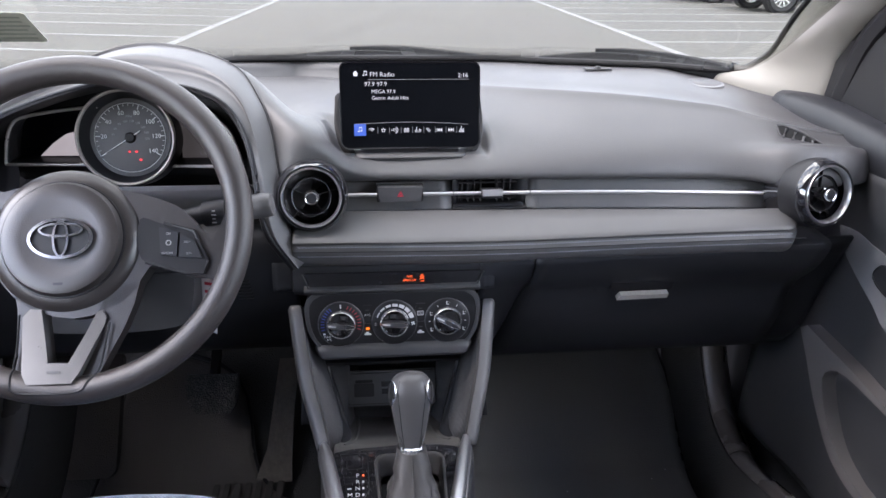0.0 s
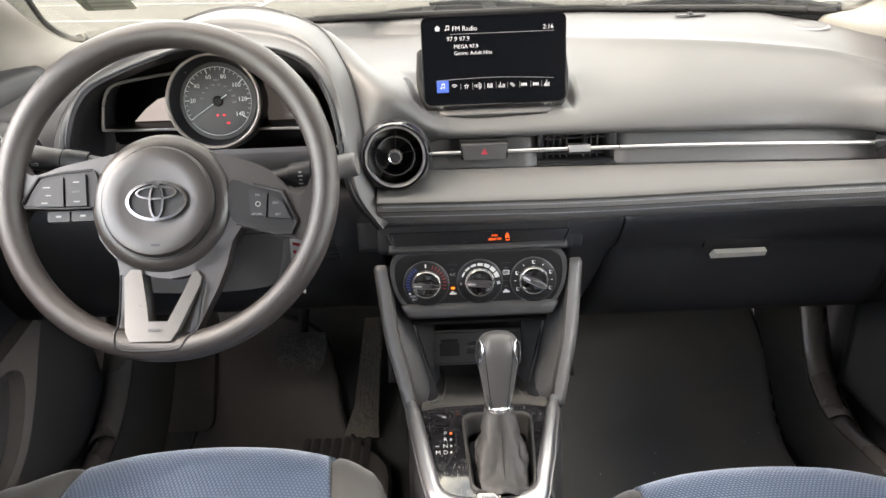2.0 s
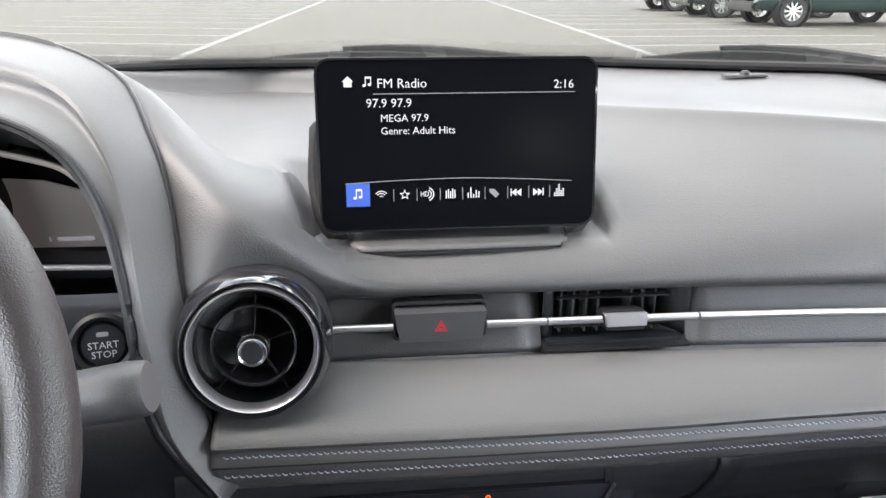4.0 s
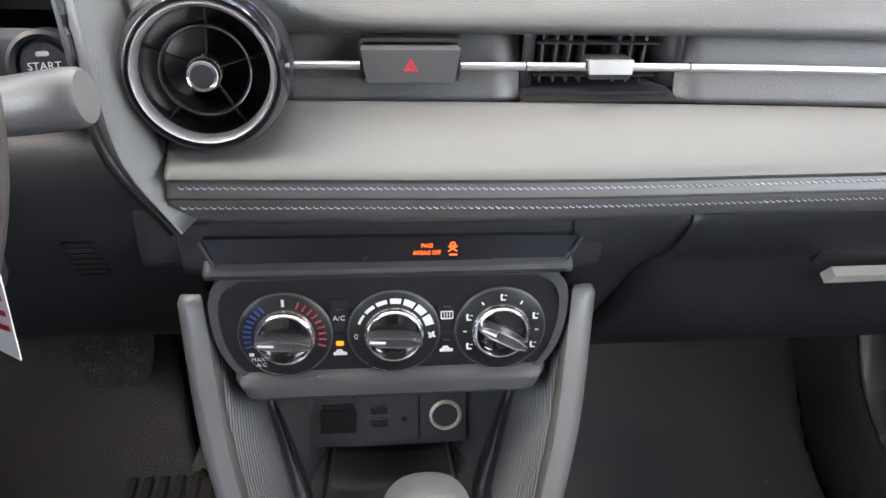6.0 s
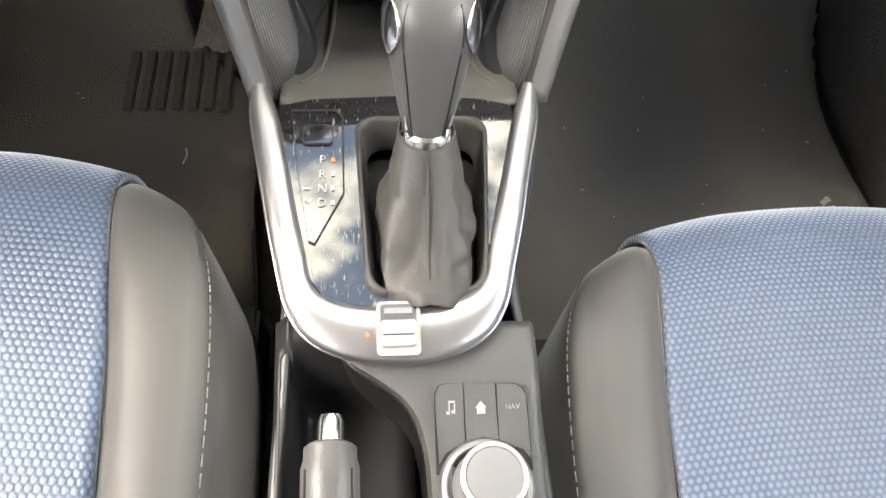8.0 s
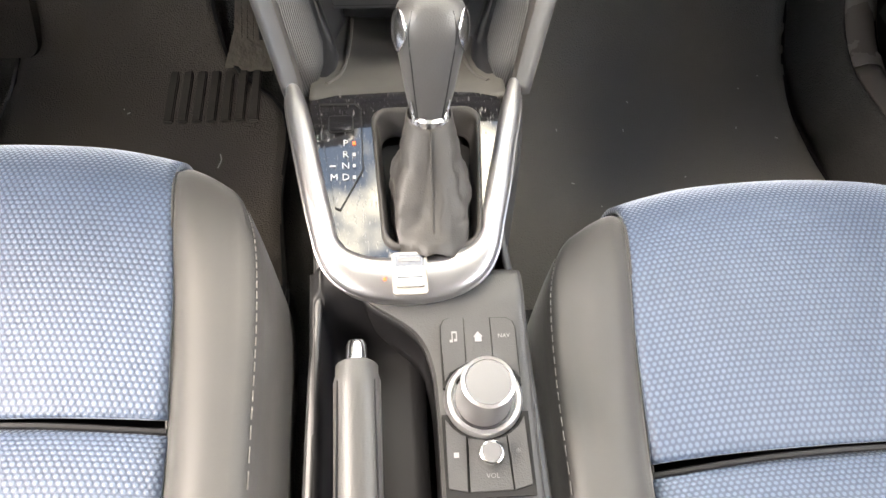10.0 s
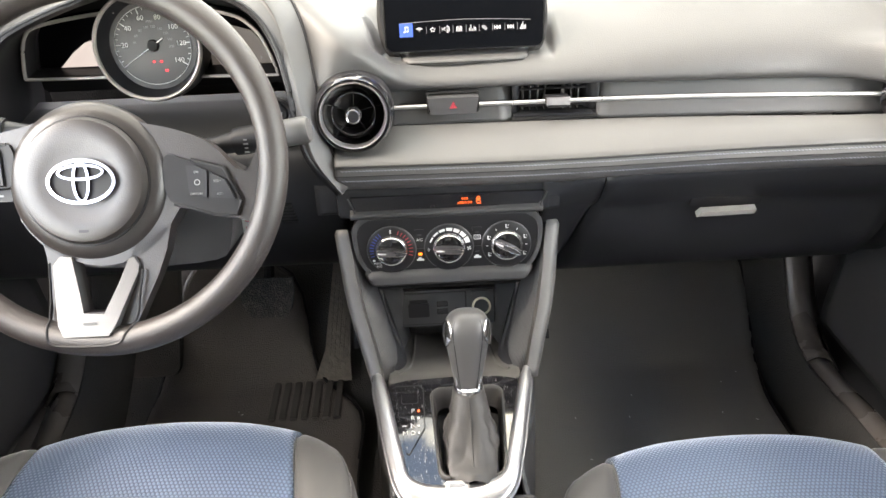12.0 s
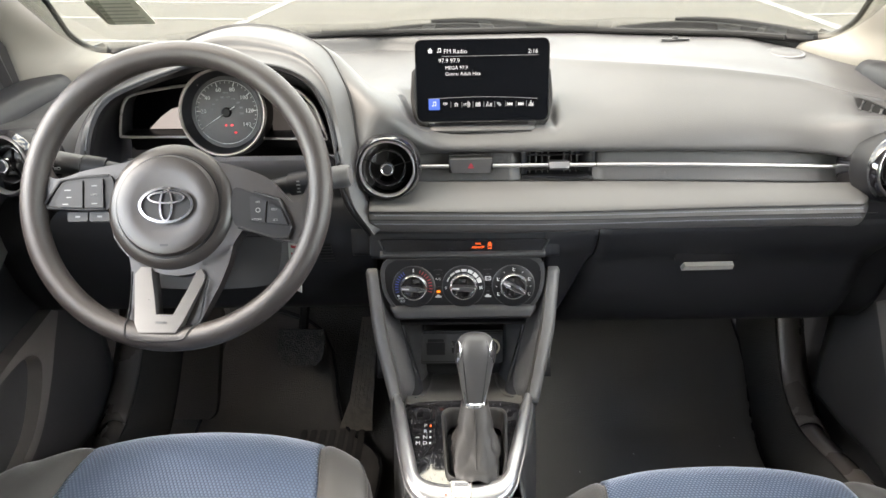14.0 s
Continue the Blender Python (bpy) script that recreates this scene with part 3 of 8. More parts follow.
SEAL = [(0.496, 1.344, 1.012), (0.540, 1.306, 1.012), (0.590, 1.272, 1.012)] + GLASS_SIDE[2:]
ws = []
for s in (0.0, 0.3, 0.6, 0.95):
    ws.append([(x * (1 - 0.10 * s), glass_edge(x) - 0.66 * s + 0.02, 1.008 + 0.385 * s + 0.03 * math.sin(math.pi * s) * (1 - (x / 0.66) ** 2)) for x in (-0.65, -0.59, -0.5, -0.3, 0, 0.3, 0.5, 0.59, 0.65)])
ob = tagged(part("window_1", surf(ws, 3, 3), SCREENGLASS, thick=0.004), "raked clear windscreen", "windscreen", kind="structure")
ob.visible_shadow = False
foot = [[(x, glass_edge(x) + dy, 1.012 + dz) for x in (-0.60, -0.57, -0.5, -0.4, -0.3, -0.2, 0, 0.2, 0.3, 0.4, 0.5, 0.57, 0.60)] for dy, dz in ((-0.006, 0.001), (-0.003, 0.006), (0.005, 0.006), (0.009, -0.03))]
tagged(part("windscreen_seal", surf(foot, 3, 2), BLACK, thick=0.004), "black rubber seal along the windscreen's foot", "trim", kind="structure")
lip_ = catmull([(x, glass_edge(x) - 0.010, 1.0165) for x in (-0.56, -0.5, -0.4, -0.3, -0.2, 0, 0.2, 0.3, 0.4, 0.5, 0.56)], 4)
tagged(part("seal_lip", tube(lip_, 0.0050, 8), VOID), "thin black rubber lip between dash and windscreen", "trim", kind="structure")
for s in (-1, 1):
    grid = []
    for (gx, gy, gz), (dx, dy, dz) in zip(GLASS_SIDE, DOOR_SIDE):
        row = [(s * (gx + 0.012), gy + 0.03, gz - 0.006)]
        for f in (0.0, 0.22, 0.5, 0.8, 1.0):
            k = 0.016 * math.sin(math.pi * f) ** 0.7 if 0 < f < 1 else 0.0
            row.append((s * (gx + (dx - gx) * f - k * 0.75), gy + (dy - gy) * f - k * 0.55, gz + (dz - gz) * f))
        row.append((s * (dx + 0.02), dy + 0.004, dz))
        grid.append(row)
    tagged(part("pillar_right" if s > 0 else "pillar_left", surf(grid, 4, 4), PILLAR, thick=0.008), "cream moulded trim of the windscreen pillar", "pillar trim", kind="structure")
    tagged(part("glass_seal", tube(catmull([(s * x, y + 0.004, z + 0.002) for x, y, z in SEAL], 5), 0.0058, 8), BLACK), "black rubber edge of the windscreen", "trim", kind="structure")
lb = thing("windscreen_label", (-0.53, 1.165, 1.09), "faded grey inspection label stuck inside the windscreen", "label")
lbm = Matrix.Translation((-0.530, 1.170, 1.092)) @ Matrix.Rotation(radians(147), 4, "X")
part("sheet", prism(rounded(0.078, 0.084, 0.006), -0.0006, 0.0006, 0.0002, lbm), surface("faded_label", (0.36, 0.37, 0.30), (0.24, 0.25, 0.20), 0.8, blotch=60, bump=0), lb)
for k in range(6):
    part("print_bar", box((0.002 * (k % 3 - 1), 0.030 - k * 0.012, 0.0009), (0.062 - 0.008 * (k % 2), 0.004, 0.0003), 0, lbm), surface("label_print", (0.20, 0.21, 0.17), None, 0.8, bump=0), lb, "faded unreadable line of print", smooth=False)

rf = [[(x, y, z - d) for x, d in ((-0.66, 0.115), (-0.64, 0.085), (-0.57, 0.052), (-0.4, 0.025), (0, 0), (0.4, 0.025), (0.57, 0.052), (0.64, 0.085), (0.66, 0.115))] for y, z in ((0.83, 1.372), (0.66, 1.405), (0.4, 1.43), (-0.1, 1.45), (-0.7, 1.42), (-1.2, 1.34))]
tagged(part("ceiling", surf(rf, 3, 3), CREAM, thick=0.03), "cream cloth headliner", "headliner", kind="structure")
skin = [[(x * 1.06, y + 0.01, z - d + 0.035) for x, d in ((-0.66, 0.115), (-0.64, 0.085), (-0.57, 0.052), (-0.4, 0.025), (0, 0), (0.4, 0.025), (0.57, 0.052), (0.64, 0.085), (0.66, 0.115))] for y, z in ((0.83, 1.372), (0.66, 1.405), (0.4, 1.43), (-0.1, 1.45), (-0.7, 1.42), (-1.2, 1.34))]
tagged(part("roof", surf(skin, 3, 3), HOODPAINT, thick=0.004), "grey painted car roof", "car roof", kind="structure")
tagged(part("wall_rear", box((0, -1.22, 0.62), (1.44, 0.04, 0.78), 0.01), BOLSTER), "grey trim closing the cabin behind the seats", "wall", kind="structure")
# unseen rear panes, quarters and belts, added to hold back rear and side light
tagged(part("window_4", box((0, -1.21, 1.17), (1.2, 0.004, 0.34)), REARTINT), "unseen rear window, tint added to cut light from behind", "window", kind="structure")
for s in (-1, 1):
    tagged(part("wall_side", box((s * 0.75, -0.62, 0.56), (0.05, 1.2, 0.66), 0.01), BOLSTER), "grey side trim of the rear cabin", "wall", kind="structure")
    tagged(part("wall_quarter", box((s * 0.715, -1.02, 1.11), (0.05, 0.38, 0.44), 0.02), CREAM), "unseen cream rear quarter, added to block side light", "wall", kind="structure")
    tagged(part("window_2" if s < 0 else "window_3", box((s * 0.715, -0.47, 1.155), (0.004, 0.74, 0.36)), REARTINT), "unseen rear door window, tint added to cut side light", "window", kind="structure")
    tagged(part("wall_belt", box((s * 0.735, -0.36, 0.95), (0.04, 0.55, 0.14), 0.02), BOLSTER), "unseen grey rear door belt, added to block side light", "wall", kind="structure")
    tagged(part("pillar_centre", box((s * 0.70, -0.05, 1.15), (0.05, 0.12, 0.5), 0.02), CREAM), "cream centre pillar trim", "pillar trim", kind="structure")


# ---------------------------------------------------------------- doors
def door(s):
    side = "passenger" if s > 0 else "driver"
    d = thing("door_2" if s > 0 else "door_1", (s * 0.72, 0.5, 0.3), f"closed {side} door with dark grey moulded panel and map pocket", "car door", kind="structure")
    # main panel: rows front to back, columns from the sill up
    rows = []
    for y, dx in ((1.168, -0.012), (1.08, -0.008), (0.98, 0.0), (0.85, 0.0), (0.6, 0.0), (0.2, 0.0), (-0.05, 0.0)):
        rows.append([(s * (x + dx), y, z) for x, z in ((0.702, 0.365), (0.70, 0.42), (0.705, 0.56), (0.705, 0.70), (0.695, 0.80), (0.672, 0.875), (0.668, 0.925))])
    part("inner_panel", surf(rows, 4, 4), DOORTRIM, d, thick=0.012)
    belt = []
    for y, dx, z in ((1.165, -0.030, 0.988), (1.06, -0.012, 0.984), (0.9, 0.0, 0.966), (0.6, 0.0, 0.944), (0.2, 0.0, 0.93), (-0.05, 0, 0.93)):
        belt.append([(s * (0.666 + dx), y, z - 0.080), (s * (0.660 + dx), y, z - 0.045), (s * (0.656 + dx), y, z - 0.015), (s * (0.668 + dx), y, z + 0.008), (s * (0.70 + dx), y, z + 0.012), (s * (0.73 + dx), y, z + 0.004)])
    part("belt_moulding", surf(belt, 4, 4), HARD, d, "grey grained belt moulding", thick=0.008)
    yz = Matrix(((0, 0, -s, s * 0.700), (1, 0, 0, 0), (0, 1, 0, 0), (0, 0, 0, 1)))
    arm = smooth_outline([(0.996, 0.833), (0.976, 0.797), (0.934, 0.768), (0.890, 0.744), (0.847, 0.718), (0.70, 0.672), (0.40, 0.655), (0.06, 0.65), (0.06, 0.80), (0.40, 0.808), (0.70, 0.812), (0.884, 0.819), (0.960, 0.834)], 3)
    ar = part("armrest", prism(arm, -0.004, 0.026, 0.007, yz, seg=3), GREY, d, "grey armrest panel with pull cup")
    # no hollow here: a dark sheet on the armrest stands for the cup's shade
    part("pull_cup_shade", prism(smooth_outline([(0.902, 0.780), (0.896, 0.800), (0.875, 0.807), (0.78, 0.800), (0.66, 0.790), (0.66, 0.745), (0.78, 0.755), (0.86, 0.765)], 3), 0.0262, 0.0270, 0.0003, yz), HARD, ar, "flat dark sheet painting the shade of the pull cup")
    part("cup_edge", tube(catmull([(s * 0.6725, y, z) for y, z in ((0.80, 0.757), (0.875, 0.770), (0.901, 0.784), (0.894, 0.802), (0.872, 0.808), (0.78, 0.801))], 4), 0.0012, 6), BLACK, ar)
    # map pocket: a raised wedge of the panel round a hollow
    outer = smooth_outline([(1.032, 0.647), (1.000, 0.600), (0.970, 0.557), (0.940, 0.522), (0.905, 0.489), (0.865, 0.468), (0.80, 0.458), (0.60, 0.452), (0.35, 0.450), (0.35, 0.60), (0.60, 0.616), (0.817, 0.626), (0.89, 0.636), (0.972, 0.643)], 3)
    hollow = smooth_outline([(0.950, 0.588), (0.936, 0.611), (0.895, 0.621), (0.80, 0.614), (0.60, 0.602), (0.40, 0.592), (0.40, 0.470), (0.60, 0.470), (0.80, 0.474), (0.847, 0.483), (0.881, 0.497), (0.910, 0.521), (0.936, 0.555)], 3)
    po, pi_ = ring_between(outer, hollow, 0.72, 0.545)
    part("map_pocket_rim", band(po, pi_, -0.006, 0.030, 0.006, yz), POCKET, d, "grey-brown raised rim of the map pocket")
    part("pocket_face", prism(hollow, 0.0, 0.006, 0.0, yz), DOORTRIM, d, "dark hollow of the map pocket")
    lip = catmull([(s * 0.688, 1.172, 0.62), (s * 0.688, 1.170, 0.47), (s * 0.689, 1.163, 0.40), (s * 0.690, 1.140, 0.371), (s * 0.691, 1.09, 0.362), (s * 0.691, 1.045, 0.365), (s * 0.691, 0.975, 0.380)], 5)
    part("panel_lip", tube(lip, 0.0016, 6), GREY, d, "thin paler grey lower lip of the door panel")
    for k in range(16):
        part("speaker_slot", box((s * 0.6945, 1.018, 0.385 + k * 0.0046), (0.004, 0.060 - 0.001 * abs(k - 8), 0.0016), 0.0004), BLACK, d)
    part("inner_handle", box((s * 0.675, 0.80, 0.87), (0.02, 0.12, 0.03), 0.006), SATIN, d, "satin silver inner release handle")
    fr = [(s * 0.705, 1.09, 1.00), (s * 0.700, 1.04, 1.10), (s * 0.692, 0.95, 1.165), (s * 0.668, 0.77, 1.275), (s * 0.635, 0.60, 1.345), (s * 0.62, 0.40, 1.345), (s * 0.62, 0.0, 1.345)]
    part("window_frame", tube(catmull(fr, 5), 0.022, 8), SAIL, d, "black window frame")
    sail = [(1.135, 0.945), (0.80, 0.945), (0.80, 0.985), (0.90, 1.09), (1.02, 1.132), (1.068, 1.098), (1.107, 1.052), (1.122, 0.985)]
    part("mirror_sail", prism(sail, -0.01, 0.01, 0.003, Matrix(((0, 0, s, s * 0.698), (1, 0, 0, 0), (0, 1, 0, 0), (0, 0, 0, 1)))), SAIL, d, "black triangular mirror sail")
    p = part("pane", box((s * 0.712, 0.45, 1.12), (0.004, 0.95, 0.36)), GLASS, d, "clear side window pane")
    p.visible_shadow = False
    part("mirror_housing", box((s * 0.86, 1.03, 1.025), (0.20, 0.10, 0.14), 0.04, seg=4), BLACK, d, "black outside mirror housing")
    return d


door(-1)
door(1)
# kick panel running into the sill: one rounded ridge on each side of the footwells
RIDGE = {1: [(1.29, 0.72), (1.275, 0.60), (1.25, 0.50), (1.20, 0.417), (1.147, 0.369), (1.084, 0.350), (1.02, 0.357), (0.932, 0.376), (0.80, 0.388), (0.45, 0.39), (0.0, 0.39)],
         -1: [(1.27, 0.72), (1.245, 0.60), (1.215, 0.51), (1.165, 0.455), (1.115, 0.415), (1.06, 0.387), (1.0, 0.377), (0.932, 0.376), (0.80, 0.388), (0.45, 0.39), (0.0, 0.39)]}
AWAY = [(1, 0), (1, -0.05), (0.95, -0.3), (0.8, -0.6), (0.55, -0.83), (0.2, -0.98), (0, -1), (0, -1), (0, -1), (0, -1), (0, -1)]
for s in (-1, 1):
    rows = []
    for (y, z), (ny, nz) in zip(RIDGE[s], AWAY):
        n_ = math.hypot(ny, nz)
        ny, nz = ny / n_, nz / n_
        rows.append([(s * x, y + ny * d, z + nz * d) for x, d in ((0.592, 0.13), (0.600, 0.075), (0.612, 0.030), (0.624, 0.009), (0.640, 0.0), (0.658, 0.005), (0.674, 0.022), (0.690, 0.045))])
    sl = thing("sill_trim", (s * 0.64, 0.9, 0.26), "dark moulded kick panel running into the door sill", "sill trim", "sill trims")
    full = catmull(rows, 4)
    part("carpeted_side", surf([r[:4] for r in full], 1, 4), CARPET, sl, "black carpeted side of the footwell", thick=0.004)
    part("kick_panel", surf([r[3:] for r in full[:21]], 1, 4), SILL, sl, thick=0.004)
    part("scuff_plate", surf([r[3:] for r in full[20:]], 1, 4), SILL, sl, thick=0.004)
    # body side behind the door edge, and the rubber door seal on it
    part("body_side", surf([[(s * 0.715, y, z) for z in (0.24, 0.5, 0.80)] for y in (0.0, 0.6, 1.15, 1.32)], 2, 2), BLACK, sl, thick=0.004)

# ---------------------------------------------------------------- dashboard
dash = thing("dashboard", (0, 1.2, 0.6), "dark grey grained dashboard with stitched pad and silver strip", "dashboard")
VX, VZ = -0.1025, 0.9040


def bulge(x, z, cx, width):
    return math.exp(-((x - cx) / width) ** 2)


XS = [-0.72, -0.68, -0.65, -0.63, -0.61, -0.59, -0.575, -0.56, -0.54, -0.52, -0.50, -0.47, -0.43, -0.39, -0.357, -0.32, -0.28, -0.25, -0.23, -0.21, -0.19, -0.175, -0.16, -0.14, -0.12, -0.10, -0.08, -0.062, -0.04, 0.0, 0.05, 0.09, 0.12, 0.132, 0.138, 0.143, 0.149, 0.156, 0.175, 0.22, 0.3, 0.38, 0.45, 0.50, 0.535, 0.56, 0.585, 0.61, 0.64, 0.68]
HX = -0.357
# the seam between hood and dash: half width from the hood's middle, depth and height
st_seam = [(0.243, 0.928, 0.822), (0.224, 0.940, 0.860), (0.218, 0.950, 0.905), (0.211, 0.967, 0.942), (0.203, 0.998, 0.98), (0.186, 1.034, 1.015), (0.150, 1.10, 1.046), (0.075, 1.16, 1.064), (0.0, 1.18, 1.066)]


def pad_column(x):
    """Points of the upper pad across the dash at x, from its lower edge to the windscreen."""
    ax = abs(x)
    low_y = lerp((0, 0.2, 0.4, 0.6), (1.000, 0.996, 0.986, 0.972), ax)
    low_z = 0.910
    cr_y = lerp((-0.7, -0.15, 0.0, 0.1, 0.2, 0.3, 0.4, 0.5, 0.56, 0.66), (1.2, 1.40, 1.36, 1.30, 1.20, 1.135, 1.11, 1.075, 1.03, 1.00), x)
    cr_z = lerp((-0.7, -0.15, 0.0, 0.1, 0.2, 0.3, 0.4, 0.5, 0.56, 0.66), (0.99, 0.985, 0.985, 0.990, 0.999, 1.003, 0.999, 0.990, 0.978, 0.962), x)
    wb = glass_edge(x) if ax < 0.62 else 1.25 - (ax - 0.62) * 1.3
    b, e = bulge(x, 0, VX, 0.045), min(1.0, 1.5 * max(bulge(x, 0, 0.588, 0.07), bulge(x, 0, -0.618, 0.07)))
    fade = 1.6 if ax < 0.3 else 2.8
    py1, pz1 = low_y - 0.004, low_z + 0.010
    col = [(x, low_y + 0.03, low_z - 0.008), (x, low_y - 0.040 * e, low_z - 0.002), (x, py1 - 0.02 * b - 0.047 * e, pz1 + 0.03 * b + 0.002 * e)]
    for f, lift in ((0.10, 0.012), (0.28, 0.016), (0.55, 0.012), (0.85, 0.004)):
        y = py1 + (cr_y - py1) * f
        z = pz1 + (cr_z - pz1) * f + lift
        k = max(b, 0.85 * e) * max(0.0, 1 - f * fade)
        col.append((x, y - k * 0.065 * (1 - f), z + k * 0.036))
    flat_y = min(cr_y + 0.11, wb - 0.07)
    flat_y = max(flat_y, cr_y + 0.02)
    top_z = 1.008 if ax < 0.5 else 1.008 - (ax - 0.5) * 0.15
    k = min(1.0, max(0.0, (x + 0.02) / 0.15)) * min(1.0, max(0.0, (0.62 - x) / 0.10))
    col += [(x, cr_y - 0.004, cr_z + 0.0015 * k), (x, cr_y + 0.006, cr_z - 0.0025 * k), (x, (cr_y + flat_y) / 2 + 0.003, cr_z - 0.0035 * k), (x, flat_y, (cr_z + top_z) / 2 - 0.003), (x, max(wb - 0.055, flat_y + 0.008), top_z - 0.002), (x, max(wb, flat_y + 0.02), top_z + 0.002)]
    return [Vector(q) for q in col]


def ease(u):
    u = min(1.0, max(0.0, u))
    return u * u * (3 - 2 * u)


def cove(q):
    """The hollow in the pad that the screen stands in."""
    x, y, z = q
    w = ease((x + 0.083) / 0.008) * ease((0.146 - x) / 0.008) * ease((y - 1.002) / 0.012)
    bed = lerp((1.0, 1.02, 1.04, 1.065, 1.085, 1.105, 1.125, 1.145), (0.934, 0.9365, 0.9375, 0.938, 0.940, 0.951, 0.975, 1.01), y)
    return Vector((x, y, min(z, z * (1 - w) + bed * w)))


# the hood's driver side falls away from the crown by this much at each station
SLOPE = (0.0, 0.0, 0.0, 0.0, 0.010, 0.022, 0.025, 0.014, 0.0)
SEAM = catmull([Vector(q) for q in st_seam], 6)


def pad_sheet(side):
    """The upper pad from the hood's seam outwards to one side (1 or -1), meeting the seam all along."""
    wide = 1.0 if side > 0 else 0.86
    rows = np.linspace(0, 12, 61)
    near = (0, 0.03, 0.07, 0.12, 0.18, 0.25, 0.32, 0.39, 0.44, 0.48, 0.52, 0.56, 0.60, 0.66, 0.75, 0.87)
    join = -0.02 if side > 0 else -0.655
    tail = [x for x in XS if x > -0.03] if side > 0 else [-0.66, -0.67, -0.68, -0.70, -0.72]
    tail = tail if side < 0 else [join] + [x for x in tail if x > join + 0.01]

    def at(x, r):
        c = np.asarray(catmull(pad_column(x), 5))
        return np.array(cove(c[int(round(r * 5))]))

    def edge(r):
        if r <= 5:
            i = min(lerp((0, 1, 2, 3, 4, 5), (1.3, 1.9, 2.5, 4.5, 6.0, 8.0), r) * 6, len(SEAM) - 1.001)
            q = SEAM[int(i)] * (1 - i % 1) + SEAM[int(i) + 1] * (i % 1)
            return (HX + side * wide * q[0], q[1] + 0.002, q[2] - 0.0025 - (lerp(range(9), SLOPE, i / 6) if side < 0 else 0.0))
        q = at(HX, r)
        k = min(1.0, max(0.0, r - 5.0))
        y5 = 1.182 + (q[1] - 1.182) * k
        return (HX, y5, max(q[2], lerp((1.18, 1.25, 1.40), (1.0635, 1.050, 1.006), y5)))

    cols = [[] for _ in range(len(near) + len(tail))]
    for r in rows:
        bx, by, bz = edge(r)
        raw = at(bx, r)
        reach = lerp((0, 2, 3, 4, 5), (0.032, 0.032, 0.045, 0.06, 0.085), r)
        xs = [bx + u * (join - bx) for u in near] + tail
        for k, x in enumerate(xs):
            q, w = at(x, r), math.exp(-((x - bx) / reach) ** 2)
            cols[k].append((x, q[1] + (by - raw[1]) * w, q[2] + (bz - raw[2]) * w))
    return cols


part("upper_pad", surf(pad_sheet(1), 4, 1), DASH, dash, thick=0.006)
part("driver_side_pad", surf(pad_sheet(-1), 3, 1), DASH, dash, thick=0.006)

# lower soft pad with its stitched seam
PX = [-0.129, -0.11, -0.05, 0.05, 0.15, 0.25, 0.35, 0.45, 0.51, 0.535, 0.548, 0.553]
pad_top = ((-0.13, 0.1, 0.3, 0.4, 0.5, 0.56), (0.974, 0.972, 0.966, 0.955, 0.940, 0.928), (0.872, 0.870, 0.869, 0.872, 0.876, 0.880))
pad_st = ((-0.13, 0.1, 0.2, 0.3, 0.4, 0.5, 0.56), (0.923, 0.925, 0.928, 0.927, 0.918, 0.905, 0.895), (0.846, 0.841, 0.840, 0.8425, 0.8475, 0.8535, 0.858))


def seam_at(x, off):
    y, z = lerp(pad_st[0], pad_st[1], x), lerp(pad_st[0], pad_st[2], x)
    return Vector((x, y - 0.0005 - 0.35 * off, z - off))


grid = []
for x in PX:
    k = max(0.0, (x - 0.535) / 0.018) ** 2
    ty, tz = lerp(pad_top[0], pad_top[1], x) + 0.02 * k, lerp(pad_top[0], pad_top[2], x)
    sy, sz = lerp(pad_st[0], pad_st[1], x) + 0.025 * k, lerp(pad_st[0], pad_st[2], x) + 0.004 * k
    ty += 0.008 * min(1.0, max(0.0, (0.45 - x) / 0.15))
    grid.append([(x, ty + 0.03, tz - 0.014), (x, ty + 0.005, tz - 0.004), (x, ty - 0.001, tz + 0.000), (x, ty - 0.008, tz - 0.0015), (x, ty * 0.6 + sy * 0.4 - 0.006, tz * 0.6 + sz * 0.4 + 0.003), (x, sy - 0.001, sz + 0.006), (x, sy, sz), (x, sy - 0.0045, sz - 0.008), (x, sy - 0.0035, sz - 0.016), (x, sy + 0.001, sz - 0.026), (x, sy + 0.012, sz - 0.033), (x, sy + 0.05, sz - 0.036)])
part("lower_pad", surf(grid, 4, 4), PAD, dash, "stitched soft leatherette pad", thick=0.005)
for off, nm in ((0.0015, "upper"), (0.0135, "lower")):
    bm = bmesh.new()
    x = -0.122
    while x < 0.534:
        a, b = seam_at(x, off), seam_at(x + 0.0031, off)
        dy = -0.0032 if off < 0.005 else -0.0012
        tube([a + Vector((0, dy + 0.001, 0.0006)), (a + b) / 2 + Vector((0, dy, 0)), b + Vector((0, dy + 0.001, -0.0006))], 0.00042, 5, bm=bm)
        x += 0.0042
    tagged(part("stitching", bm, THREAD, dash, "pale blue-grey thread stitches"), kind="stuff")
crease = catmull([seam_at(x, 0.0075) + Vector((0, -0.0022, 0)) for x in PX], 4)
part("seam_groove", tube(crease, 0.0007, 6), BLACK, dash, "dark groove between the two stitch rows")

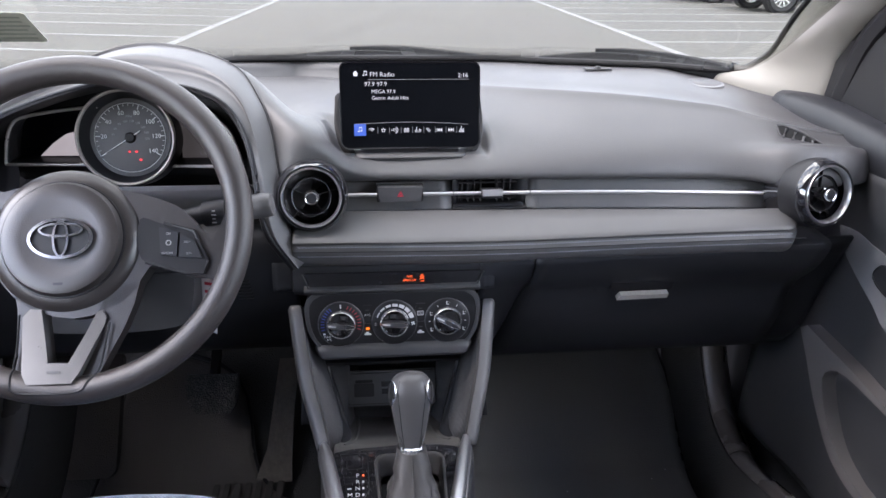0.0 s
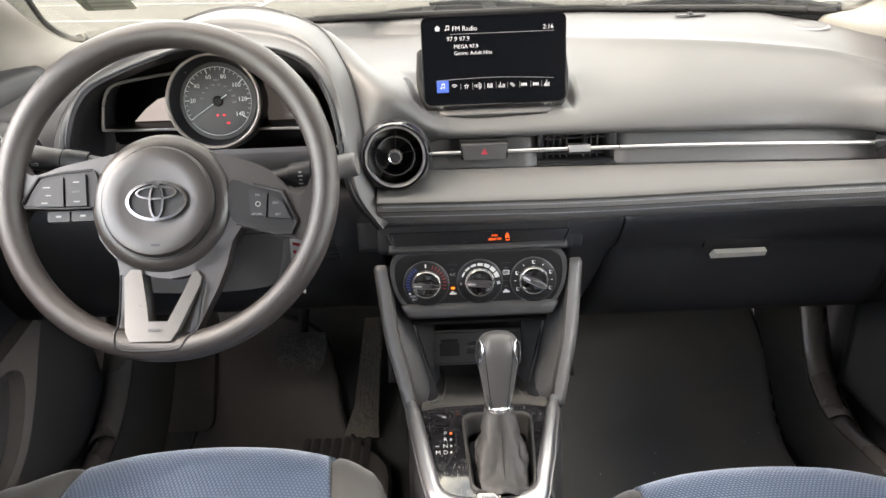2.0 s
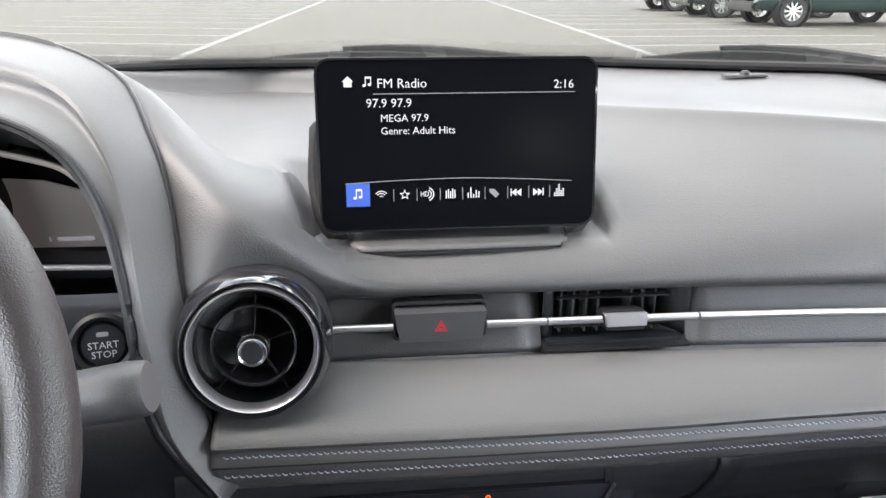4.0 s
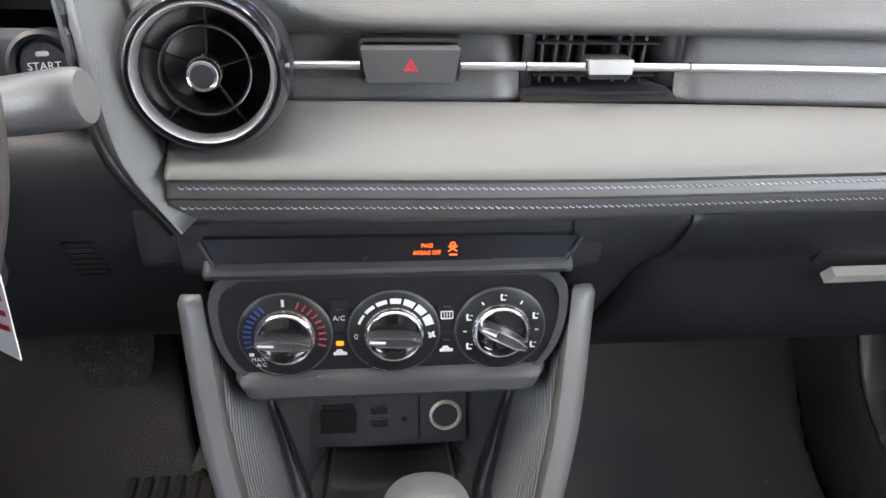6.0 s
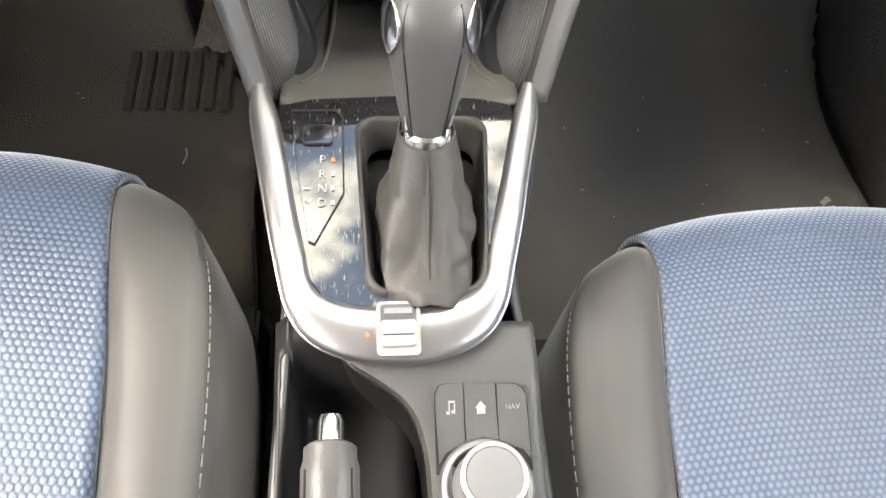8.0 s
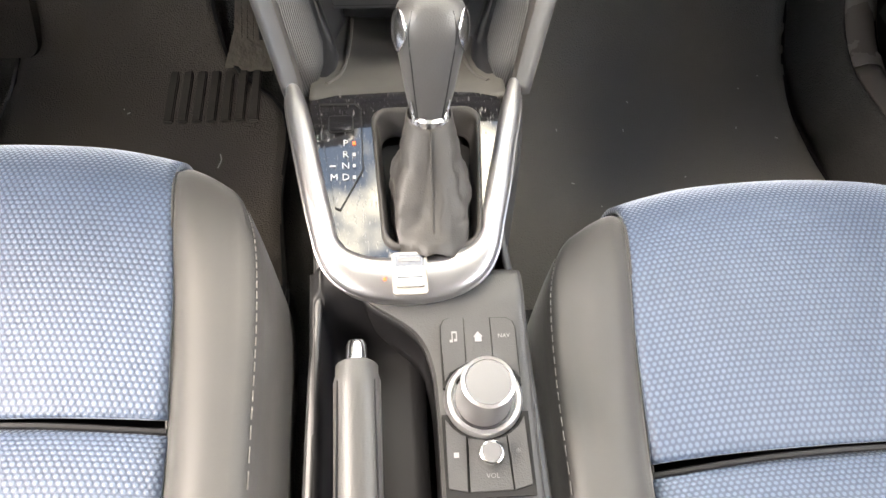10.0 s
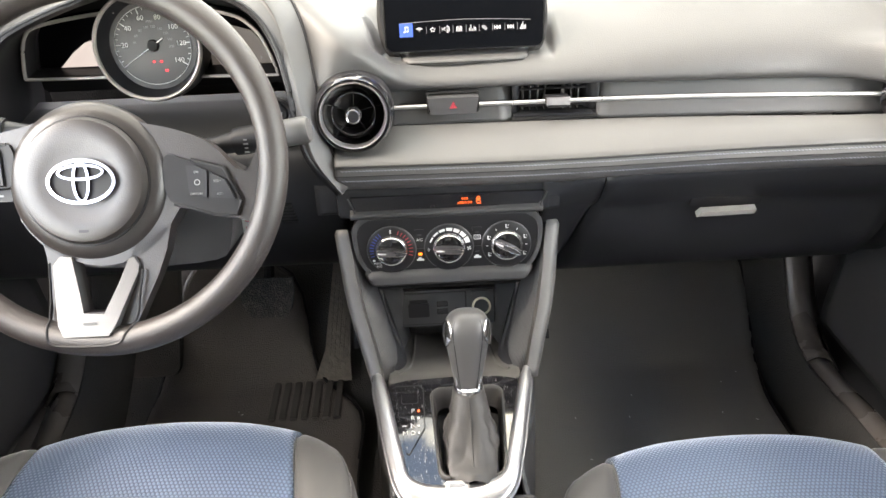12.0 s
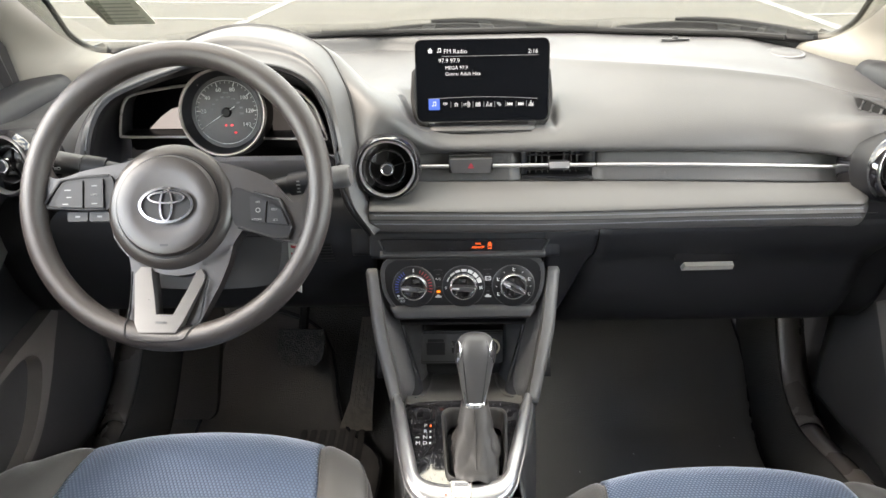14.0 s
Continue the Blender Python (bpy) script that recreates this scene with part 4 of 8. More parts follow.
# recessed band with the silver strip
for xs in ((-0.07, -0.03, 0.03, 0.086), (0.191, 0.25, 0.3, 0.42, 0.5, 0.56)):
    grid = []
    for x in xs:
        y = lerp((0, 0.2, 0.4, 0.6), (0.994, 0.990, 0.978, 0.958), abs(x)) + 0.016
        grid.append([(x, y + 0.018, 0.922), (x, y + 0.010, 0.910), (x, y, 0.893), (x, y - 0.008, 0.876), (x, y - 0.014, 0.864)])
    part("strip_recess", surf(grid, 3, 3), DASH, dash, "dark recess behind the silver strip", thick=0.004)


def strip_y(x):
    return lerp((-0.1, 0, 0.2, 0.3, 0.4, 0.5, 0.6), (0.988, 0.986, 0.983, 0.979, 0.970, 0.960, 0.949), x)


for a, b in ((-0.058, -0.0175), (0.0455, 0.0865), (0.0875, 0.193), (0.1945, 0.556)):
    n = max(3, int((b - a) / 0.05) + 2)
    pts = [(a + (b - a) * i / (n - 1), strip_y(a + (b - a) * i / (n - 1)), 0.892 + 0.003 * max(0, (a + (b - a) * i / (n - 1)) - 0.3)) for i in range(n)]
    part("silver_strip", tube(pts, 0.0027, 10, squash=1.0), SATIN, dash, "thin satin silver strip")
# hazard switch
hz = thing("hazard_switch", (0.014, 0.975, 0.893), "dark grey hazard warning button with a red triangle", "switch")
out = [(-0.0295, 0.0108), (0.0295, 0.0108), (0.0265, -0.0108), (-0.0265, -0.0108)]
hm = facing((0.014, 0.990, 0.8935), 6)
part("key", prism([(a * 1.04, b * 0.93 - 0.0008) for a, b in out], -0.008, 0.010, 0.0022, hm, seg=3), CONS, hz)
for r, w in ((0.0052, 0.0009), (0.0026, 0.0007)):
    tri_o = [(r * math.cos(radians(a)), r * math.sin(radians(a)) - 0.001) for a in (90, 210, 330)]
    tri_i = [((r - w * 1.6) * math.cos(radians(a)), (r - w * 1.6) * math.sin(radians(a)) - 0.001) for a in (90, 210, 330)]
    part("triangle_mark", band(tri_o, tri_i, 0.0101, 0.0104, 0, hm), REDPRINT, hz, "red printed triangle", smooth=False)
part("surround", band(rounded(0.064, 0.027, 0.003), rounded(0.060, 0.023, 0.002), -0.012, -0.002, 0.0008, hm), VOID, hz)

# centre louvre vent behind the strip
lv = thing("centre_air_vent", (0.14, 0.985, 0.893), "slim black louvred air vent behind the silver strip", "air vent")
part("duct", box((0.1385, 1.040, 0.893), (0.105, 0.01, 0.06), 0.001), VOID, lv)
for x in (0.1005, 0.1095, 0.1185, 0.1275, 0.1505, 0.1595, 0.1685):
    part("vane", box((x, 1.008, 0.893), (0.0015, 0.016, 0.036), 0.0004), CONS, lv)
for z in (0.9030, 0.8815):
    part("slat", box((0.1360, 0.999, z), (0.082, 0.007, 0.0012), 0.0004), BLACK, lv)
part("duct_floor", box((0.1385, 1.012, 0.8690), (0.105, 0.056, 0.002), 0), VOID, lv)
part("front_ledge", box((0.1375, 0.996, 0.8712), (0.098, 0.012, 0.0026), 0.0008), HARD, lv, "dark lip below the louvres")
for x0, x1, x2, nm in ((0.0870, 0.0935, 0.0985, 1), (0.1935, 0.1860, 0.1725, -1)):
    part("end_cap", surf([[(x0, 0.999, z), (x1, 1.001, z), (x2, 1.022, z)] for z in (0.873, 0.885, 0.900, 0.910)], 2, 3), HARD, lv, "sloped grey cheek of the vent", thick=0.0015)
part("slider_body", prism([(-0.014, 0.0105), (0.016, 0.0105), (0.0175, 0.004), (0.0165, -0.0065), (-0.012, -0.0065), (-0.016, 0.004)], -0.010, 0.006, 0.0028, facing((0.139, 0.986, 0.8895), 12) @ Matrix.Diagonal((0.9, 0.80, 1, 1)), seg=3), BLACK, lv, "dark satin slider")
part("slider_tab", prism([(-0.0135, 0.0048), (0.0155, 0.0048), (0.0150, -0.0040), (-0.0125, -0.0040)], 0.002, 0.0095, 0.0016, facing((0.139, 0.986, 0.8920), 12)), SATIN, lv, "chrome slider tab")


def round_vent(c, yaw, back=8, r=0.0455):
    v = thing("round_air_vent", c, "round air vent with black gloss bezel and satin silver ring", "air vent", "round dashboard vents")
    m = facing(c, back, yaw)
    part("barrel", lathe([(r * 0.98, -0.065), (r, -0.02), (r + 0.001, -0.006), (r - 0.002, 0.003), (r * 0.92, 0.0055), (r * 0.875, 0.003), (r * 0.86, -0.004), (r * 0.86, -0.065)], 64, m, closed=True), GLOSS, v, "gloss black bezel")
    part("ring", lathe([(r * 0.865, -0.002), (r * 0.865, 0.0035), (r * 0.835, 0.0065), (r * 0.795, 0.004), (r * 0.780, -0.004), (r * 0.82, -0.006)], 64, m, closed=True), SATIN, v, "satin silver ring")
    part("inner_cone", lathe([(r * 0.79, -0.002), (r * 0.74, -0.018), (r * 0.71, -0.03), (r * 0.73, -0.034), (r * 0.82, -0.005)], 56, m, closed=True), GLOSS, v)
    part("louvre_ring", lathe([(r * 0.525, -0.006), (r * 0.555, -0.005), (r * 0.54, -0.032), (r * 0.510, -0.032)], 56, m, closed=True), BLACK, v)
    part("louvre_edge", lathe([(r * 0.524, -0.0062), (r * 0.538, -0.0038), (r * 0.558, -0.0046), (r * 0.556, -0.0080)], 56, m, closed=True), DARKMETAL, v)
    part("back", lathe([(0, -0.05), (r * 0.9, -0.05), (r * 0.9, -0.055), (0, -0.055)], 40, m), VOID, v)
    for k in range(5):
        part("spoke", box((r * 0.40, 0, -0.012), (r * 0.80, 0.0009, 0.005), 0.0003, m @ Matrix.Rotation(radians(85 + 72 * k), 4, "Z")), VOID, v)
    kn = part("knob", lathe([(0, 0.0085), (r * 0.150, 0.0085), (r * 0.178, 0.0092), (r * 0.196, 0.0080), (r * 0.200, 0.002), (r * 0.205, -0.010), (r * 0.160, -0.018), (0, -0.018)], 28, m), CHROME, v, "chrome adjuster knob")
    part("knob_face", lathe([(0, 0.0090), (r * 0.138, 0.0089), (r * 0.150, 0.0080), (0, 0.0080)], 24, m), HARD, kn)
    bm = bmesh.new()
    for k in range(34):
        box((r * 0.204, 0, -0.003), (0.0008, 0.0007, 0.009), 0, m @ Matrix.Rotation(2 * math.pi * k / 34, 4, "Z"), bm)
    part("knurl", bm, CHROME, kn)
    return v


round_vent((VX, 0.943, VZ), 4, 10)
round_vent((0.578, 0.905, 0.906), 14, 10)
round_vent((-0.608, 0.905, 0.930), -14, 10)
# vent housings in the dash
for cx, cy, cz, yaw in ((VX, 0.943, VZ, 4), (0.578, 0.905, 0.906, 14), (-0.608, 0.905, 0.930, -14)):
    part("vent_collar", lathe([(0.0464, -0.006), (0.0474, -0.009), (0.0478, -0.02), (0.0480, -0.036), (0.0470, -0.036), (0.0464, -0.02)], 56, facing((cx, cy, cz), 10, yaw), closed=True), BLACK, dash, "dark collar round the vent")

# demister grille at the dash end
for s in (-1, 1):
    dg = thing("demister_grille", (s * 0.60, 0.96, 0.965), "triangular black demister grille with curved slats", "air vent", "demister grilles")
    pa, pb, pc = Vector((s * 0.5585, 1.017, 0.973)), Vector((s * 0.612, 0.982, 0.951)), Vector((s * 0.576, 0.9985, 0.941))
    ax = (pb - pa).normalized()
    az = (pb - pa).cross(pc - pa).normalized()
    az = az if az.y < 0 else -az
    ay = az.cross(ax)
    gm = Matrix.Translation(pa + az * 0.013) @ Matrix((ax, ay, az)).transposed().to_4x4()
    la, lc = (pb - pa).length, gm.to_3x3().inverted() @ (pc - pa)
    outl = smooth_outline([(0, 0), (la * 0.5, 0.004), (la, 0), (la * 0.96, lc.y * 0.18), (la * 0.6, lc.y * 0.75), (lc.x, lc.y)], 3)
    mid = (la * 0.45, lc.y * 0.4)
    part("backing", prism(outl, -0.004, 0.0005, 0, gm), VOID, dg, smooth=False)
    part("frame", band([(mid[0] + (a - mid[0]) * 1.10, mid[1] + (b - mid[1]) * 1.12) for a, b in outl], outl, -0.006, 0.002, 0.0008, gm), DASH, dg)
    for k in range(4):
        u = 0.16 + k * 0.19
        x0, x1 = la * (u + 0.02), la * (u + 0.16)
        yb = lc.y * (0.98 if k == 0 else 0.98 - k * 0.22)
        part("slat", tube([gm @ Vector((x0, 0.0015, 0.001)), gm @ Vector((x0 + la * 0.015, yb * 0.45, 0.003)), gm @ Vector((x1, yb, 0.001))], 0.0022, 8), DASH, dg)

# speaker grille, sensor cap and stamped mark on top of the dash
sp = thing("tweeter_cover", (0.545, 1.235, 1.003), "small oval grey tweeter cover on the dash top", "speaker grille")
part("disc", lathe([(0, 0.003), (0.024, 0.003), (0.027, 0.001), (0.027, -0.003), (0, -0.003)], 36, flat((0.545, 1.235, 0.9985), 5)), DASH, sp)
part("rim", lathe([(0.027, 0.002), (0.031, 0.001), (0.032, -0.003), (0.027, -0.003)], 36, flat((0.545, 1.235, 0.9985), 5), closed=True), GREY, sp)
copy_thing(sp, Matrix.Translation((-0.545, 1.235, 1.003)))
sc = thing("sun_sensor", (0.385, 1.33, 1.012), "small dark sun sensor cap on the dash top", "sensor")
part("base", box((0.385, 1.325, 1.0095), (0.050, 0.012, 0.003), 0.001), DASH, sc)
part("cap", lathe([(0, 0.0045), (0.0035, 0.0035), (0.0055, 0.001), (0.006, -0.002), (0, -0.002)], 20, flat((0.385, 1.325, 1.011))), BLACK, sc)
bm = bmesh.new()
for i in range(9):
    box((0.470 + i * 0.0062, 0.0, 0), (0.0042, 0.0006, 0.0042), 0.0003, bm=bm)
part("stamped_mark", bm, HARD, dash, "faint embossed mark above the glovebox", m=Matrix.Translation((0, 0.992, 0.9205)) @ Matrix.Rotation(radians(-20), 4, "X"))

# ---------------------------------------------------------------- instrument hood and cluster
hood = thing("instrument_hood", (HX, 1.02, 0.86), "grey grained hood arching over the instrument cluster", "instrument hood")
# stations from the passenger-side foot over the crown to the other foot: (dx, z), mirrored
st_edge = [(0.231, 0.916, 0.8175), (0.200, 0.925, 0.860), (0.190, 0.938, 0.905), (0.185, 0.950, 0.945), (0.174, 0.965, 0.985), (0.152, 0.978, 1.018), (0.112, 0.990, 1.036), (0.06, 0.995, 1.042), (0.0, 0.997, 1.043)]
st_in = [(0.226, 0.95, 0.8165), (0.193, 0.965, 0.860), (0.183, 0.99, 0.902), (0.176, 1.01, 0.938), (0.163, 1.03, 0.975), (0.140, 1.045, 1.005), (0.105, 1.055, 1.020), (0.06, 1.06, 1.025), (0.0, 1.06, 1.026)]
grid, liner = [], []
order = [(1, i) for i in range(9)] + [(-1, i) for i in range(7, 0, -1)]
for sg, i in order:
    (a, ay, az), (b, by, bz), (c, cy, cz) = st_seam[i], st_edge[i], st_in[i]
    if sg < 0:
        az, bz, cz = az - SLOPE[i], bz - SLOPE[i] * 0.8, cz - SLOPE[i] * 0.8
    ridge = min(1.0, max(0.0, (6.5 - i) / 2.0))
    step = (0, 0, 0, 0, 0.001, 0.004, 0.008, 0.011, 0.012)[i]
    f = lerp((0, 3, 5, 8), (0.66, 0.66, 0.56, 0.46), i)

    def between(f, dy, dz):
        return (a + (b - a) * f, ay + (by - ay) * f + dy, az + (bz - az) * f + dz)
    lift = 0.006 if i > 4 else 0.002 * (i > 2)
    crest = between(f, -0.009 * ridge, lift)
    inside = between(f + 0.05, -0.0088 * ridge + 0.002 * (1 - ridge), lift - step - 0.0005)
    low = between(f + 0.14, -0.0065 * ridge - 0.002 * (1 - ridge), lift * 0.6 - step * 1.05)
    out = (a + 0.002, ay + 0.006, az - 0.003)
    far = (a * 0.99, ay + 0.03, az - 0.012)
    w = 1.0 if sg > 0 else 0.86
    grid.append([(HX + sg * w * q[0], q[1], q[2]) for q in (far, out, (a, ay, az), (a * 0.97 + b * 0.03, ay - 0.004, az), between(f * 0.6, -0.007 * ridge, lift * 0.8), crest, inside, low, (b, by, bz))])
    liner.append([(HX + sg * w * q[0], q[1], q[2]) for q in ((b, by, bz), (b - 0.004, by + 0.005, bz - 0.004), (c if sg > 0 else b + 0.010, cy, cz), (c if sg > 0 else b + 0.014, 1.12, cz))])
part("shell", surf(grid, 4, 3), DASH, hood, thick=0.004)
part("liner", surf(liner, 4, 3), BLACK, hood, "black inner liner of the hood", thick=0.002)
seam_pts = catmull([(HX + sg * (1.0 if sg > 0 else 0.86) * st_seam[i][0], st_seam[i][1], st_seam[i][2] + 0.001 - (SLOPE[i] if sg < 0 else 0.0)) for sg, i in order], 4)
part("seam_line", tube(seam_pts, 0.0011, 6), BLACK, hood, "dark seam where hood and dash meet")
lip = [(HX + sg * (1.0 if sg > 0 else 0.86) * st_edge[i][0], st_edge[i][1] - 0.001, st_edge[i][2] - (SLOPE[i] * 0.8 if sg < 0 else 0.0)) for sg, i in order]
part("brow_edge", tube(catmull(lip, 4), 0.0022, 8), HARD, hood, "dark rounded brow edge")
cluster = thing("instrument_cluster", (HX, 1.08, 0.95), "black instrument cluster with round speedometer and two side displays", "instrument cluster")
part("backplate", box((HX, 1.105, 0.955), (0.33, 0.02, 0.13), 0.004), BLACK, cluster)
floor_grid = [[(HX + x, y, z) for x in (-0.20, -0.1, 0, 0.1, 0.20)] for y, z in ((0.955, 0.846), (0.985, 0.864), (1.03, 0.872), (1.10, 0.876))]
part("lower_shroud", surf(floor_grid, 3, 3), VOID, cluster, thick=0.004)
gm = facing((-0.3525, 1.053, 0.9595), 14) @ Matrix.Diagonal((1.01, 1.01, 1.0, 1.0))
part("speedometer_bezel", lathe([(0.060, -0.02), (0.0640, -0.01), (0.0645, 0.011), (0.0630, 0.0135), (0.0612, 0.0125), (0.0600, 0.009), (0.0585, -0.02)], 64, gm, closed=True), BEZEL, cluster, "slim bronze-grey bezel ring")
part("gauge_throat", lathe([(0.0600, 0.009), (0.0555, -0.006), (0.0525, -0.012), (0.0535, -0.014), (0.0598, 0.004)], 64, gm, closed=True), HARD, cluster, "dark conical throat")
part("bezel_sleeve", lathe([(0.0655, -0.03), (0.0665, -0.01), (0.0655, 0.006), (0.0645, 0.006), (0.0645, -0.03)], 64, gm, closed=True), BLACK, cluster)
face = part("speedometer_face", lathe([(0, -0.0115), (0.058, -0.0115), (0.058, -0.015), (0, -0.015)], 64, gm), surface("gauge_face", (0.014, 0.0142, 0.015), (0.011, 0.0112, 0.012), 0.4, bump=0, spec=0.4), cluster, "dark gauge face")
START_A, SWEEP = 212.0, 244.0


def dial(v):
    return radians(START_A - SWEEP * v / 140.0)


bm = bmesh.new()
for v in range(0, 141, 5):
    a = dial(v)
    ln = 0.0065 if v % 20 == 0 else 0.003
    box((0.0455 - ln / 2, 0, -0.0110), (ln, 0.0011 if v % 20 == 0 else 0.0006, 0.0004), 0, gm @ Matrix.Rotation(a, 4, "Z"), bm)
part("scale_ticks", bm, PRINT, face, "white scale ticks", smooth=False)
arc = [gm @ Vector((0.0465 * math.cos(dial(v)), 0.0465 * math.sin(dial(v)), -0.0108)) for v in range(0, 206, 4)]
part("scale_arc", tube(arc, 0.0004, 5), PRINT, face, "white scale arc")
for v in range(20, 141, 20):
    a = dial(v)
    writing("numeral", str(v), 0.0085, gm @ Matrix.Translation((0.0345 * math.cos(a), 0.0345 * math.sin(a), -0.0110)), PRINT, face)
for v in range(20, 221, 20):
    a = dial(v / 1.609)
    if 30 <= v <= 210:
        writing("small_numeral", str(v), 0.0042, gm @ Matrix.Translation((0.0225 * math.cos(a), 0.0225 * math.sin(a), -0.0110)), DIM, face)
writing("unit_mark", "MPH", 0.004, gm @ Matrix.Translation((0, 0.0285, -0.0110)), DIM, face)
nm_ = gm @ Matrix.Rotation(dial(0), 4, "Z")
part("needle", prism([(-0.016, -0.0007), (0.042, -0.0003), (0.042, 0.0003), (-0.016, 0.0007)], -0.009, -0.008, 0, nm_), PRINT, cluster, "thin white needle at zero", smooth=False)
part("needle_hub", lathe([(0, -0.006), (0.006, -0.0065), (0.0075, -0.011), (0, -0.011)], 24, gm), VOID, cluster)
for dx, dy, w in ((-0.002, -0.019, 0.003), (0.007, -0.019, 0.0035), (0.012, -0.030, 0.004)):
    part("warning_lamp", prism(rounded(w, 0.0026, 0.001), -0.0112, -0.0106, 0, gm @ Matrix.Translation((dx, dy, 0))), REDLAMP, face, "small lit red warning lamp", smooth=False)


def upright(y):
    """A pose whose local x, y are the car's x, z, at depth y, local z towards the cabin."""
    return Matrix(((1, 0, 0, 0), (0, 0, -1, y), (0, 1, 0, 0), (0, 0, 0, 1)))


# side displays: a slim frame, a sloping dark well and a pane at its foot
LEFT_FRAME = [(-0.395, 0.9215), (-0.460, 0.9225), (-0.512, 0.9235), (-0.5175, 0.9270), (-0.5150, 0.945), (-0.5110, 0.962), (-0.5040, 0.976), (-0.490, 0.9855), (-0.441, 0.994), (-0.391, 0.999)]
RIGHT_FRAME = [(-0.300, 0.9180), (-0.245, 0.9165), (-0.207, 0.9155), (-0.2035, 0.9190), (-0.2110, 0.944), (-0.2190, 0.963), (-0.2310, 0.977), (-0.247, 0.988), (-0.285, 0.998)]
for path, tone, pane_tone, pane_outline, word in (
        (LEFT_FRAME, BEZEL, LCD, [(-0.482, 0.928), (-0.390, 0.9275), (-0.390, 0.966), (-0.420, 0.9645), (-0.444, 0.958), (-0.462, 0.946)], "pale lit trip display"),
        (RIGHT_FRAME, BEZEL, GREYLCD, [(-0.290, 0.9225), (-0.2125, 0.9215), (-0.2200, 0.946), (-0.2330, 0.964), (-0.262, 0.973), (-0.290, 0.975)], "dim grey fuel display")):
    rim_path = [(x, 1.056 + (z - 0.92) * 0.16, z) for x, z in path]
    part("display_frame", tube(catmull(rim_path, 5), 0.0023, 8), tone, cluster, "slim bronze-grey frame of a side display")
    mx_ = sum(x for x, z in path) / len(path)
    slope = [[(x + (mx_ - x) * k * 0.16, y + (z - 0.92) * 0.16, z + (0.955 - z) * k * 0.10) for x, z in path] for k, y in ((0, 1.056), (0.5, 1.070), (1, 1.086))]
    part("display_surround", surf(slope, 2, 3), BLACK, cluster, "black sloping surround", thick=0.001)
    part("display_well", prism([(x, z) for x, z in path], -0.004, 0.0, 0, upright(1.092)), SCREEN, cluster, "black side display", smooth=False)
    part("lcd_panel", prism(pane_outline, -0.002, 0.0, 0, upright(1.083)), pane_tone, cluster, word, smooth=False)
part("fuel_bar", prism(rounded(0.026, 0.003, 0.0008, cx=-0.246, cy=0.929), -0.001, 0.0, 0, upright(1.081)), DIM, cluster, "dim bar reading", smooth=False)
writing("letter_mark", "F", 0.006, upright(1.081) @ Matrix.Translation((-0.226, 0.929, 0)), DIM, cluster)
writing("letter_mark", "E", 0.005, upright(1.081) @ Matrix.Translation((-0.264, 0.929, 0)), DIM, cluster)

# start button
sb = thing("start_button", (-0.192, 0.968, 0.903), "round black start-stop push button in a dark ring", "push button")
sm = facing((-0.196, 0.968, 0.899), 16, 8)
part("ring", lathe([(0.0150, 0.004), (0.0175, 0.006), (0.0200, 0.004), (0.0205, -0.012), (0.0150, -0.012)], 40, sm, closed=True), BLACK, sb, "gloss dark ring")
part("cap", lathe([(0, 0.0035), (0.0125, 0.003), (0.0145, 0.001), (0.0145, -0.008), (0, -0.008)], 40, sm), HARD, sb)
writing("word", "START", 0.0062, sm @ Matrix.Translation((0, -0.0005, 0.0034)), PRINT, sb)
writing("word", "STOP", 0.0062, sm @ Matrix.Translation((0, -0.0062, 0.0034)), PRINT, sb)
part("lamp_lens", prism(rounded(0.007, 0.0028, 0.001, cy=0.0065), 0.003, 0.0036, 0, sm), DIM, sb, smooth=False)

# ---------------------------------------------------------------- lower dash
low = thing("lower_dash", (0, 1.0, 0.6), "dark lower dashboard below the stitched pad", "dash panel")
grid = []
for x in (-0.70, -0.60, -0.45, -0.30, -0.20, -0.15, -0.128):
    grid.append([(x, y, z) for y, z in ((1.06, 0.858), (0.985, 0.855), (0.957, 0.840), (0.955, 0.80), (0.975, 0.74), (1.005, 0.68), (1.04, 0.64), (1.12, 0.62), (1.35, 0.62))])
part("knee_panel", surf(grid, 3, 4), HARD, low, thick=0.006)
for k in range(6):
    z = 0.786 - k * 0.0056
    part("vent_slot", box((-0.2015 + 0.0006 * k, 0.9525 + (0.786 - z) * 0.33, z), (0.0195, 0.008, 0.0026), 0.0008), VOID, low, "small dark vent slot")
    part("slot_lip", box((-0.2015 + 0.0006 * k, 0.9500 + (0.786 - z) * 0.33, z - 0.0020), (0.0195, 0.006, 0.0010), 0.0004), HARD, low)
grid = []
for x in (-0.16, -0.135, -0.12, 0.0, 0.112, 0.126, 0.134, 0.140):
    k = 0.012 if x < -0.13 else lerp((0.112, 0.126, 0.134, 0.140), (0.0, 0.001, 0.002, 0.004), x)
    grid.append([(x, y + k, z) for y, z in ((0.98, 0.822), (0.945, 0.818), (0.934, 0.811), (0.932, 0.80), (0.930, 0.785), (0.932, 0.772), (0.950, 0.765), (0.99, 0.755), (1.02, 0.70))])
part("centre_fascia", surf(grid, 3, 3), HARD, low, thick=0.004)
gx = (0.196, 0.25, 0.32, 0.40, 0.48, 0.545, 0.60)
grid = []
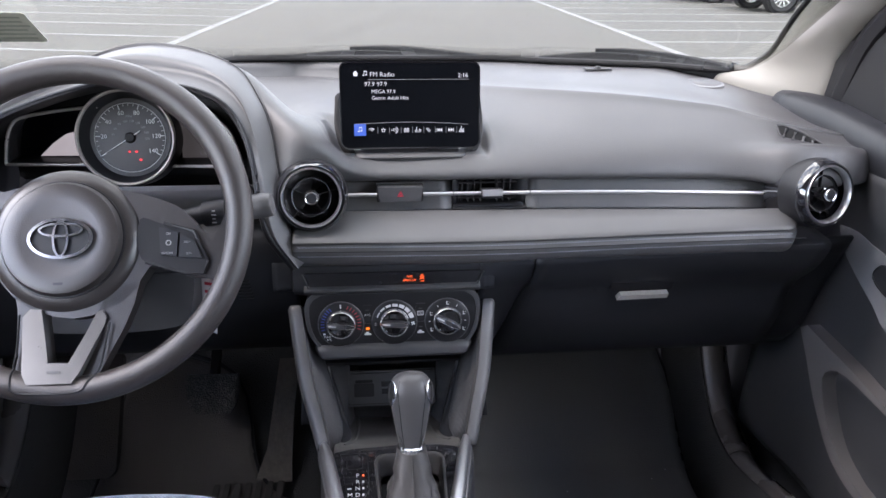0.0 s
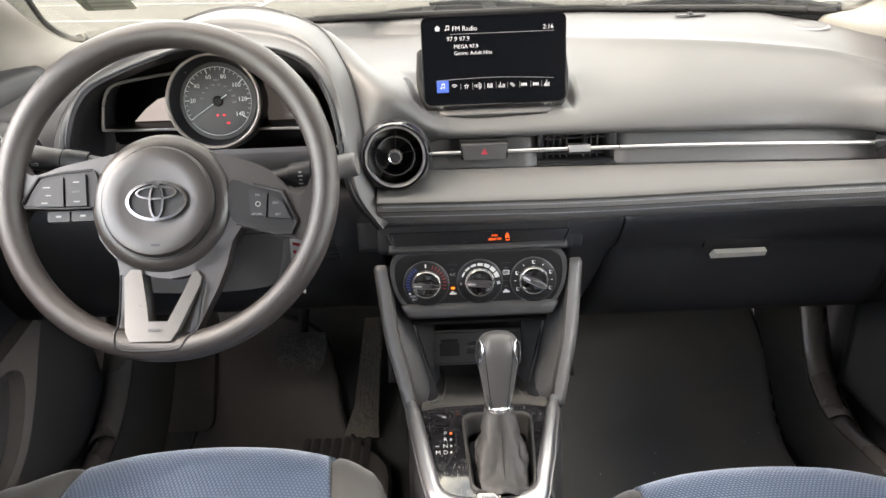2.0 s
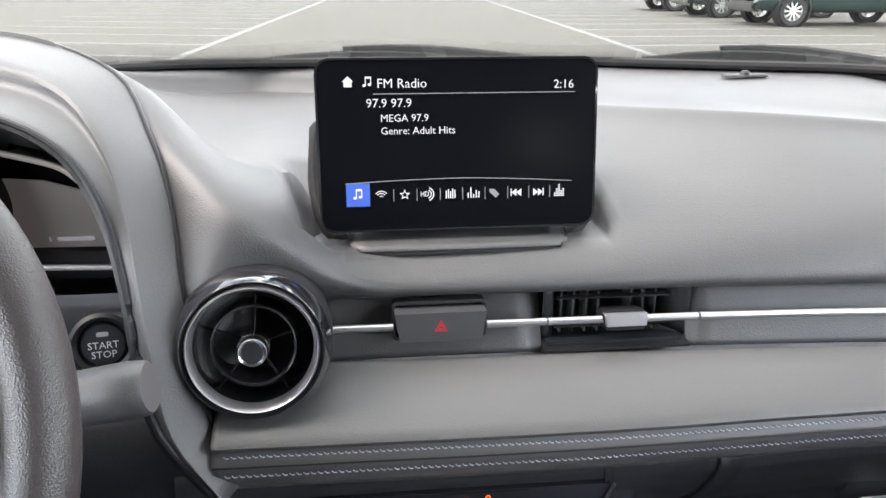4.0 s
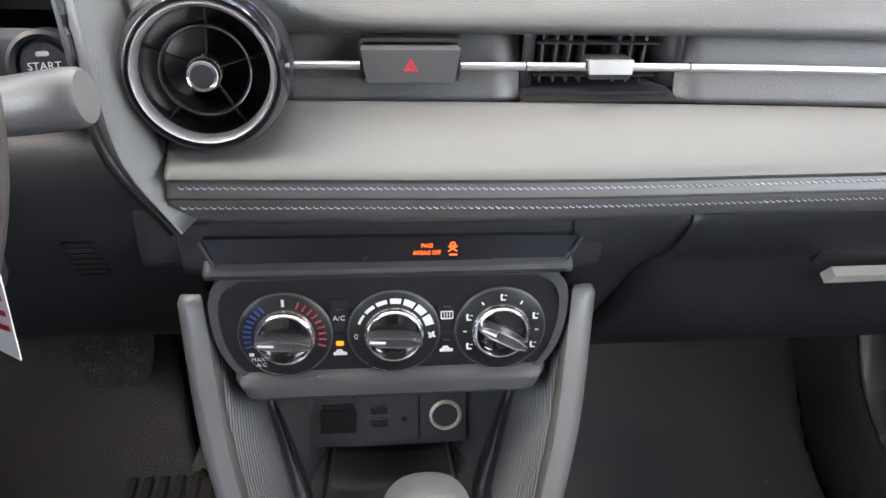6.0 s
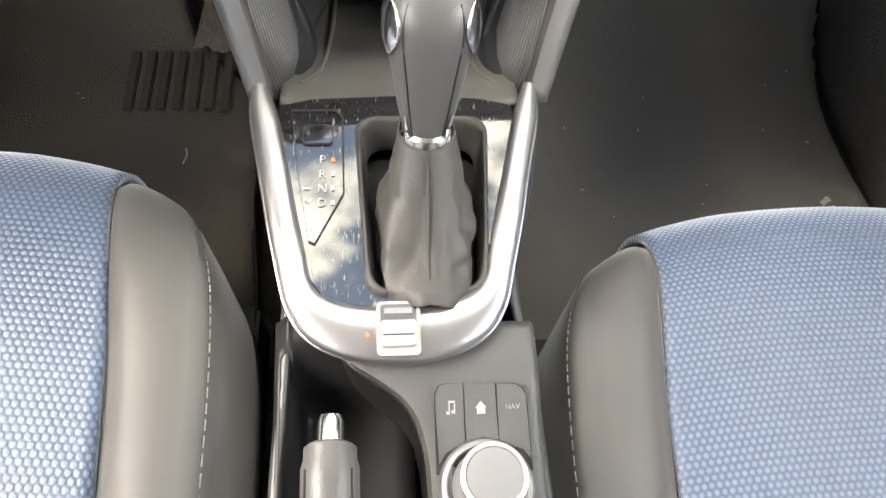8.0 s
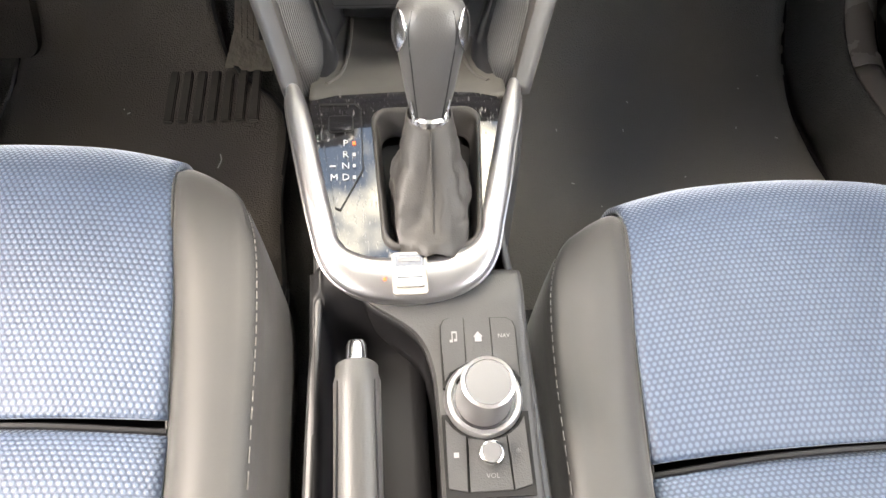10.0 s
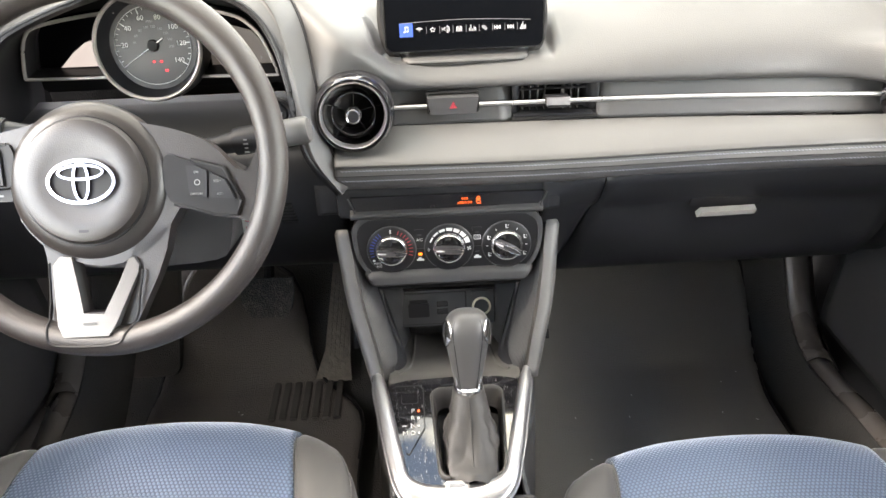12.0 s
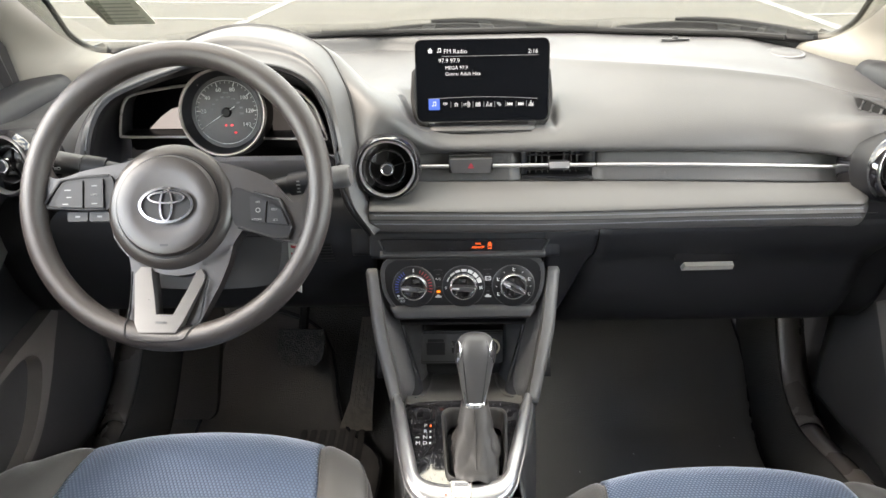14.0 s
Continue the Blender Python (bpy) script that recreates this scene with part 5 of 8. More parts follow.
for x in gx:
    ty, tz = lerp((0.19, 0.3, 0.4, 0.5, 0.6), (0.934, 0.938, 0.930, 0.918, 0.91), x), lerp((0.19, 0.3, 0.4, 0.5, 0.6), (0.812, 0.815, 0.822, 0.829, 0.834), x)
    grid.append([(x, ty + 0.05, tz + 0.002), (x, ty + 0.003, tz), (x, ty - 0.002, tz - 0.006), (x, ty + 0.018, tz - 0.04), (x, 0.974, 0.745), (x, 0.995, 0.68), (x, 1.025, 0.625), (x, 1.06, 0.60), (x, 1.15, 0.595)])
for i in range(9):
    grid[0][i] = (0.1945 - max(0.0, 0.775 - grid[0][i][2]) * 0.32, grid[0][i][1], grid[0][i][2])
mid_prof = ((0.98, 0.820), (0.946, 0.816), (0.936, 0.809), (0.934, 0.79), (0.942, 0.76), (0.975, 0.69), (1.015, 0.63), (1.06, 0.60), (1.15, 0.595))
side = [[(0.118 + k * (g[0] - 0.0015 - 0.118), q[0] * (1 - k) + g[1] * k, q[1] * (1 - k) + g[2] * k) for g, q in zip(grid[0], mid_prof)] for k in (0.0, 0.35, 0.7, 1.0)]
part("fascia_side", surf(side, 3, 4), HARD, low, thick=0.004)
gbx = thing("glovebox", (0.40, 1.0, 0.6), "closed dark glovebox lid with a satin latch", "glovebox")
part("lid", surf(grid, 3, 4), HARD, gbx, thick=0.006)
# the lid edge's highlight, laid on as a tube of paler plastic
part("lid_edge_highlight", tube(catmull([(g[2][0], g[2][1] - 0.003, g[2][2] + 0.001) for g in grid], 3), 0.0014, 6), RAIL, gbx, "painted highlight along the lid's upper edge, a thin paler tube")
lm = facing((0.3615, 0.9600, 0.7435), -18) @ Matrix.Diagonal((0.93, 0.86, 1, 1))
part("latch", prism([(-0.041, -0.005), (0.039, -0.003), (0.040, 0.006), (-0.036, 0.005)], 0.001, 0.010, 0.002, lm), LATCH, gbx, "pale satin latch")
part("latch_recess", prism(rounded(0.10, 0.026, 0.006, cy=0.013), -0.012, -0.003, 0.001, lm), BLACK, gbx, "dark latch recess")
grid = [[(x, y, z) for x in (0.17, 0.3, 0.45, 0.62)] for y, z in ((1.14, 0.595), (1.25, 0.58), (1.42, 0.56))]
part("under_panel", surf(grid, 3, 3), BLACK, low, "black panel under the dash", thick=0.004)
grid = [[(x, y, z) for x in (-0.74, -0.4, 0.0, 0.4, 0.74)] for y, z in ((1.10, 0.615), (1.25, 0.605), (1.50, 0.60))]
part("bulkhead_cover", surf(grid, 2, 2), BLACK, low, "black cover behind the knee panels", thick=0.004)
for s in (-1, 1):
    part("end_closure", box((s * 0.715, 1.25, 0.80), (0.012, 0.46, 0.40), 0.003), BLACK, low)
part("side_cheek", surf([[(x, y, z) for z, y in ((0.83, 0.945), (0.74, 0.985), (0.65, 1.02), (0.6, 1.06))] for x in (0.600, 0.635, 0.66)], 3, 3), HARD, low, thick=0.005)

# warning-lamp panel
ap = thing("airbag_lamp_panel", (0, 0.932, 0.795), "dark gloss panel with an amber lit passenger airbag notice", "indicator panel")
am = facing((0.0, 0.9285, 0.7945), 2)
outl = [(-0.116, 0.0085), (0.120, 0.0065), (0.111, -0.0145), (-0.110, -0.0105)]
part("window", prism(outl, -0.004, 0.0012, 0.0008, am), surface("smoked_gloss", (0.013, 0.0135, 0.015), None, 0.22, bump=0), ap)
part("inset", prism([(-0.051, 0.0066), (0.066, 0.0058), (0.064, -0.0120), (-0.049, -0.0095)], 0.0013, 0.0018, 0.0002, am), surface("smoked_inset", (0.010, 0.0105, 0.012), None, 0.25, bump=0), ap)
part("lower_lip", tube([am @ Vector(q) for q in ((-0.119, 0.008, 0.002), (-0.111, -0.0125, 0.003), (0, -0.0150, 0.003), (0.112, -0.0165, 0.003), (0.123, 0.006, 0.002))], 0.0012, 8), CONS, ap)
writing("word", "PASS", 0.0044, am @ Matrix.Translation((0.0225, 0.0012, 0.0019)), ORANGE, ap, squeeze=0.85)
writing("word", "AIRBAG OFF", 0.0045, am @ Matrix.Translation((0.0225, -0.0042, 0.0019)), ORANGE, ap, squeeze=0.72)
bm = band(ellipse(0.0018, 0.0018, 16, 0.0390, 0.0022), ellipse(0.0011, 0.0011, 16, 0.0390, 0.0022), 0.0019, 0.0023, 0, am)
for a in (35, -35):
    box((0, 0, 0.0021), (0.007, 0.0007, 0.0003), 0, am @ Matrix.Translation((0.0390, -0.0012, 0)) @ Matrix.Rotation(radians(a), 4, "Z"), bm)
box((0.0395, -0.0058, 0.0021), (0.005, 0.0009, 0.0003), 0, am, bm)
part("lamp_symbol", bm, ORANGE, ap, "amber lit symbol", smooth=False)

# ---------------------------------------------------------------- touch screen
SCW, SCH = 0.196, 0.121
BODY_W, BODY_H = 0.192, 0.1166
scr = thing("touch_screen", (0.032, 1.045, 0.945), "freestanding black touch screen showing a radio page", "display screen")
sm = facing((0.032, 1.037, 1.0055), 9) @ Matrix.Translation((0, -0.0008, 0))
sb = facing((0.032, 1.037, 1.0055), 9) @ Matrix.Translation((0, -0.0022, 0))
part("housing", prism(rounded(BODY_W, BODY_H, 0.010), -0.014, 0.0, 0.003, sb, seg=3), BLACK, scr, "black plastic housing")
part("bezel", band(rounded(BODY_W, BODY_H, 0.010), rounded(BODY_W - 0.003, BODY_H - 0.003, 0.009), -0.006, 0.0016, 0.0006, sb), GLOSS, scr, "thin gloss edge")
part("glass", prism(rounded(BODY_W - 0.003, BODY_H - 0.003, 0.009), 0.0, 0.0012, 0.0004, sb), SCREEN, scr, "black glass front")


def on_screen(u, v, w=0.0014):
    """u, v: fractions of the front from its lower left corner."""
    return sm @ Matrix.Translation(((u - 0.5) * SCW, (v - 0.5) * SCH, w))


def sx(p):
    return (p - 492.0) / 526.0


def sy(p):
    return 1.0 - (p - 4.0) / 330.0


writing("word", "FM Radio", 0.0088, on_screen(sx(607), sy(60)), WHITE, scr, "LEFT")
writing("word", "2:16", 0.0083, on_screen(sx(968), sy(64)), WHITE, scr, "RIGHT")
writing("word", "97.9 97.9", 0.0083, on_screen(sx(587), sy(95)), WHITE, scr, "LEFT")
writing("word", "MEGA 97.9", 0.0070, on_screen(sx(612), sy(122)), WHITE, scr, "LEFT")
writing("word", "Genre: Adult Hits", 0.0070, on_screen(sx(612), sy(145)), WHITE, scr, "LEFT")


def sbox(x0, y0, x1, y1, mat_, name, bm=None, z=0.0002):
    a, b = (sx(x0) - 0.5) * SCW, (sx(x1) - 0.5) * SCW
    c, d = (sy(y0) - 0.5) * SCH, (sy(y1) - 0.5) * SCH
    return box(((a + b) / 2, (c + d) / 2, 0.0013 + z), (abs(b - a), abs(d - c), 0.0003), 0, sm, bm)


part("rule", sbox(600, 77, 970, 78.5, DIM, "rule"), DIM, scr, "thin grey rule", smooth=False)
bar = [sm @ Vector(((sx(x) - 0.5) * SCW, (sy(y) - 0.5) * SCH, 0.0015)) for x, y in ((545, 240), (640, 236), (756, 234), (870, 238), (968, 244))]
part("rule", tube(catmull(bar, 4), 0.0003, 5), DIM, scr, "thin curved grey rule")
part("selected_tile", sbox(546, 240, 589, 283, BLUE, "tile"), BLUE, scr, "lit blue tile", smooth=False)


def note_icon(x, y, s, mat_):
    bm = sbox(x - 4 * s, y - 10 * s, x - 2 * s, y + 7 * s, mat_, "n", z=0.0005)
    sbox(x + 7 * s, y - 12 * s, x + 9 * s, y + 5 * s, mat_, "n", bm, 0.0005)
    sbox(x - 4 * s, y - 12 * s, x + 9 * s, y - 8 * s, mat_, "n", bm, 0.0005)
    sbox(x - 9 * s, y + 4 * s, x - 3 * s, y + 9 * s, mat_, "n", bm, 0.0005)
    sbox(x + 2 * s, y + 2 * s, x + 8 * s, y + 7 * s, mat_, "n", bm, 0.0005)
    return bm


part("note_icon", note_icon(590, 57, 0.85, WHITE), WHITE, scr, smooth=False)
part("note_icon", note_icon(567, 261, 0.9, WHITE), WHITE, scr, smooth=False)
bm = prism([((sx(x) - 0.5) * SCW, (sy(y) - 0.5) * SCH) for x, y in ((546, 56), (556, 46), (566, 56), (563, 56), (563, 65), (549, 65), (549, 56))], 0.0014, 0.0018, 0, sm)
part("home_icon", bm, WHITE, scr, smooth=False)
bm = bmesh.new()
for r in (4, 9, 13):
    o = [((sx(610 + (r + 0.6) * math.cos(radians(a))) - 0.5) * SCW, (sy(268 - (r + 0.6) * math.sin(radians(a))) - 0.5) * SCH) for a in range(40, 141, 10)]
    i_ = [((sx(610 + (r - 0.9) * math.cos(radians(a))) - 0.5) * SCW, (sy(268 - (r - 0.9) * math.sin(radians(a))) - 0.5) * SCH) for a in range(40, 141, 10)]
    band(o, i_, 0.0014, 0.0018, 0, sm, bm, closed=False)
part("wave_icon", bm, WHITE, scr, smooth=False)
so = [((sx(653 + (10 if k % 2 == 0 else 4.5) * math.sin(math.pi * k / 5)) - 0.5) * SCW, (sy(263 - (10 if k % 2 == 0 else 4.5) * math.cos(math.pi * k / 5)) - 0.5) * SCH) for k in range(10)]
si = [((sx(653 + (6.5 if k % 2 == 0 else 3.0) * math.sin(math.pi * k / 5)) - 0.5) * SCW, (sy(263 - (6.5 if k % 2 == 0 else 3.0) * math.cos(math.pi * k / 5)) - 0.5) * SCH) for k in range(10)]
part("star_icon", band(so, si, 0.0014, 0.0018, 0, sm), WHITE, scr, smooth=False)
writing("word", "HD", 0.0052, on_screen(sx(690), sy(263)), WHITE, scr, squeeze=0.8)
bm = bmesh.new()
for r in (8, 12.5):
    o = [((sx(694 + (r + 0.9) * math.cos(radians(a))) - 0.5) * SCW, (sy(263 - (r + 0.9) * math.sin(radians(a))) - 0.5) * SCH) for a in range(-70, 71, 10)]
    i_ = [((sx(694 + (r - 0.9) * math.cos(radians(a))) - 0.5) * SCW, (sy(263 - (r - 0.9) * math.sin(radians(a))) - 0.5) * SCH) for a in range(-70, 71, 10)]
    band(o, i_, 0.0014, 0.0018, 0, sm, bm, closed=False)
part("wave_icon", bm, WHITE, scr, smooth=False)
bm = bmesh.new()
for k, h in enumerate((12, 16, 9, 18, 14)):
    sbox(729 + k * 4, 254 + (18 - h) / 2, 731 + k * 4, 272, WHITE, "b", bm)
part("tuner_icon", bm, WHITE, scr, smooth=False)
bm = bmesh.new()
for k, h in enumerate((10, 20, 7, 14, 12)):
    sbox(770 + k * 5, 272 - h, 772 + k * 5, 272, WHITE, "b", bm)
part("equaliser_icon", bm, WHITE, scr, smooth=False)
bm = prism([((sx(x) - 0.5) * SCW, (sy(y) - 0.5) * SCH) for x, y in ((811, 256), (820, 256), (829, 266), (823, 273), (811, 262))], 0.0014, 0.0018, 0, sm)
part("tag_icon", bm, DIM, scr, smooth=False)
for cx, d in ((862, -1), (903, 1)):
    bm = bmesh.new()
    for k in (-1, 0):
        x0 = cx + d * (k * 9)
        prism([((sx(x) - 0.5) * SCW, (sy(y) - 0.5) * SCH) for x, y in ((x0, 257), (x0 + d * 9, 264), (x0, 271))], 0.0014, 0.0018, 0, sm, bm)
    sbox(cx + d * 9, 257, cx + d * 11, 271, WHITE, "b", bm)
    part("skip_icon", bm, WHITE, scr, smooth=False)
bm = bmesh.new()
for k, h in enumerate((6, 12, 18, 10, 14)):
    for j in range(h // 3):
        sbox(934 + k * 4, 273 - j * 4, 937 + k * 4, 270.5 - j * 4, WHITE, "b", bm)
part("level_icon", bm, WHITE, scr, smooth=False)
for x in (632, 675, 718, 760, 802, 845, 885, 925):
    part("divider", sbox(x, 252, x + 1.2, 275, DIM, "d"), DIM, scr, smooth=False)
# stand, cove and flap on the dash
part("stand", box((0.032, 1.065, 0.955), (0.15, 0.03, 0.06), 0.01), BLACK, scr)
# stand cradle, spread wide and black to paint in the cove's shadow
cv = []
for u, dy, dz in ((-0.1040, 0.046, 0.058), (-0.1045, 0.02, 0.016), (-0.090, -0.006, -0.012), (-0.05, -0.010, -0.015), (0.05, -0.010, -0.015), (0.090, -0.006, -0.012), (0.1045, 0.02, 0.016), (0.1040, 0.046, 0.058)):
    cv.append([(0.032 + u, 1.046 + dy, 0.947 + dz), (0.032 + u * 0.95, 1.051 + dy, 0.948 + dz + 0.004), (0.032 + u * 0.93, 1.08 + dy * 0.5, 0.944 + dz * 0.6)])
part("cradle", surf(cv, 4, 2), VOID, scr, "screen cradle, widened and blackened as the cove's shadow", thick=0.003)
# flap below the screen, lying on the pad
fl_rows = []
for u in np.linspace(0, 1, 13):
    row = []
    for w in np.linspace(0, 1, 7):
        half = 0.0735 + 0.0075 * w ** 0.7 - 0.004 * (max(0.0, 0.16 - w) / 0.16) ** 2
        x = 0.032 + (u - 0.5) * 2 * half
        y = 1.0128 + 0.040 * w + 0.0012 * (2 * u - 1) ** 2
        row.append((x, y, 0.9372 + 0.0050 * w ** 0.8 - 0.0016 * (max(0.0, 0.16 - w) / 0.16) ** 2))
    fl_rows.append(row)
flap = part("flap", surf(fl_rows, 1, 1), DASH, dash, "flush trapezoid flap below the screen", thick=0.004)
rim_ = [r[0] for r in fl_rows]
part("flap_gap", tube([fl_rows[0][-1], fl_rows[0][2]] + rim_ + [fl_rows[-1][2], fl_rows[-1][-1]], 0.0007, 6), BLACK, dash, "dark gap round the flap")

# ---------------------------------------------------------------- climate control panel
hv = thing("heater_controls", (0, 0.92, 0.735), "black climate control panel with three rotary dials", "control panel")
pm = facing((0.0, 0.918, 0.735), 12)
outl = [(-0.112, 0.022), (-0.100, 0.036), (-0.075, 0.0385), (0.075, 0.0385), (0.100, 0.036), (0.112, 0.022), (0.110, -0.008), (0.098, -0.030), (0.078, -0.0365), (-0.078, -0.0365), (-0.098, -0.030), (-0.110, -0.008)]
so = smooth_outline(outl, 4)
part("plate", prism(so, -0.02, 0.0, 0.002, pm), BLACK, hv, "satin black plate")
part("surround", band([(a * 1.05, b * 1.10 + 0.002) for a, b in so], so, -0.022, 0.002, 0.0015, pm), CONS, hv)
gs = [[pm @ Vector((x, y, z)) for x in (-0.118, -0.10, -0.05, 0.0, 0.05, 0.10, 0.118)] for y, z in ((0.058, -0.012), (0.047, 0.006), (0.040, 0.003))]
part("upper_lip", surf(gs, 3, 3), CONS, hv, thick=0.003)
ll = []
for x in (-0.100, -0.092, -0.05, 0.0, 0.05, 0.092, 0.100):
    k = 0.006 * (abs(x) > 0.095)
    ll.append([pm @ Vector((x * 1.05, -0.033, -0.004)), pm @ Vector((x * 1.03, -0.0365, 0.0030 - k)), pm @ Vector((x, -0.0405, 0.0045 - k)), pm @ Vector((x * 0.97, -0.0462, 0.0035 - k)), pm @ Vector((x * 0.95, -0.0478, -0.012)), pm @ Vector((x * 0.94, -0.045, -0.06))])
part("lower_lip", surf(ll, 3, 3), CONS, hv, "dark grey shelf lip below the dials", thick=0.004)


def dial_knob(x, turn, which):
    m = pm @ Matrix.Translation((x, -0.002, 0.0))
    k = thing("climate_dial", pm @ Vector((x, 0, 0)), {"temp": "rotary temperature dial with blue and red scale", "fan": "rotary fan dial with a white stepped scale", "mode": "rotary airflow dial with small white symbols"}[which], "rotary dial", "climate dials")
    part("base_ring", lathe([(0.0195, 0.004), (0.0285, 0.003), (0.0305, 0.0015), (0.0310, -0.004), (0.0195, -0.004)], 56, m, closed=True), BLACK, k, "matt black scale ring")
    # glint on the scale ring's rim, painted as a ring of paler plastic
    part("rim_glint", lathe([(0.0300, 0.0022), (0.0312, 0.0015), (0.0312, -0.001), (0.0300, -0.001)], 56, m, closed=True), CONS, k)
    part("chrome_ring", lathe([(0.0163, 0.0060), (0.0170, 0.0090), (0.0180, 0.0092), (0.0196, 0.0075), (0.0204, 0.002), (0.0163, 0.002)], 56, m, closed=True), CHROME, k, "chrome ring")
    part("cap", lathe([(0, 0.0060), (0.0150, 0.0060), (0.0160, 0.0056), (0.0160, 0.002), (0, 0.002)], 48, m), GLOSS, k, "gloss black cap")
    tm = m @ Matrix.Rotation(radians(turn), 4, "Z")
    grip = [(-0.0182, -0.0016), (-0.010, -0.0038), (0.010, -0.0038), (0.0182, -0.0016), (0.0182, 0.0016), (0.010, 0.0038), (-0.010, 0.0038), (-0.0182, 0.0016)]
    g = part("grip", prism(grip, 0.005, 0.0165, 0.0020, tm, seg=3), DIALCAP, k, "raised dark metal grip bar")
    for e in (-1, 1):
        part("grip_edge", tube([tm @ Vector((q, e * w, 0.0166)) for q, w in ((-0.0172, 0.0014), (-0.009, 0.0032), (0.009, 0.0032), (0.0172, 0.0014))], 0.00045, 6), CHROME, g, "bright edge line")
    part("pointer", box((-0.0112, 0, 0.0168), (0.0105, 0.0017, 0.0006), 0.0002, tm), PRINT, g, "white pointer line")
    part("side_arc", tube([m @ Vector((0.0300 * math.cos(radians(a)), 0.0300 * math.sin(radians(a)), 0.0026)) for a in range(235, 306, 10)], 0.0006, 6), DARKMETAL, k)
    if which == "temp":
        for i in range(18):
            a = 200 - i * 7.2 if i < 9 else 68 - (i - 9) * 10.5
            if i < 9:
                a = 196 - i * 9.0
            part("scale_mark", box((0.0246, 0, 0.0041), (0.0050, 0.0011, 0.0004), 0, m @ Matrix.Rotation(radians(a), 4, "Z")), BLUEMARK if i < 9 else REDMARK, k, "blue scale mark" if i < 9 else "red scale mark", smooth=False)
        part("centre_mark", box((0, 0.0250, 0.0041), (0.0018, 0.0050, 0.0004), 0, m), PRINT, k, smooth=False)
        writing("word", "MAX", 0.0042, m @ Matrix.Translation((-0.0185, -0.0165, 0.0042)), PRINT, k)
        writing("word", "A/C", 0.0042, m @ Matrix.Translation((-0.0165, -0.0205, 0.0042)), PRINT, k)
        part("max_mark", box((-0.0225, -0.0125, 0.0042), (0.003, 0.0022, 0.0004), 0, m), PRINT, k, smooth=False)
    elif which == "fan":
        for i in range(7):
            a = 152 - i * 21.5
            w = 0.0016 + i * 0.0007
            o = [((0.0245 + w / 2) * math.cos(radians(a + d)), (0.0245 + w / 2) * math.sin(radians(a + d))) for d in (8.5, 4, 0, -4, -8.5)]
            i_ = [((0.0245 - w / 2) * math.cos(radians(a + d)), (0.0245 - w / 2) * math.sin(radians(a + d))) for d in (8.5, 4, 0, -4, -8.5)]
            part("scale_step", band(o, i_, 0.0040, 0.0044, 0, m, closed=False), PRINT, k, "white scale step", smooth=False)
        writing("numeral", "0", 0.0058, m @ Matrix.Translation((-0.0252, -0.0015, 0.0042)), PRINT, k)
        bm = bmesh.new()
        for q in range(4):
            prism(ellipse(0.0014, 0.0009, 10, 0.0016, 0.0004), 0.0040, 0.0044, 0, m @ Matrix.Translation((0.0250, -0.0015, 0)) @ Matrix.Rotation(radians(90 * q + 45), 4, "Z"), bm)
        part("fan_symbol", bm, PRINT, k, smooth=False)
    else:
        for a in (155, 90, 25, -28, 208):
            bm = bmesh.new()
            q = m @ Matrix.Translation((0.0248 * math.cos(radians(a)), 0.0248 * math.sin(radians(a)), 0))
            prism(ellipse(0.0009, 0.0009, 10, -0.0006, 0.0018), 0.0040, 0.0044, 0, q, bm)
            prism([(-0.0016, 0.0008), (-0.0002, 0.0006), (0.0002, -0.0012), (0.0022, -0.0014), (0.0022, -0.0022), (-0.0010, -0.0022)], 0.0040, 0.0044, 0, q, bm)
            prism([(0.0010, 0.0016), (0.0030, 0.0010), (0.0026, 0.0020)], 0.0040, 0.0044, 0, q, bm)
            part("airflow_symbol", bm, PRINT, k, "small white airflow symbol", smooth=False)
        for a in (122, 58, 180, 0):
            part("scale_dot", box((0.0245, 0, 0.0042), (0.0024, 0.0009, 0.0004), 0, m @ Matrix.Rotation(radians(a), 4, "Z")), PRINT, k, smooth=False)
    return k


dial_knob(-0.0707, -4, "temp")
dial_knob(0.001, -4, "fan")
dial_knob(0.073, -28, "mode")
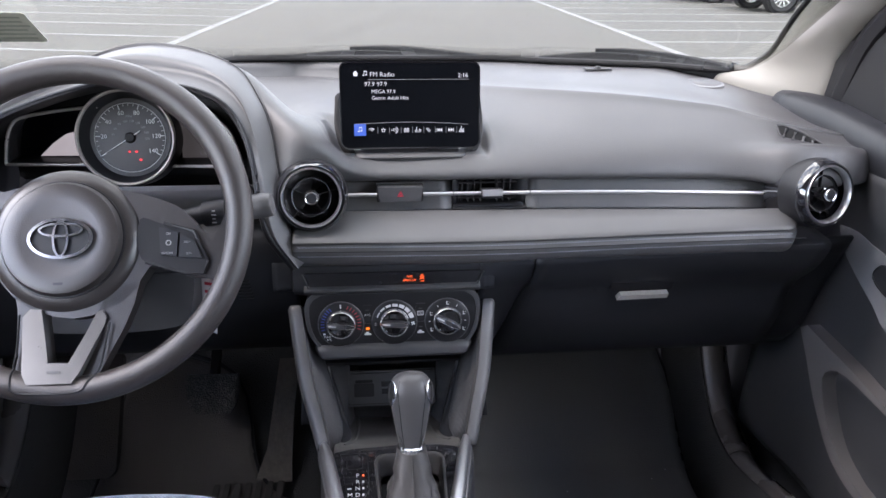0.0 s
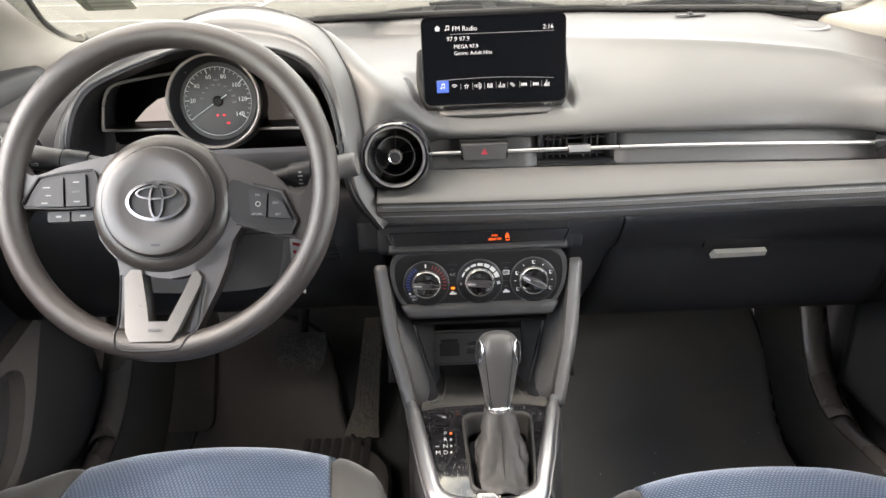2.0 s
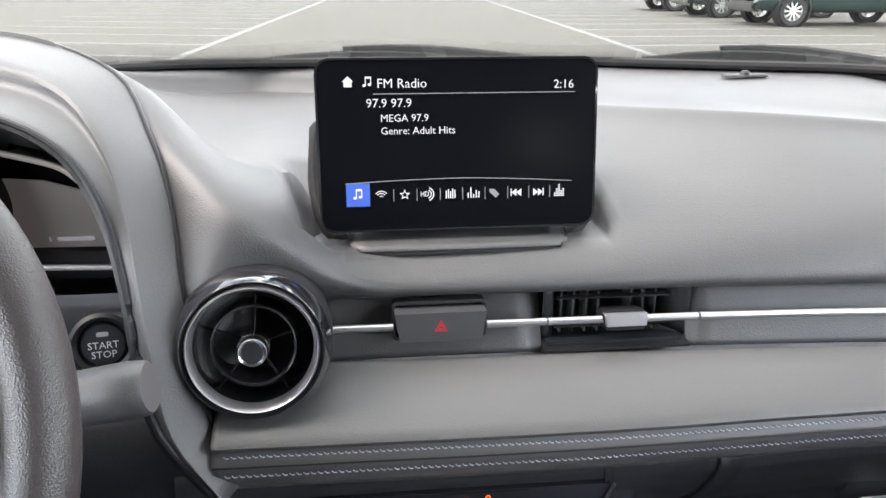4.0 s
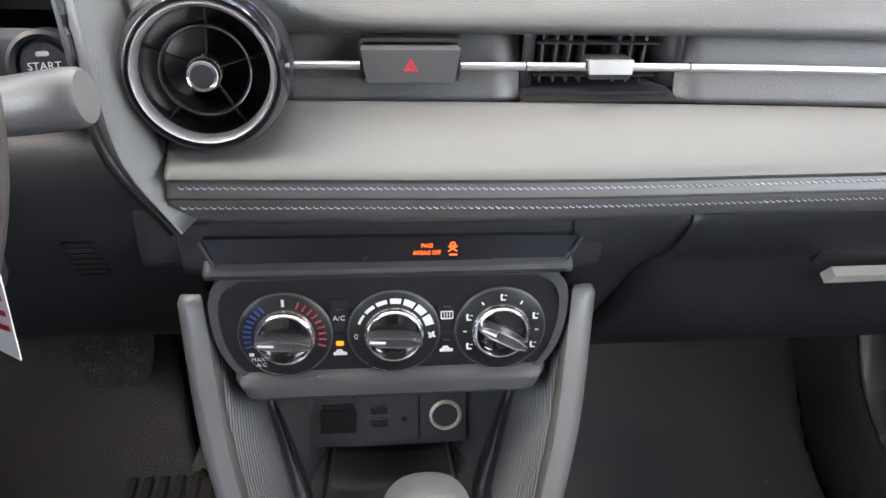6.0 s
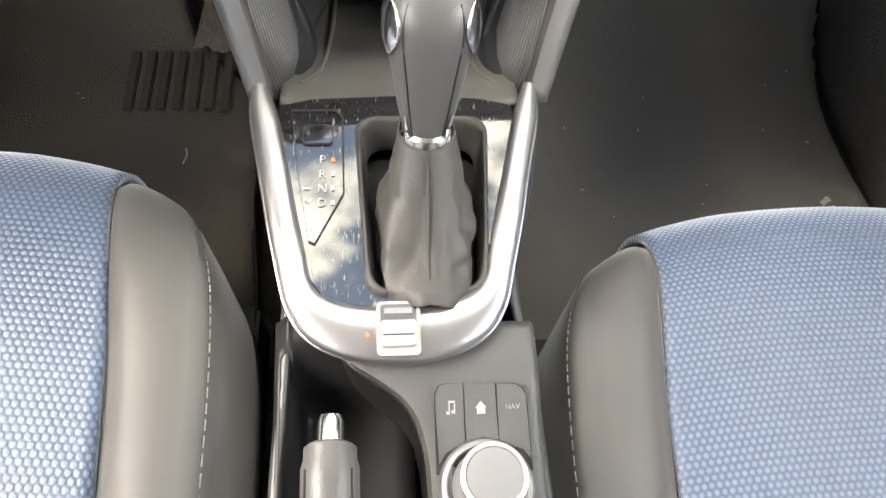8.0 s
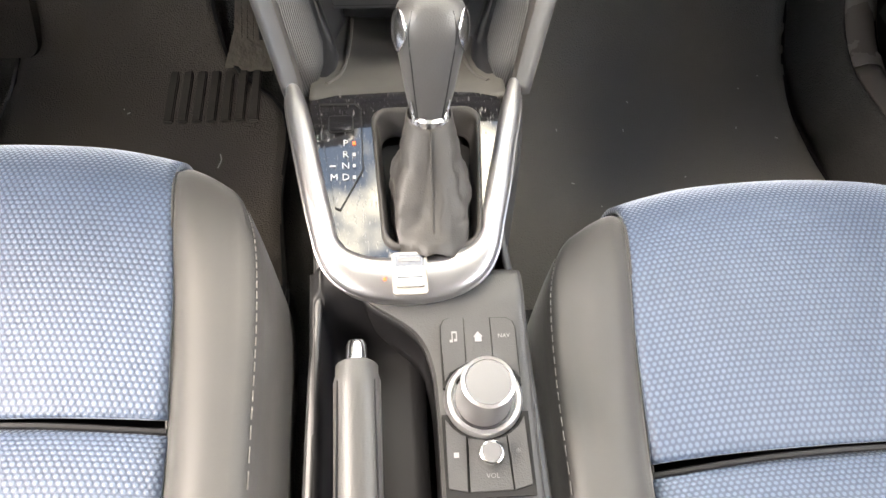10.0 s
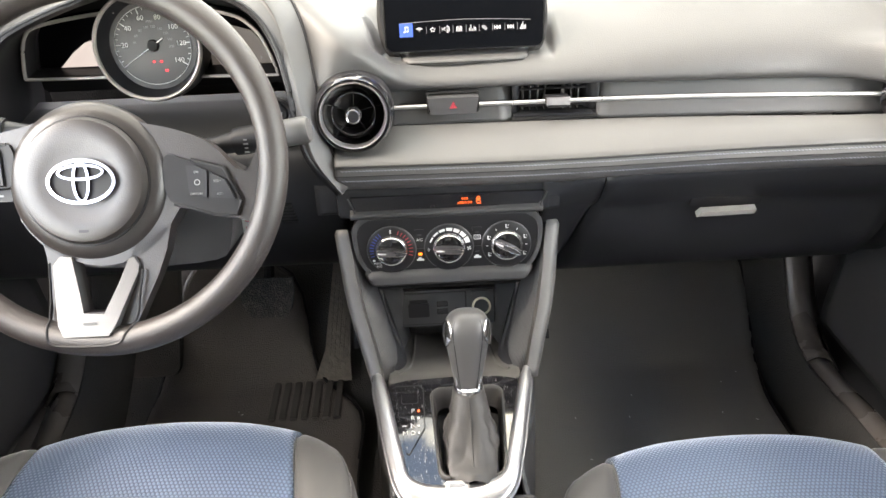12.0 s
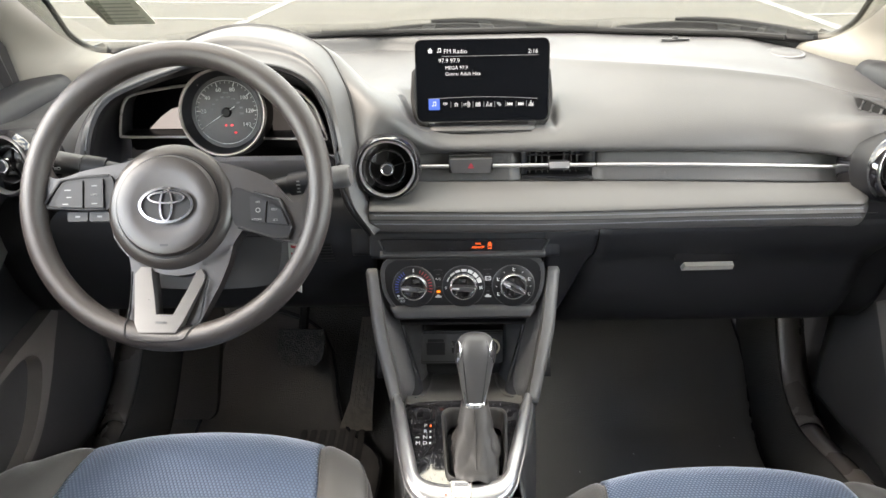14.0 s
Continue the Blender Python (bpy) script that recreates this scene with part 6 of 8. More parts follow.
for x, z, kind in ((-0.0352, 0.0105, "A/C"), (-0.0352, -0.0150, "car"), (0.0365, 0.0105, "rear"), (0.0365, -0.0150, "car")):
    part("switch_cap", prism(rounded(0.0122, 0.023, 0.002, cx=x, cy=z + 0.001), -0.001, 0.0012, 0.0005, pm), BLACK, hv, "small black switch cap")
    lit = x < 0 and z < 0
    part("switch_lamp", box((x, z + 0.0055, 0.0014), (0.0050, 0.0034 if lit else 0.0014, 0.0006), 0.0003, pm), AMBER if lit else CONS, hv, "lit amber lamp" if lit else "unlit lamp", smooth=False)
    if kind == "A/C":
        writing("word", "A/C", 0.0050, pm @ Matrix.Translation((x, z - 0.0012, 0.0013)), PRINT, hv)
    elif kind == "car":
        bm = prism([(x - 0.0045, z - 0.0035), (x + 0.0045, z - 0.0035), (x + 0.0045, z - 0.0015), (x + 0.0020, z - 0.0010), (x + 0.0010, z + 0.0008), (x - 0.0022, z + 0.0008), (x - 0.0032, z - 0.0012), (x - 0.0045, z - 0.0015)], 0.0012, 0.0015, 0, pm)
        part("car_symbol", bm, PRINT, hv, "small white recirculation symbol", smooth=False)
    else:
        bm = band(rounded(0.0085, 0.0060, 0.001, cx=x, cy=z - 0.001), rounded(0.0071, 0.0046, 0.0008, cx=x, cy=z - 0.001), 0.0012, 0.0015, 0, pm)
        for q in (-0.0018, 0, 0.0018):
            box((x + q, z - 0.001, 0.0014), (0.0005, 0.0036, 0.0003), 0, pm, bm)
        part("demist_symbol", bm, PRINT, hv, "small white demist symbol", smooth=False)

# ---------------------------------------------------------------- centre console
con = thing("centre_console", (0, 0.75, 0.26), "grey centre console with satin rails, silver trim and storage tray", "console")
for s in (-1, 1):
    grid = []
    #        outer foot, outer, crest, seam
    for ox, oy, oz, cw in ((0.1350, 0.948, 0.724, 0.0080), (0.1385, 0.9375, 0.739, 0.0115), (0.1375, 0.932, 0.741, 0.0125), (0.127, 0.888, 0.672, 0.0125), (0.1125, 0.853, 0.627, 0.0120), (0.1005, 0.824, 0.592, 0.0105)):
        grid.append([(s * (ox - 0.012), oy + 0.055, oz - 0.05), (s * (ox - 0.003), oy + 0.020, oz - 0.017), (s * (ox - 0.0002), oy + 0.0035, oz - 0.0005), (s * (ox - 0.0004), oy + 0.0010, oz + 0.0022), (s * (ox - 0.0011), oy - 0.0006, oz + 0.0036), (s * (ox - 0.0022), oy - 0.0014, oz + 0.0044), (s * (ox - cw * 0.5), oy - 0.0026, oz + 0.0051), (s * (ox - cw), oy - 0.0034, oz + 0.0054), (s * (ox - cw - 0.0006), oy + 0.003, oz + 0.0025)])
    part("side_rail", surf(grid, 5, 1), RAIL, con, "satin grey side rail", thick=0.004)
    part("rail_joint", tube(catmull([row[7] for row in grid[1:]], 4), 0.0008, 6), BLACK, con, "dark joint along the rail")
    grid, cheek = [], []
    for a, b in (((0.1265, 0.950, 0.728), (0.108, 0.955, 0.700)), ((0.1262, 0.933, 0.743), (0.095, 0.946, 0.668)), ((0.1212, 0.911, 0.710), (0.084, 0.932, 0.638)), ((0.1147, 0.888, 0.676), (0.073, 0.915, 0.603)), ((0.1082, 0.870, 0.653), (0.063, 0.893, 0.577)), ((0.1010, 0.852, 0.630), (0.064, 0.868, 0.578)), ((0.0902, 0.822, 0.598), (0.076, 0.830, 0.588))):
        a = (a[0], a[1] - 0.0022, a[2] + 0.0036)
        m1 = tuple(p * 0.28 + q * 0.72 for p, q in zip(a, b))
        grid.append([(s * a[0], a[1], a[2]), (s * (a[0] * 0.8 + m1[0] * 0.2), a[1] * 0.8 + m1[1] * 0.2 + 0.001, a[2] * 0.8 + m1[2] * 0.2), (s * m1[0], m1[1] + 0.003, m1[2]), (s * m1[0], m1[1] + 0.012, m1[2] - 0.006)])
        cheek.append([(s * (m1[0] + 0.001), m1[1] + 0.006, m1[2] - 0.001), (s * (m1[0] * 0.5 + b[0] * 0.5 + 0.002), (m1[1] + b[1]) / 2 + 0.012, (m1[2] + b[2]) / 2), (s * b[0], b[1] + 0.004, b[2]), (s * b[0] * 0.97, b[1] + 0.02, b[2] - 0.03)])
    part("ribbed_wall", surf(grid, 1, 3), RIB, con, "finely ribbed inner band", thick=0.003)
    part("inner_wall", surf(cheek, 2, 3), HARD, con, "dark smooth inner wall", thick=0.003)
    wall = []
    for y, x, z in ((1.30, 0.104, 0.62), (1.00, 0.104, 0.62), (0.92, 0.102, 0.605), (0.88, 0.101, 0.592), (0.84, 0.100, 0.585), (0.80, 0.0955, 0.585), (0.76, 0.088, 0.580), (0.72, 0.081 if s < 0 else 0.074, 0.576), (0.68, 0.079 if s < 0 else 0.074, 0.568), (0.64, 0.081, 0.560), (0.60, 0.083, 0.553), (0.50, 0.086, 0.545), (0.18, 0.088, 0.54)):
        wall.append([(s * (x - 0.006), y, z + 0.001), (s * x, y, z - 0.004), (s * (x + 0.003), y, z - 0.03), (s * (x + 0.008), y, 0.42), (s * (x + 0.012), y, 0.24)])
    part("side_wall", surf(wall, 3, 3), CONS, con, "dark console side", thick=0.004)
    part("front_cheek", surf([[(s * x, y, z) for y, z in ((0.985, 0.745), (0.965, 0.68), (0.94, 0.62), (0.91, 0.58))] for x in (0.132, 0.120, 0.106)], 3, 3), BLACK, con, thick=0.004)
# tray and pocket
tray = [[(x, y, z + 0.006 * (abs(x) / 0.07) ** 3) for x in (-0.082, -0.068, -0.04, 0.0, 0.04, 0.068, 0.082)] for y, z in ((0.818, 0.592), (0.838, 0.588), (0.86, 0.578), (0.90, 0.562), (0.95, 0.542), (0.995, 0.528))]
part("tray_floor", surf(tray, 3, 3), TRAY, con, "worn dark tray floor", thick=0.004)
lipc = catmull([(-0.070, 0.842, 0.592), (-0.058, 0.87, 0.577), (-0.053, 0.93, 0.553), (-0.052, 0.985, 0.534)], 5)
for s in (-1, 1):
    part("tray_rib", tube([(s * q[0], q[1], q[2]) for q in lipc], 0.0022, 8), TRAY, con)
part("pocket_back", surf([[(x, y, z) for y, z in ((0.972, 0.578), (0.99, 0.566), (1.000, 0.545), (0.992, 0.522))] for x in (-0.066, -0.03, 0.03, 0.066)], 2, 3), CONS, con, thick=0.004)
part("pocket_roof", box((0, 0.985, 0.660), (0.19, 0.10, 0.004), 0.001), BLACK, con)
for s in (-1, 1):
    part("pocket_cheek", surf([[(s * 0.066, 0.972, 0.650), (s * 0.063, 0.968, 0.575), (s * 0.060, 0.995, 0.522)], [(s * 0.085, 0.960, 0.66), (s * 0.075, 0.945, 0.59), (s * 0.066, 0.950, 0.535)], [(s * 0.098, 0.945, 0.672), (s * 0.085, 0.930, 0.61), (s * 0.068, 0.92, 0.545)]], 3, 2), CONS, con, thick=0.003)

us = thing("socket_panel", (0, 0.965, 0.62), "dark panel with two ports and a round power socket", "socket panel")
um = facing((-0.003, 0.962, 0.601), 20)
part("plate", prism(rounded(0.132, 0.052, 0.004), -0.008, 0.0, 0.0015, um), CONS, us)
part("left_module", prism(rounded(0.088, 0.044, 0.002, cx=-0.019), 0.0, 0.0022, 0.0006, um), CONS, us)
for w_, h_, cx_, cy_ in ((0.0905, 0.0465, -0.019, 0.0), (0.0400, 0.0480, 0.046, 0.001)):
    part("module_gap", prism(rounded(w_, h_, 0.003, cx=cx_, cy=cy_), 0.0, 0.0005, 0, um), VOID, us, "dark gap round a module", smooth=False)
part("right_module", prism(rounded(0.038, 0.046, 0.002, cx=0.046, cy=0.001), 0.0, 0.0024, 0.0006, um), CONS, us)
part("flap", prism(rounded(0.029, 0.020, 0.002, cx=-0.040, cy=-0.001), 0.0022, 0.0050, 0.0008, um), BLACK, us, "small black port flap")
part("flap_notch", box((-0.040, 0.0105, 0.0024), (0.025, 0.006, 0.002), 0.0006, um), VOID, us)
for y in (0.0065, -0.0045):
    part("port_frame", band(rounded(0.0150, 0.0078, 0.0008, cx=-0.007, cy=y), rounded(0.0136, 0.0062, 0.0006, cx=-0.007, cy=y), 0.0022, 0.0030, 0, um), DARKMETAL, us, "thin metal frame of a port", smooth=False)
    part("port_slot", box((-0.007, y, 0.0022), (0.0135, 0.006, 0.0006), 0, um), VOID, us)
part("pin_jack", lathe([(0, 0.0028), (0.0022, 0.0028), (0.0024, 0.0018), (0, 0.0018)], 16, um @ Matrix.Translation((0.0135, -0.002, 0))), VOID, us)
km = um @ Matrix.Translation((0.0475, 0.0005, 0))
part("power_socket", lathe([(0.0102, 0.0035), (0.0114, 0.0056), (0.0133, 0.0042), (0.0133, 0.0015), (0.0102, 0.0015)], 40, km, closed=True), SOCKET, us, "satin metal socket ring")
part("socket_well", lathe([(0, -0.012), (0.0100, -0.012), (0.0104, 0.0036), (0.0100, 0.0036), (0.0095, -0.010), (0, -0.0105)], 32, km), BRASS, us, "brownish socket lining")
part("socket_cap", prism(rounded(0.024, 0.006, 0.0015, cx=0.046, cy=0.0205), 0.0018, 0.006, 0.001, um), CONS, us)

# silver U-shaped trim and gloss plate


def trim_z(y):
    return 0.5965 + (y - 0.73) * 0.105


outer = [(-0.0985, 0.826), (-0.0975, 0.805), (-0.0905, 0.765), (-0.0840, 0.729), (-0.0775, 0.697), (-0.0710, 0.672), (-0.0590, 0.653), (-0.0380, 0.641), (-0.006, 0.636), (0.0260, 0.641), (0.0470, 0.653), (0.0590, 0.672), (0.0655, 0.697), (0.0735, 0.729), (0.0815, 0.768), (0.0895, 0.803), (0.0915, 0.826)]
inner = [(-0.0880, 0.829), (-0.0800, 0.806), (-0.0725, 0.768), (-0.0665, 0.735), (-0.0605, 0.706), (-0.0575, 0.690), (-0.0500, 0.679), (-0.0330, 0.672), (-0.006, 0.670), (0.0210, 0.672), (0.0390, 0.679), (0.0475, 0.690), (0.0505, 0.706), (0.0570, 0.735), (0.0650, 0.768), (0.0740, 0.806), (0.0820, 0.829)]
outer, inner = [(-0.004 + (a + 0.004) * 1.035, b) for a, b in outer], [(-0.004 + (a + 0.004) * 1.035, b) for a, b in inner]
oc, ic = catmull(outer, 4), catmull(inner, 4)
grid = []
for (ox, oy), (ix, iy) in zip(oc, ic):
    mx_, my_ = (ox + ix) / 2, (oy + iy) / 2
    zo, zi, zm = trim_z(oy), trim_z(iy), trim_z(my_)
    grid.append([(ox * 0.97, oy + 0.004, zo - 0.022), (ox, oy, zo - 0.007), (ox * 0.92 + ix * 0.08, oy * 0.92 + iy * 0.08, zo + 0.0005), (mx_, my_, zm + 0.0035), (ix * 0.88 + ox * 0.12, iy * 0.88 + oy * 0.12, zi + 0.002), (ix, iy, zi - 0.003), (ix, iy, zi - 0.012)])
part("silver_trim", surf(grid, 1, 4), TRIMSILVER, con, "bright satin silver U-shaped trim")
edge = [(q[0] * 1.005, q[1] + 0.001, trim_z(q[1]) - 0.008) for q in oc]
part("trim_edge", tube(edge, 0.0014, 8), TRIMSILVER, con, "thin silver lower edge line")
plate = [(a, b) for a, b in [(-0.083, 0.815), (-0.060, 0.8205), (0.0, 0.823), (0.055, 0.8205), (0.077, 0.815)]] + [(a, b) for a, b in inner[::-1][1:-1]]

HCX, HCY = 0.013, 0.741
hole = [(HCX + (a - HCX) * (1 + (b - HCY) * 1.4), b) for a, b in rounded(0.084, 0.128, 0.013, 5, HCX, HCY)]
turns = [2 * math.pi * i / 160 for i in range(160)]
pbm = band([(HCX + ray_to(plate, HCX, HCY, a) * math.cos(a), HCY + ray_to(plate, HCX, HCY, a) * math.sin(a)) for a in turns], [(HCX + ray_to(hole, HCX, HCY, a) * math.cos(a), HCY + ray_to(hole, HCX, HCY, a) * math.sin(a)) for a in turns], -0.006, 0.0)
for v in pbm.verts:
    v.co.z += trim_z(v.co.y) - 0.0045
part("gloss_plate", pbm, PLATE, con, "scratched gloss black plate", smooth=False)
gate = thing("shift_indicator", (-0.062, 0.76, 0.595), "gloss indicator window with white gear letters", "indicator")
go = [(-0.0745, 0.812), (-0.044, 0.812), (-0.0395, 0.807), (-0.0385, 0.748), (-0.057, 0.712), (-0.0610, 0.714), (-0.0685, 0.76)]
tl = math.degrees(math.atan(0.105))
gmx = Matrix.Translation((0, 0, trim_z(0.76) - 0.0042)) @ Matrix.Translation((0, 0.76, 0)) @ Matrix.Rotation(radians(tl), 4, "X") @ Matrix.Translation((0, -0.76, 0))
part("groove", band([(a, b) for a, b in go], [(-0.062 + (a + 0.062) * 0.955, 0.765 + (b - 0.765) * 0.97) for a, b in go], 0.0, 0.0008, 0.0002, gmx), BLACK, gate)
for t_, y in (("P", 0.7730), ("R", 0.7625), ("N", 0.7520), ("D", 0.7415)):
    writing("letter", t_, 0.0086, gmx @ Matrix.Translation((-0.0528, y, 0.0006)), PRINT, gate)
    part("position_lamp", box((-0.0460, y, 0.0006), (0.0024, 0.0030, 0.0004), 0, gmx), ORANGE if t_ == "P" else PRINT, gate, smooth=False)
writing("letter", "M", 0.0086, gmx @ Matrix.Translation((-0.0620, 0.7415, 0.0006)), PRINT, gate)
part("dash_mark", box((-0.0630, 0.7520, 0.0006), (0.005, 0.0012, 0.0004), 0, gmx), PRINT, gate, smooth=False)
part("release_cap", prism(rounded(0.0185, 0.0140, 0.002, cx=-0.0565, cy=0.7920), 0.0, 0.0016, 0.0006, gmx), GLOSS, gate, "small gloss release cap")
part("release_recess", band(rounded(0.0205, 0.0160, 0.003, cx=-0.0565, cy=0.7920), rounded(0.0190, 0.0145, 0.0022, cx=-0.0565, cy=0.7920), 0.0, 0.0008, 0.0003, gmx), BLACK, gate)
# drive-mode switch in the trim
sw = thing("mode_switch", (-0.003, 0.648, 0.595), "small satin rocker switch set into the silver trim", "rocker switch")
wm = flat((-0.006, 0.6545, trim_z(0.6545) + 0.0035), 7)
part("frame", prism(rounded(0.026, 0.033, 0.003), -0.004, 0.0006, 0.0006, wm), BEZEL, sw)
part("well", prism(rounded(0.0215, 0.0255, 0.002, cy=0.002), 0.0006, 0.0009, 0.0001, wm), DARKMETAL, sw, smooth=False)
part("rocker", prism(rounded(0.021, 0.0155, 0.002, cy=-0.004), 0.0008, 0.0048, 0.0015, wm), SATIN, sw)
part("ridge", box((0, -0.005, 0.0050), (0.019, 0.0009, 0.0008), 0.0003, wm), DARKMETAL, sw)
part("printed_bar", box((0, 0.0105, 0.0013), (0.0165, 0.0034, 0.0003), 0, wm), DIM, sw, "small grey printed bar", smooth=False)
part("side_lamp", box((-0.0185, -0.004, 0.0004), (0.0022, 0.0022, 0.0006), 0, wm), ORANGE, sw, "tiny amber lamp", smooth=False)

# gear selector
LX = 0.013
gs_ = thing("gear_selector", (LX, 0.745, 0.592), "automatic gear lever with grey grip, chrome inserts and leatherette gaiter", "gear lever")
lining = []
for k, dz in ((1.0, -0.006), (1.0, 0.0005), (0.975, 0.0040), (0.93, 0.0050), (0.885, 0.0015), (0.85, -0.010), (0.83, -0.026)):
    lining.append([(HCX + (a - HCX) * k, HCY + (b - HCY) * (1 - (1 - k) * 0.75), trim_z(b) - 0.0045 + dz) for a, b in hole])
part("gaiter_lining", surf(lining, 3, 1, close_v=True), BOOT, gs_, "rolled leatherette edge of the gaiter", thick=0.0012)
part("gaiter_well", prism([(HCX + (a - HCX) * 0.86, HCY + (b - HCY) * 0.86) for a, b in hole], 0.560, 0.564, 0.0), VOID, gs_, "dark gap inside the gaiter", smooth=False)
rows = []
NB = 96
for lvl, (cy, cz, w, h, fold, sq0, lift) in enumerate(((0.717, 0.566, 0.0300, 0.0520, 0.02, 0.42, 0.033), (0.720, 0.580, 0.0296, 0.0480, 0.05, 0.42, 0.022), (0.725, 0.593, 0.0300, 0.0400, 0.10, 0.36, 0.009), (0.732, 0.607, 0.0276, 0.0320, 0.11, 0.28, 0.003), (0.742, 0.621, 0.0228, 0.0245, 0.06, 0.2, 0.0), (0.752, 0.634, 0.0198, 0.0195, 0.03, 0.1, 0.0), (0.761, 0.646, 0.0172, 0.0168, 0.0, 0.0, 0.0))):
    ring = []
    for i in range(NB):
        a = 2 * math.pi * i / NB
        sq = 1.0 / max(abs(math.cos(a)), abs(math.sin(a))) ** sq0
        f = 1 + fold * (0.45 * (abs(math.sin(2.5 * a + lvl * 0.35 + 0.4)) * 2 - 1) + 0.32 * math.sin(6 * a - lvl * 1.0) + 0.15 * math.sin(11 * a + lvl * 1.4))
        rear = max(0.0, -math.sin(a))
        ring.append((LX + w * sq * f * math.cos(a), cy + h * sq * f * math.sin(a), cz + lift * rear ** 2))
    rows.append(ring)
bm = surf(rows, 6, 1, close_v=True)
for v in bm.verts:
    # soft slanting creases in the leatherette, dying out under the collar
    k = min(1.0, max(0.0, (0.640 - v.co.z) / 0.02))
    d = Vector((v.co.x - LX, (v.co.y - 0.73) * 0.6, 0)).normalized()
    v.co += d * k * (0.0036 * noise.noise((v.co.x * 60 + v.co.z * 45, v.co.y * 30, v.co.z * 75)) + 0.0016 * noise.noise((v.co.x * 150, v.co.y * 90, v.co.z * 190)))
part("gaiter", bm, BOOT, gs_, "creased grey leatherette gaiter", thick=0.0012)
part("gaiter_seam", tube(catmull([(LX, 0.6765, 0.5990), (LX, 0.6870, 0.6035), (LX, 0.7000, 0.6110), (LX, 0.7165, 0.6225), (LX, 0.7320, 0.6350), (LX, 0.7440, 0.646)], 5), 0.0009, 6), BOOT, gs_)
KA, KB = Vector((LX, 0.762, 0.642)), Vector((LX + 0.002, 0.800, 0.728))
kd = (KB - KA).normalized()
km = Matrix.Translation(KA) @ kd.to_track_quat("Z", "Y").to_matrix().to_4x4()
# local z runs up the lever; find which local axis is the car's x
ksec = ((-0.004, 0.0135, 0.0125), (0.006, 0.0150, 0.0140), (0.022, 0.0185, 0.0175), (0.045, 0.0225, 0.0215), (0.062, 0.0256, 0.0245), (0.074, 0.0256, 0.0245), (0.084, 0.0222, 0.0215), (0.0905, 0.0150, 0.015), (0.0930, 0.0050, 0.005))
xax = Vector((1, 0, 0))
yax = kd.cross(xax).normalized()


def kpt(z, u, v):
    return KA + kd * z + xax * u + yax * v


rows = [[kpt(z, a * math.copysign(abs(math.cos(t)) ** 0.8, math.cos(t)), b * math.copysign(abs(math.sin(t)) ** 0.8, math.sin(t))) for t in [2 * math.pi * i / 32 for i in range(32)]] for z, a, b in ksec]
bm = surf(rows, 3, 1, close_v=True)
bm.verts.ensure_lookup_table()
bm.faces.new([bm.verts[i] for i in range(len(bm.verts) - 32, len(bm.verts))])
grip = part("grip", bm, GRIP, gs_, "smooth dark grey grip")
for s in (-1, 1):
    seam = catmull([kpt(z, s * a * 0.62, -b * 0.86) for z, a, b in ksec[0:7]], 3)
    part("grip_seam", tube(seam, 0.0006, 5), BLACK, grip)
    ins = []
    for z, h in ((0.054, 0.001), (0.061, 0.0060), (0.069, 0.0080), (0.077, 0.0070), (0.0835, 0.001)):
        a = lerp([q[0] for q in ksec], [q[1] for q in ksec], z)
        b = lerp([q[0] for q in ksec], [q[2] for q in ksec], z)
        ins.append([kpt(z, s * (a * abs(math.cos(t)) ** 0.8 + 0.0009), -b * math.copysign(abs(math.sin(t)) ** 0.8, math.sin(t))) for t in [0.42 + (q - 1.5) * h / 0.022 for q in range(4)]])
    part("chrome_insert", surf(ins, 4, 3), CHROME, grip, "leaf-shaped chrome insert", thick=0.0012)
part("collar", lathe([(0.0175, -0.006), (0.0172, 0.001), (0.0150, 0.003), (0.014, -0.006)], 36, km, closed=True), CHROME, gs_, "bright chrome collar")
for s in (-1, 1):
    part("collar_wing", tube(catmull([kpt(z, s * a * 0.80, -b * 0.80) for z, a, b in ((-0.002, 0.0150, 0.0138), (0.008, 0.0158, 0.0148), (0.018, 0.0177, 0.0168))], 4), [0.0016, 0.0016, 0.0015, 0.0014, 0.0013, 0.0011, 0.0009, 0.0007, 0.0004], 8), CHROME, gs_, "chrome wing along the grip's edge")

# console rear part with handbrake well and rotary controller
body, wellside = [], []
for y, z, wx in ((0.665, 0.572, -0.046), (0.645, 0.572, -0.038), (0.632, 0.570, -0.020), (0.618, 0.567, -0.003), (0.598, 0.562, 0.0065), (0.56, 0.558, 0.010), (0.45, 0.550, 0.010), (0.30, 0.548, 0.010), (0.18, 0.545, 0.010)):
    body.append([(0.082, y, z - 0.012), (0.079, y, z - 0.003), (0.073, y, z), (0.045, y, z + 0.001), (wx + 0.005, y, z), (wx + 0.001, y, z - 0.002), (wx - 0.0005, y, z - 0.006), (wx + 0.001, y, z - 0.010)])
    wellside.append([(wx + 0.001, y, z - 0.006), (wx + 0.001, y, z - 0.03), (wx + 0.001, y, z - 0.075)])
part("controller_deck", surf(body, 4, 3), DASH, con, "grey deck beside the handbrake", thick=0.003)
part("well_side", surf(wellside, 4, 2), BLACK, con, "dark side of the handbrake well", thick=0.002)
well = []
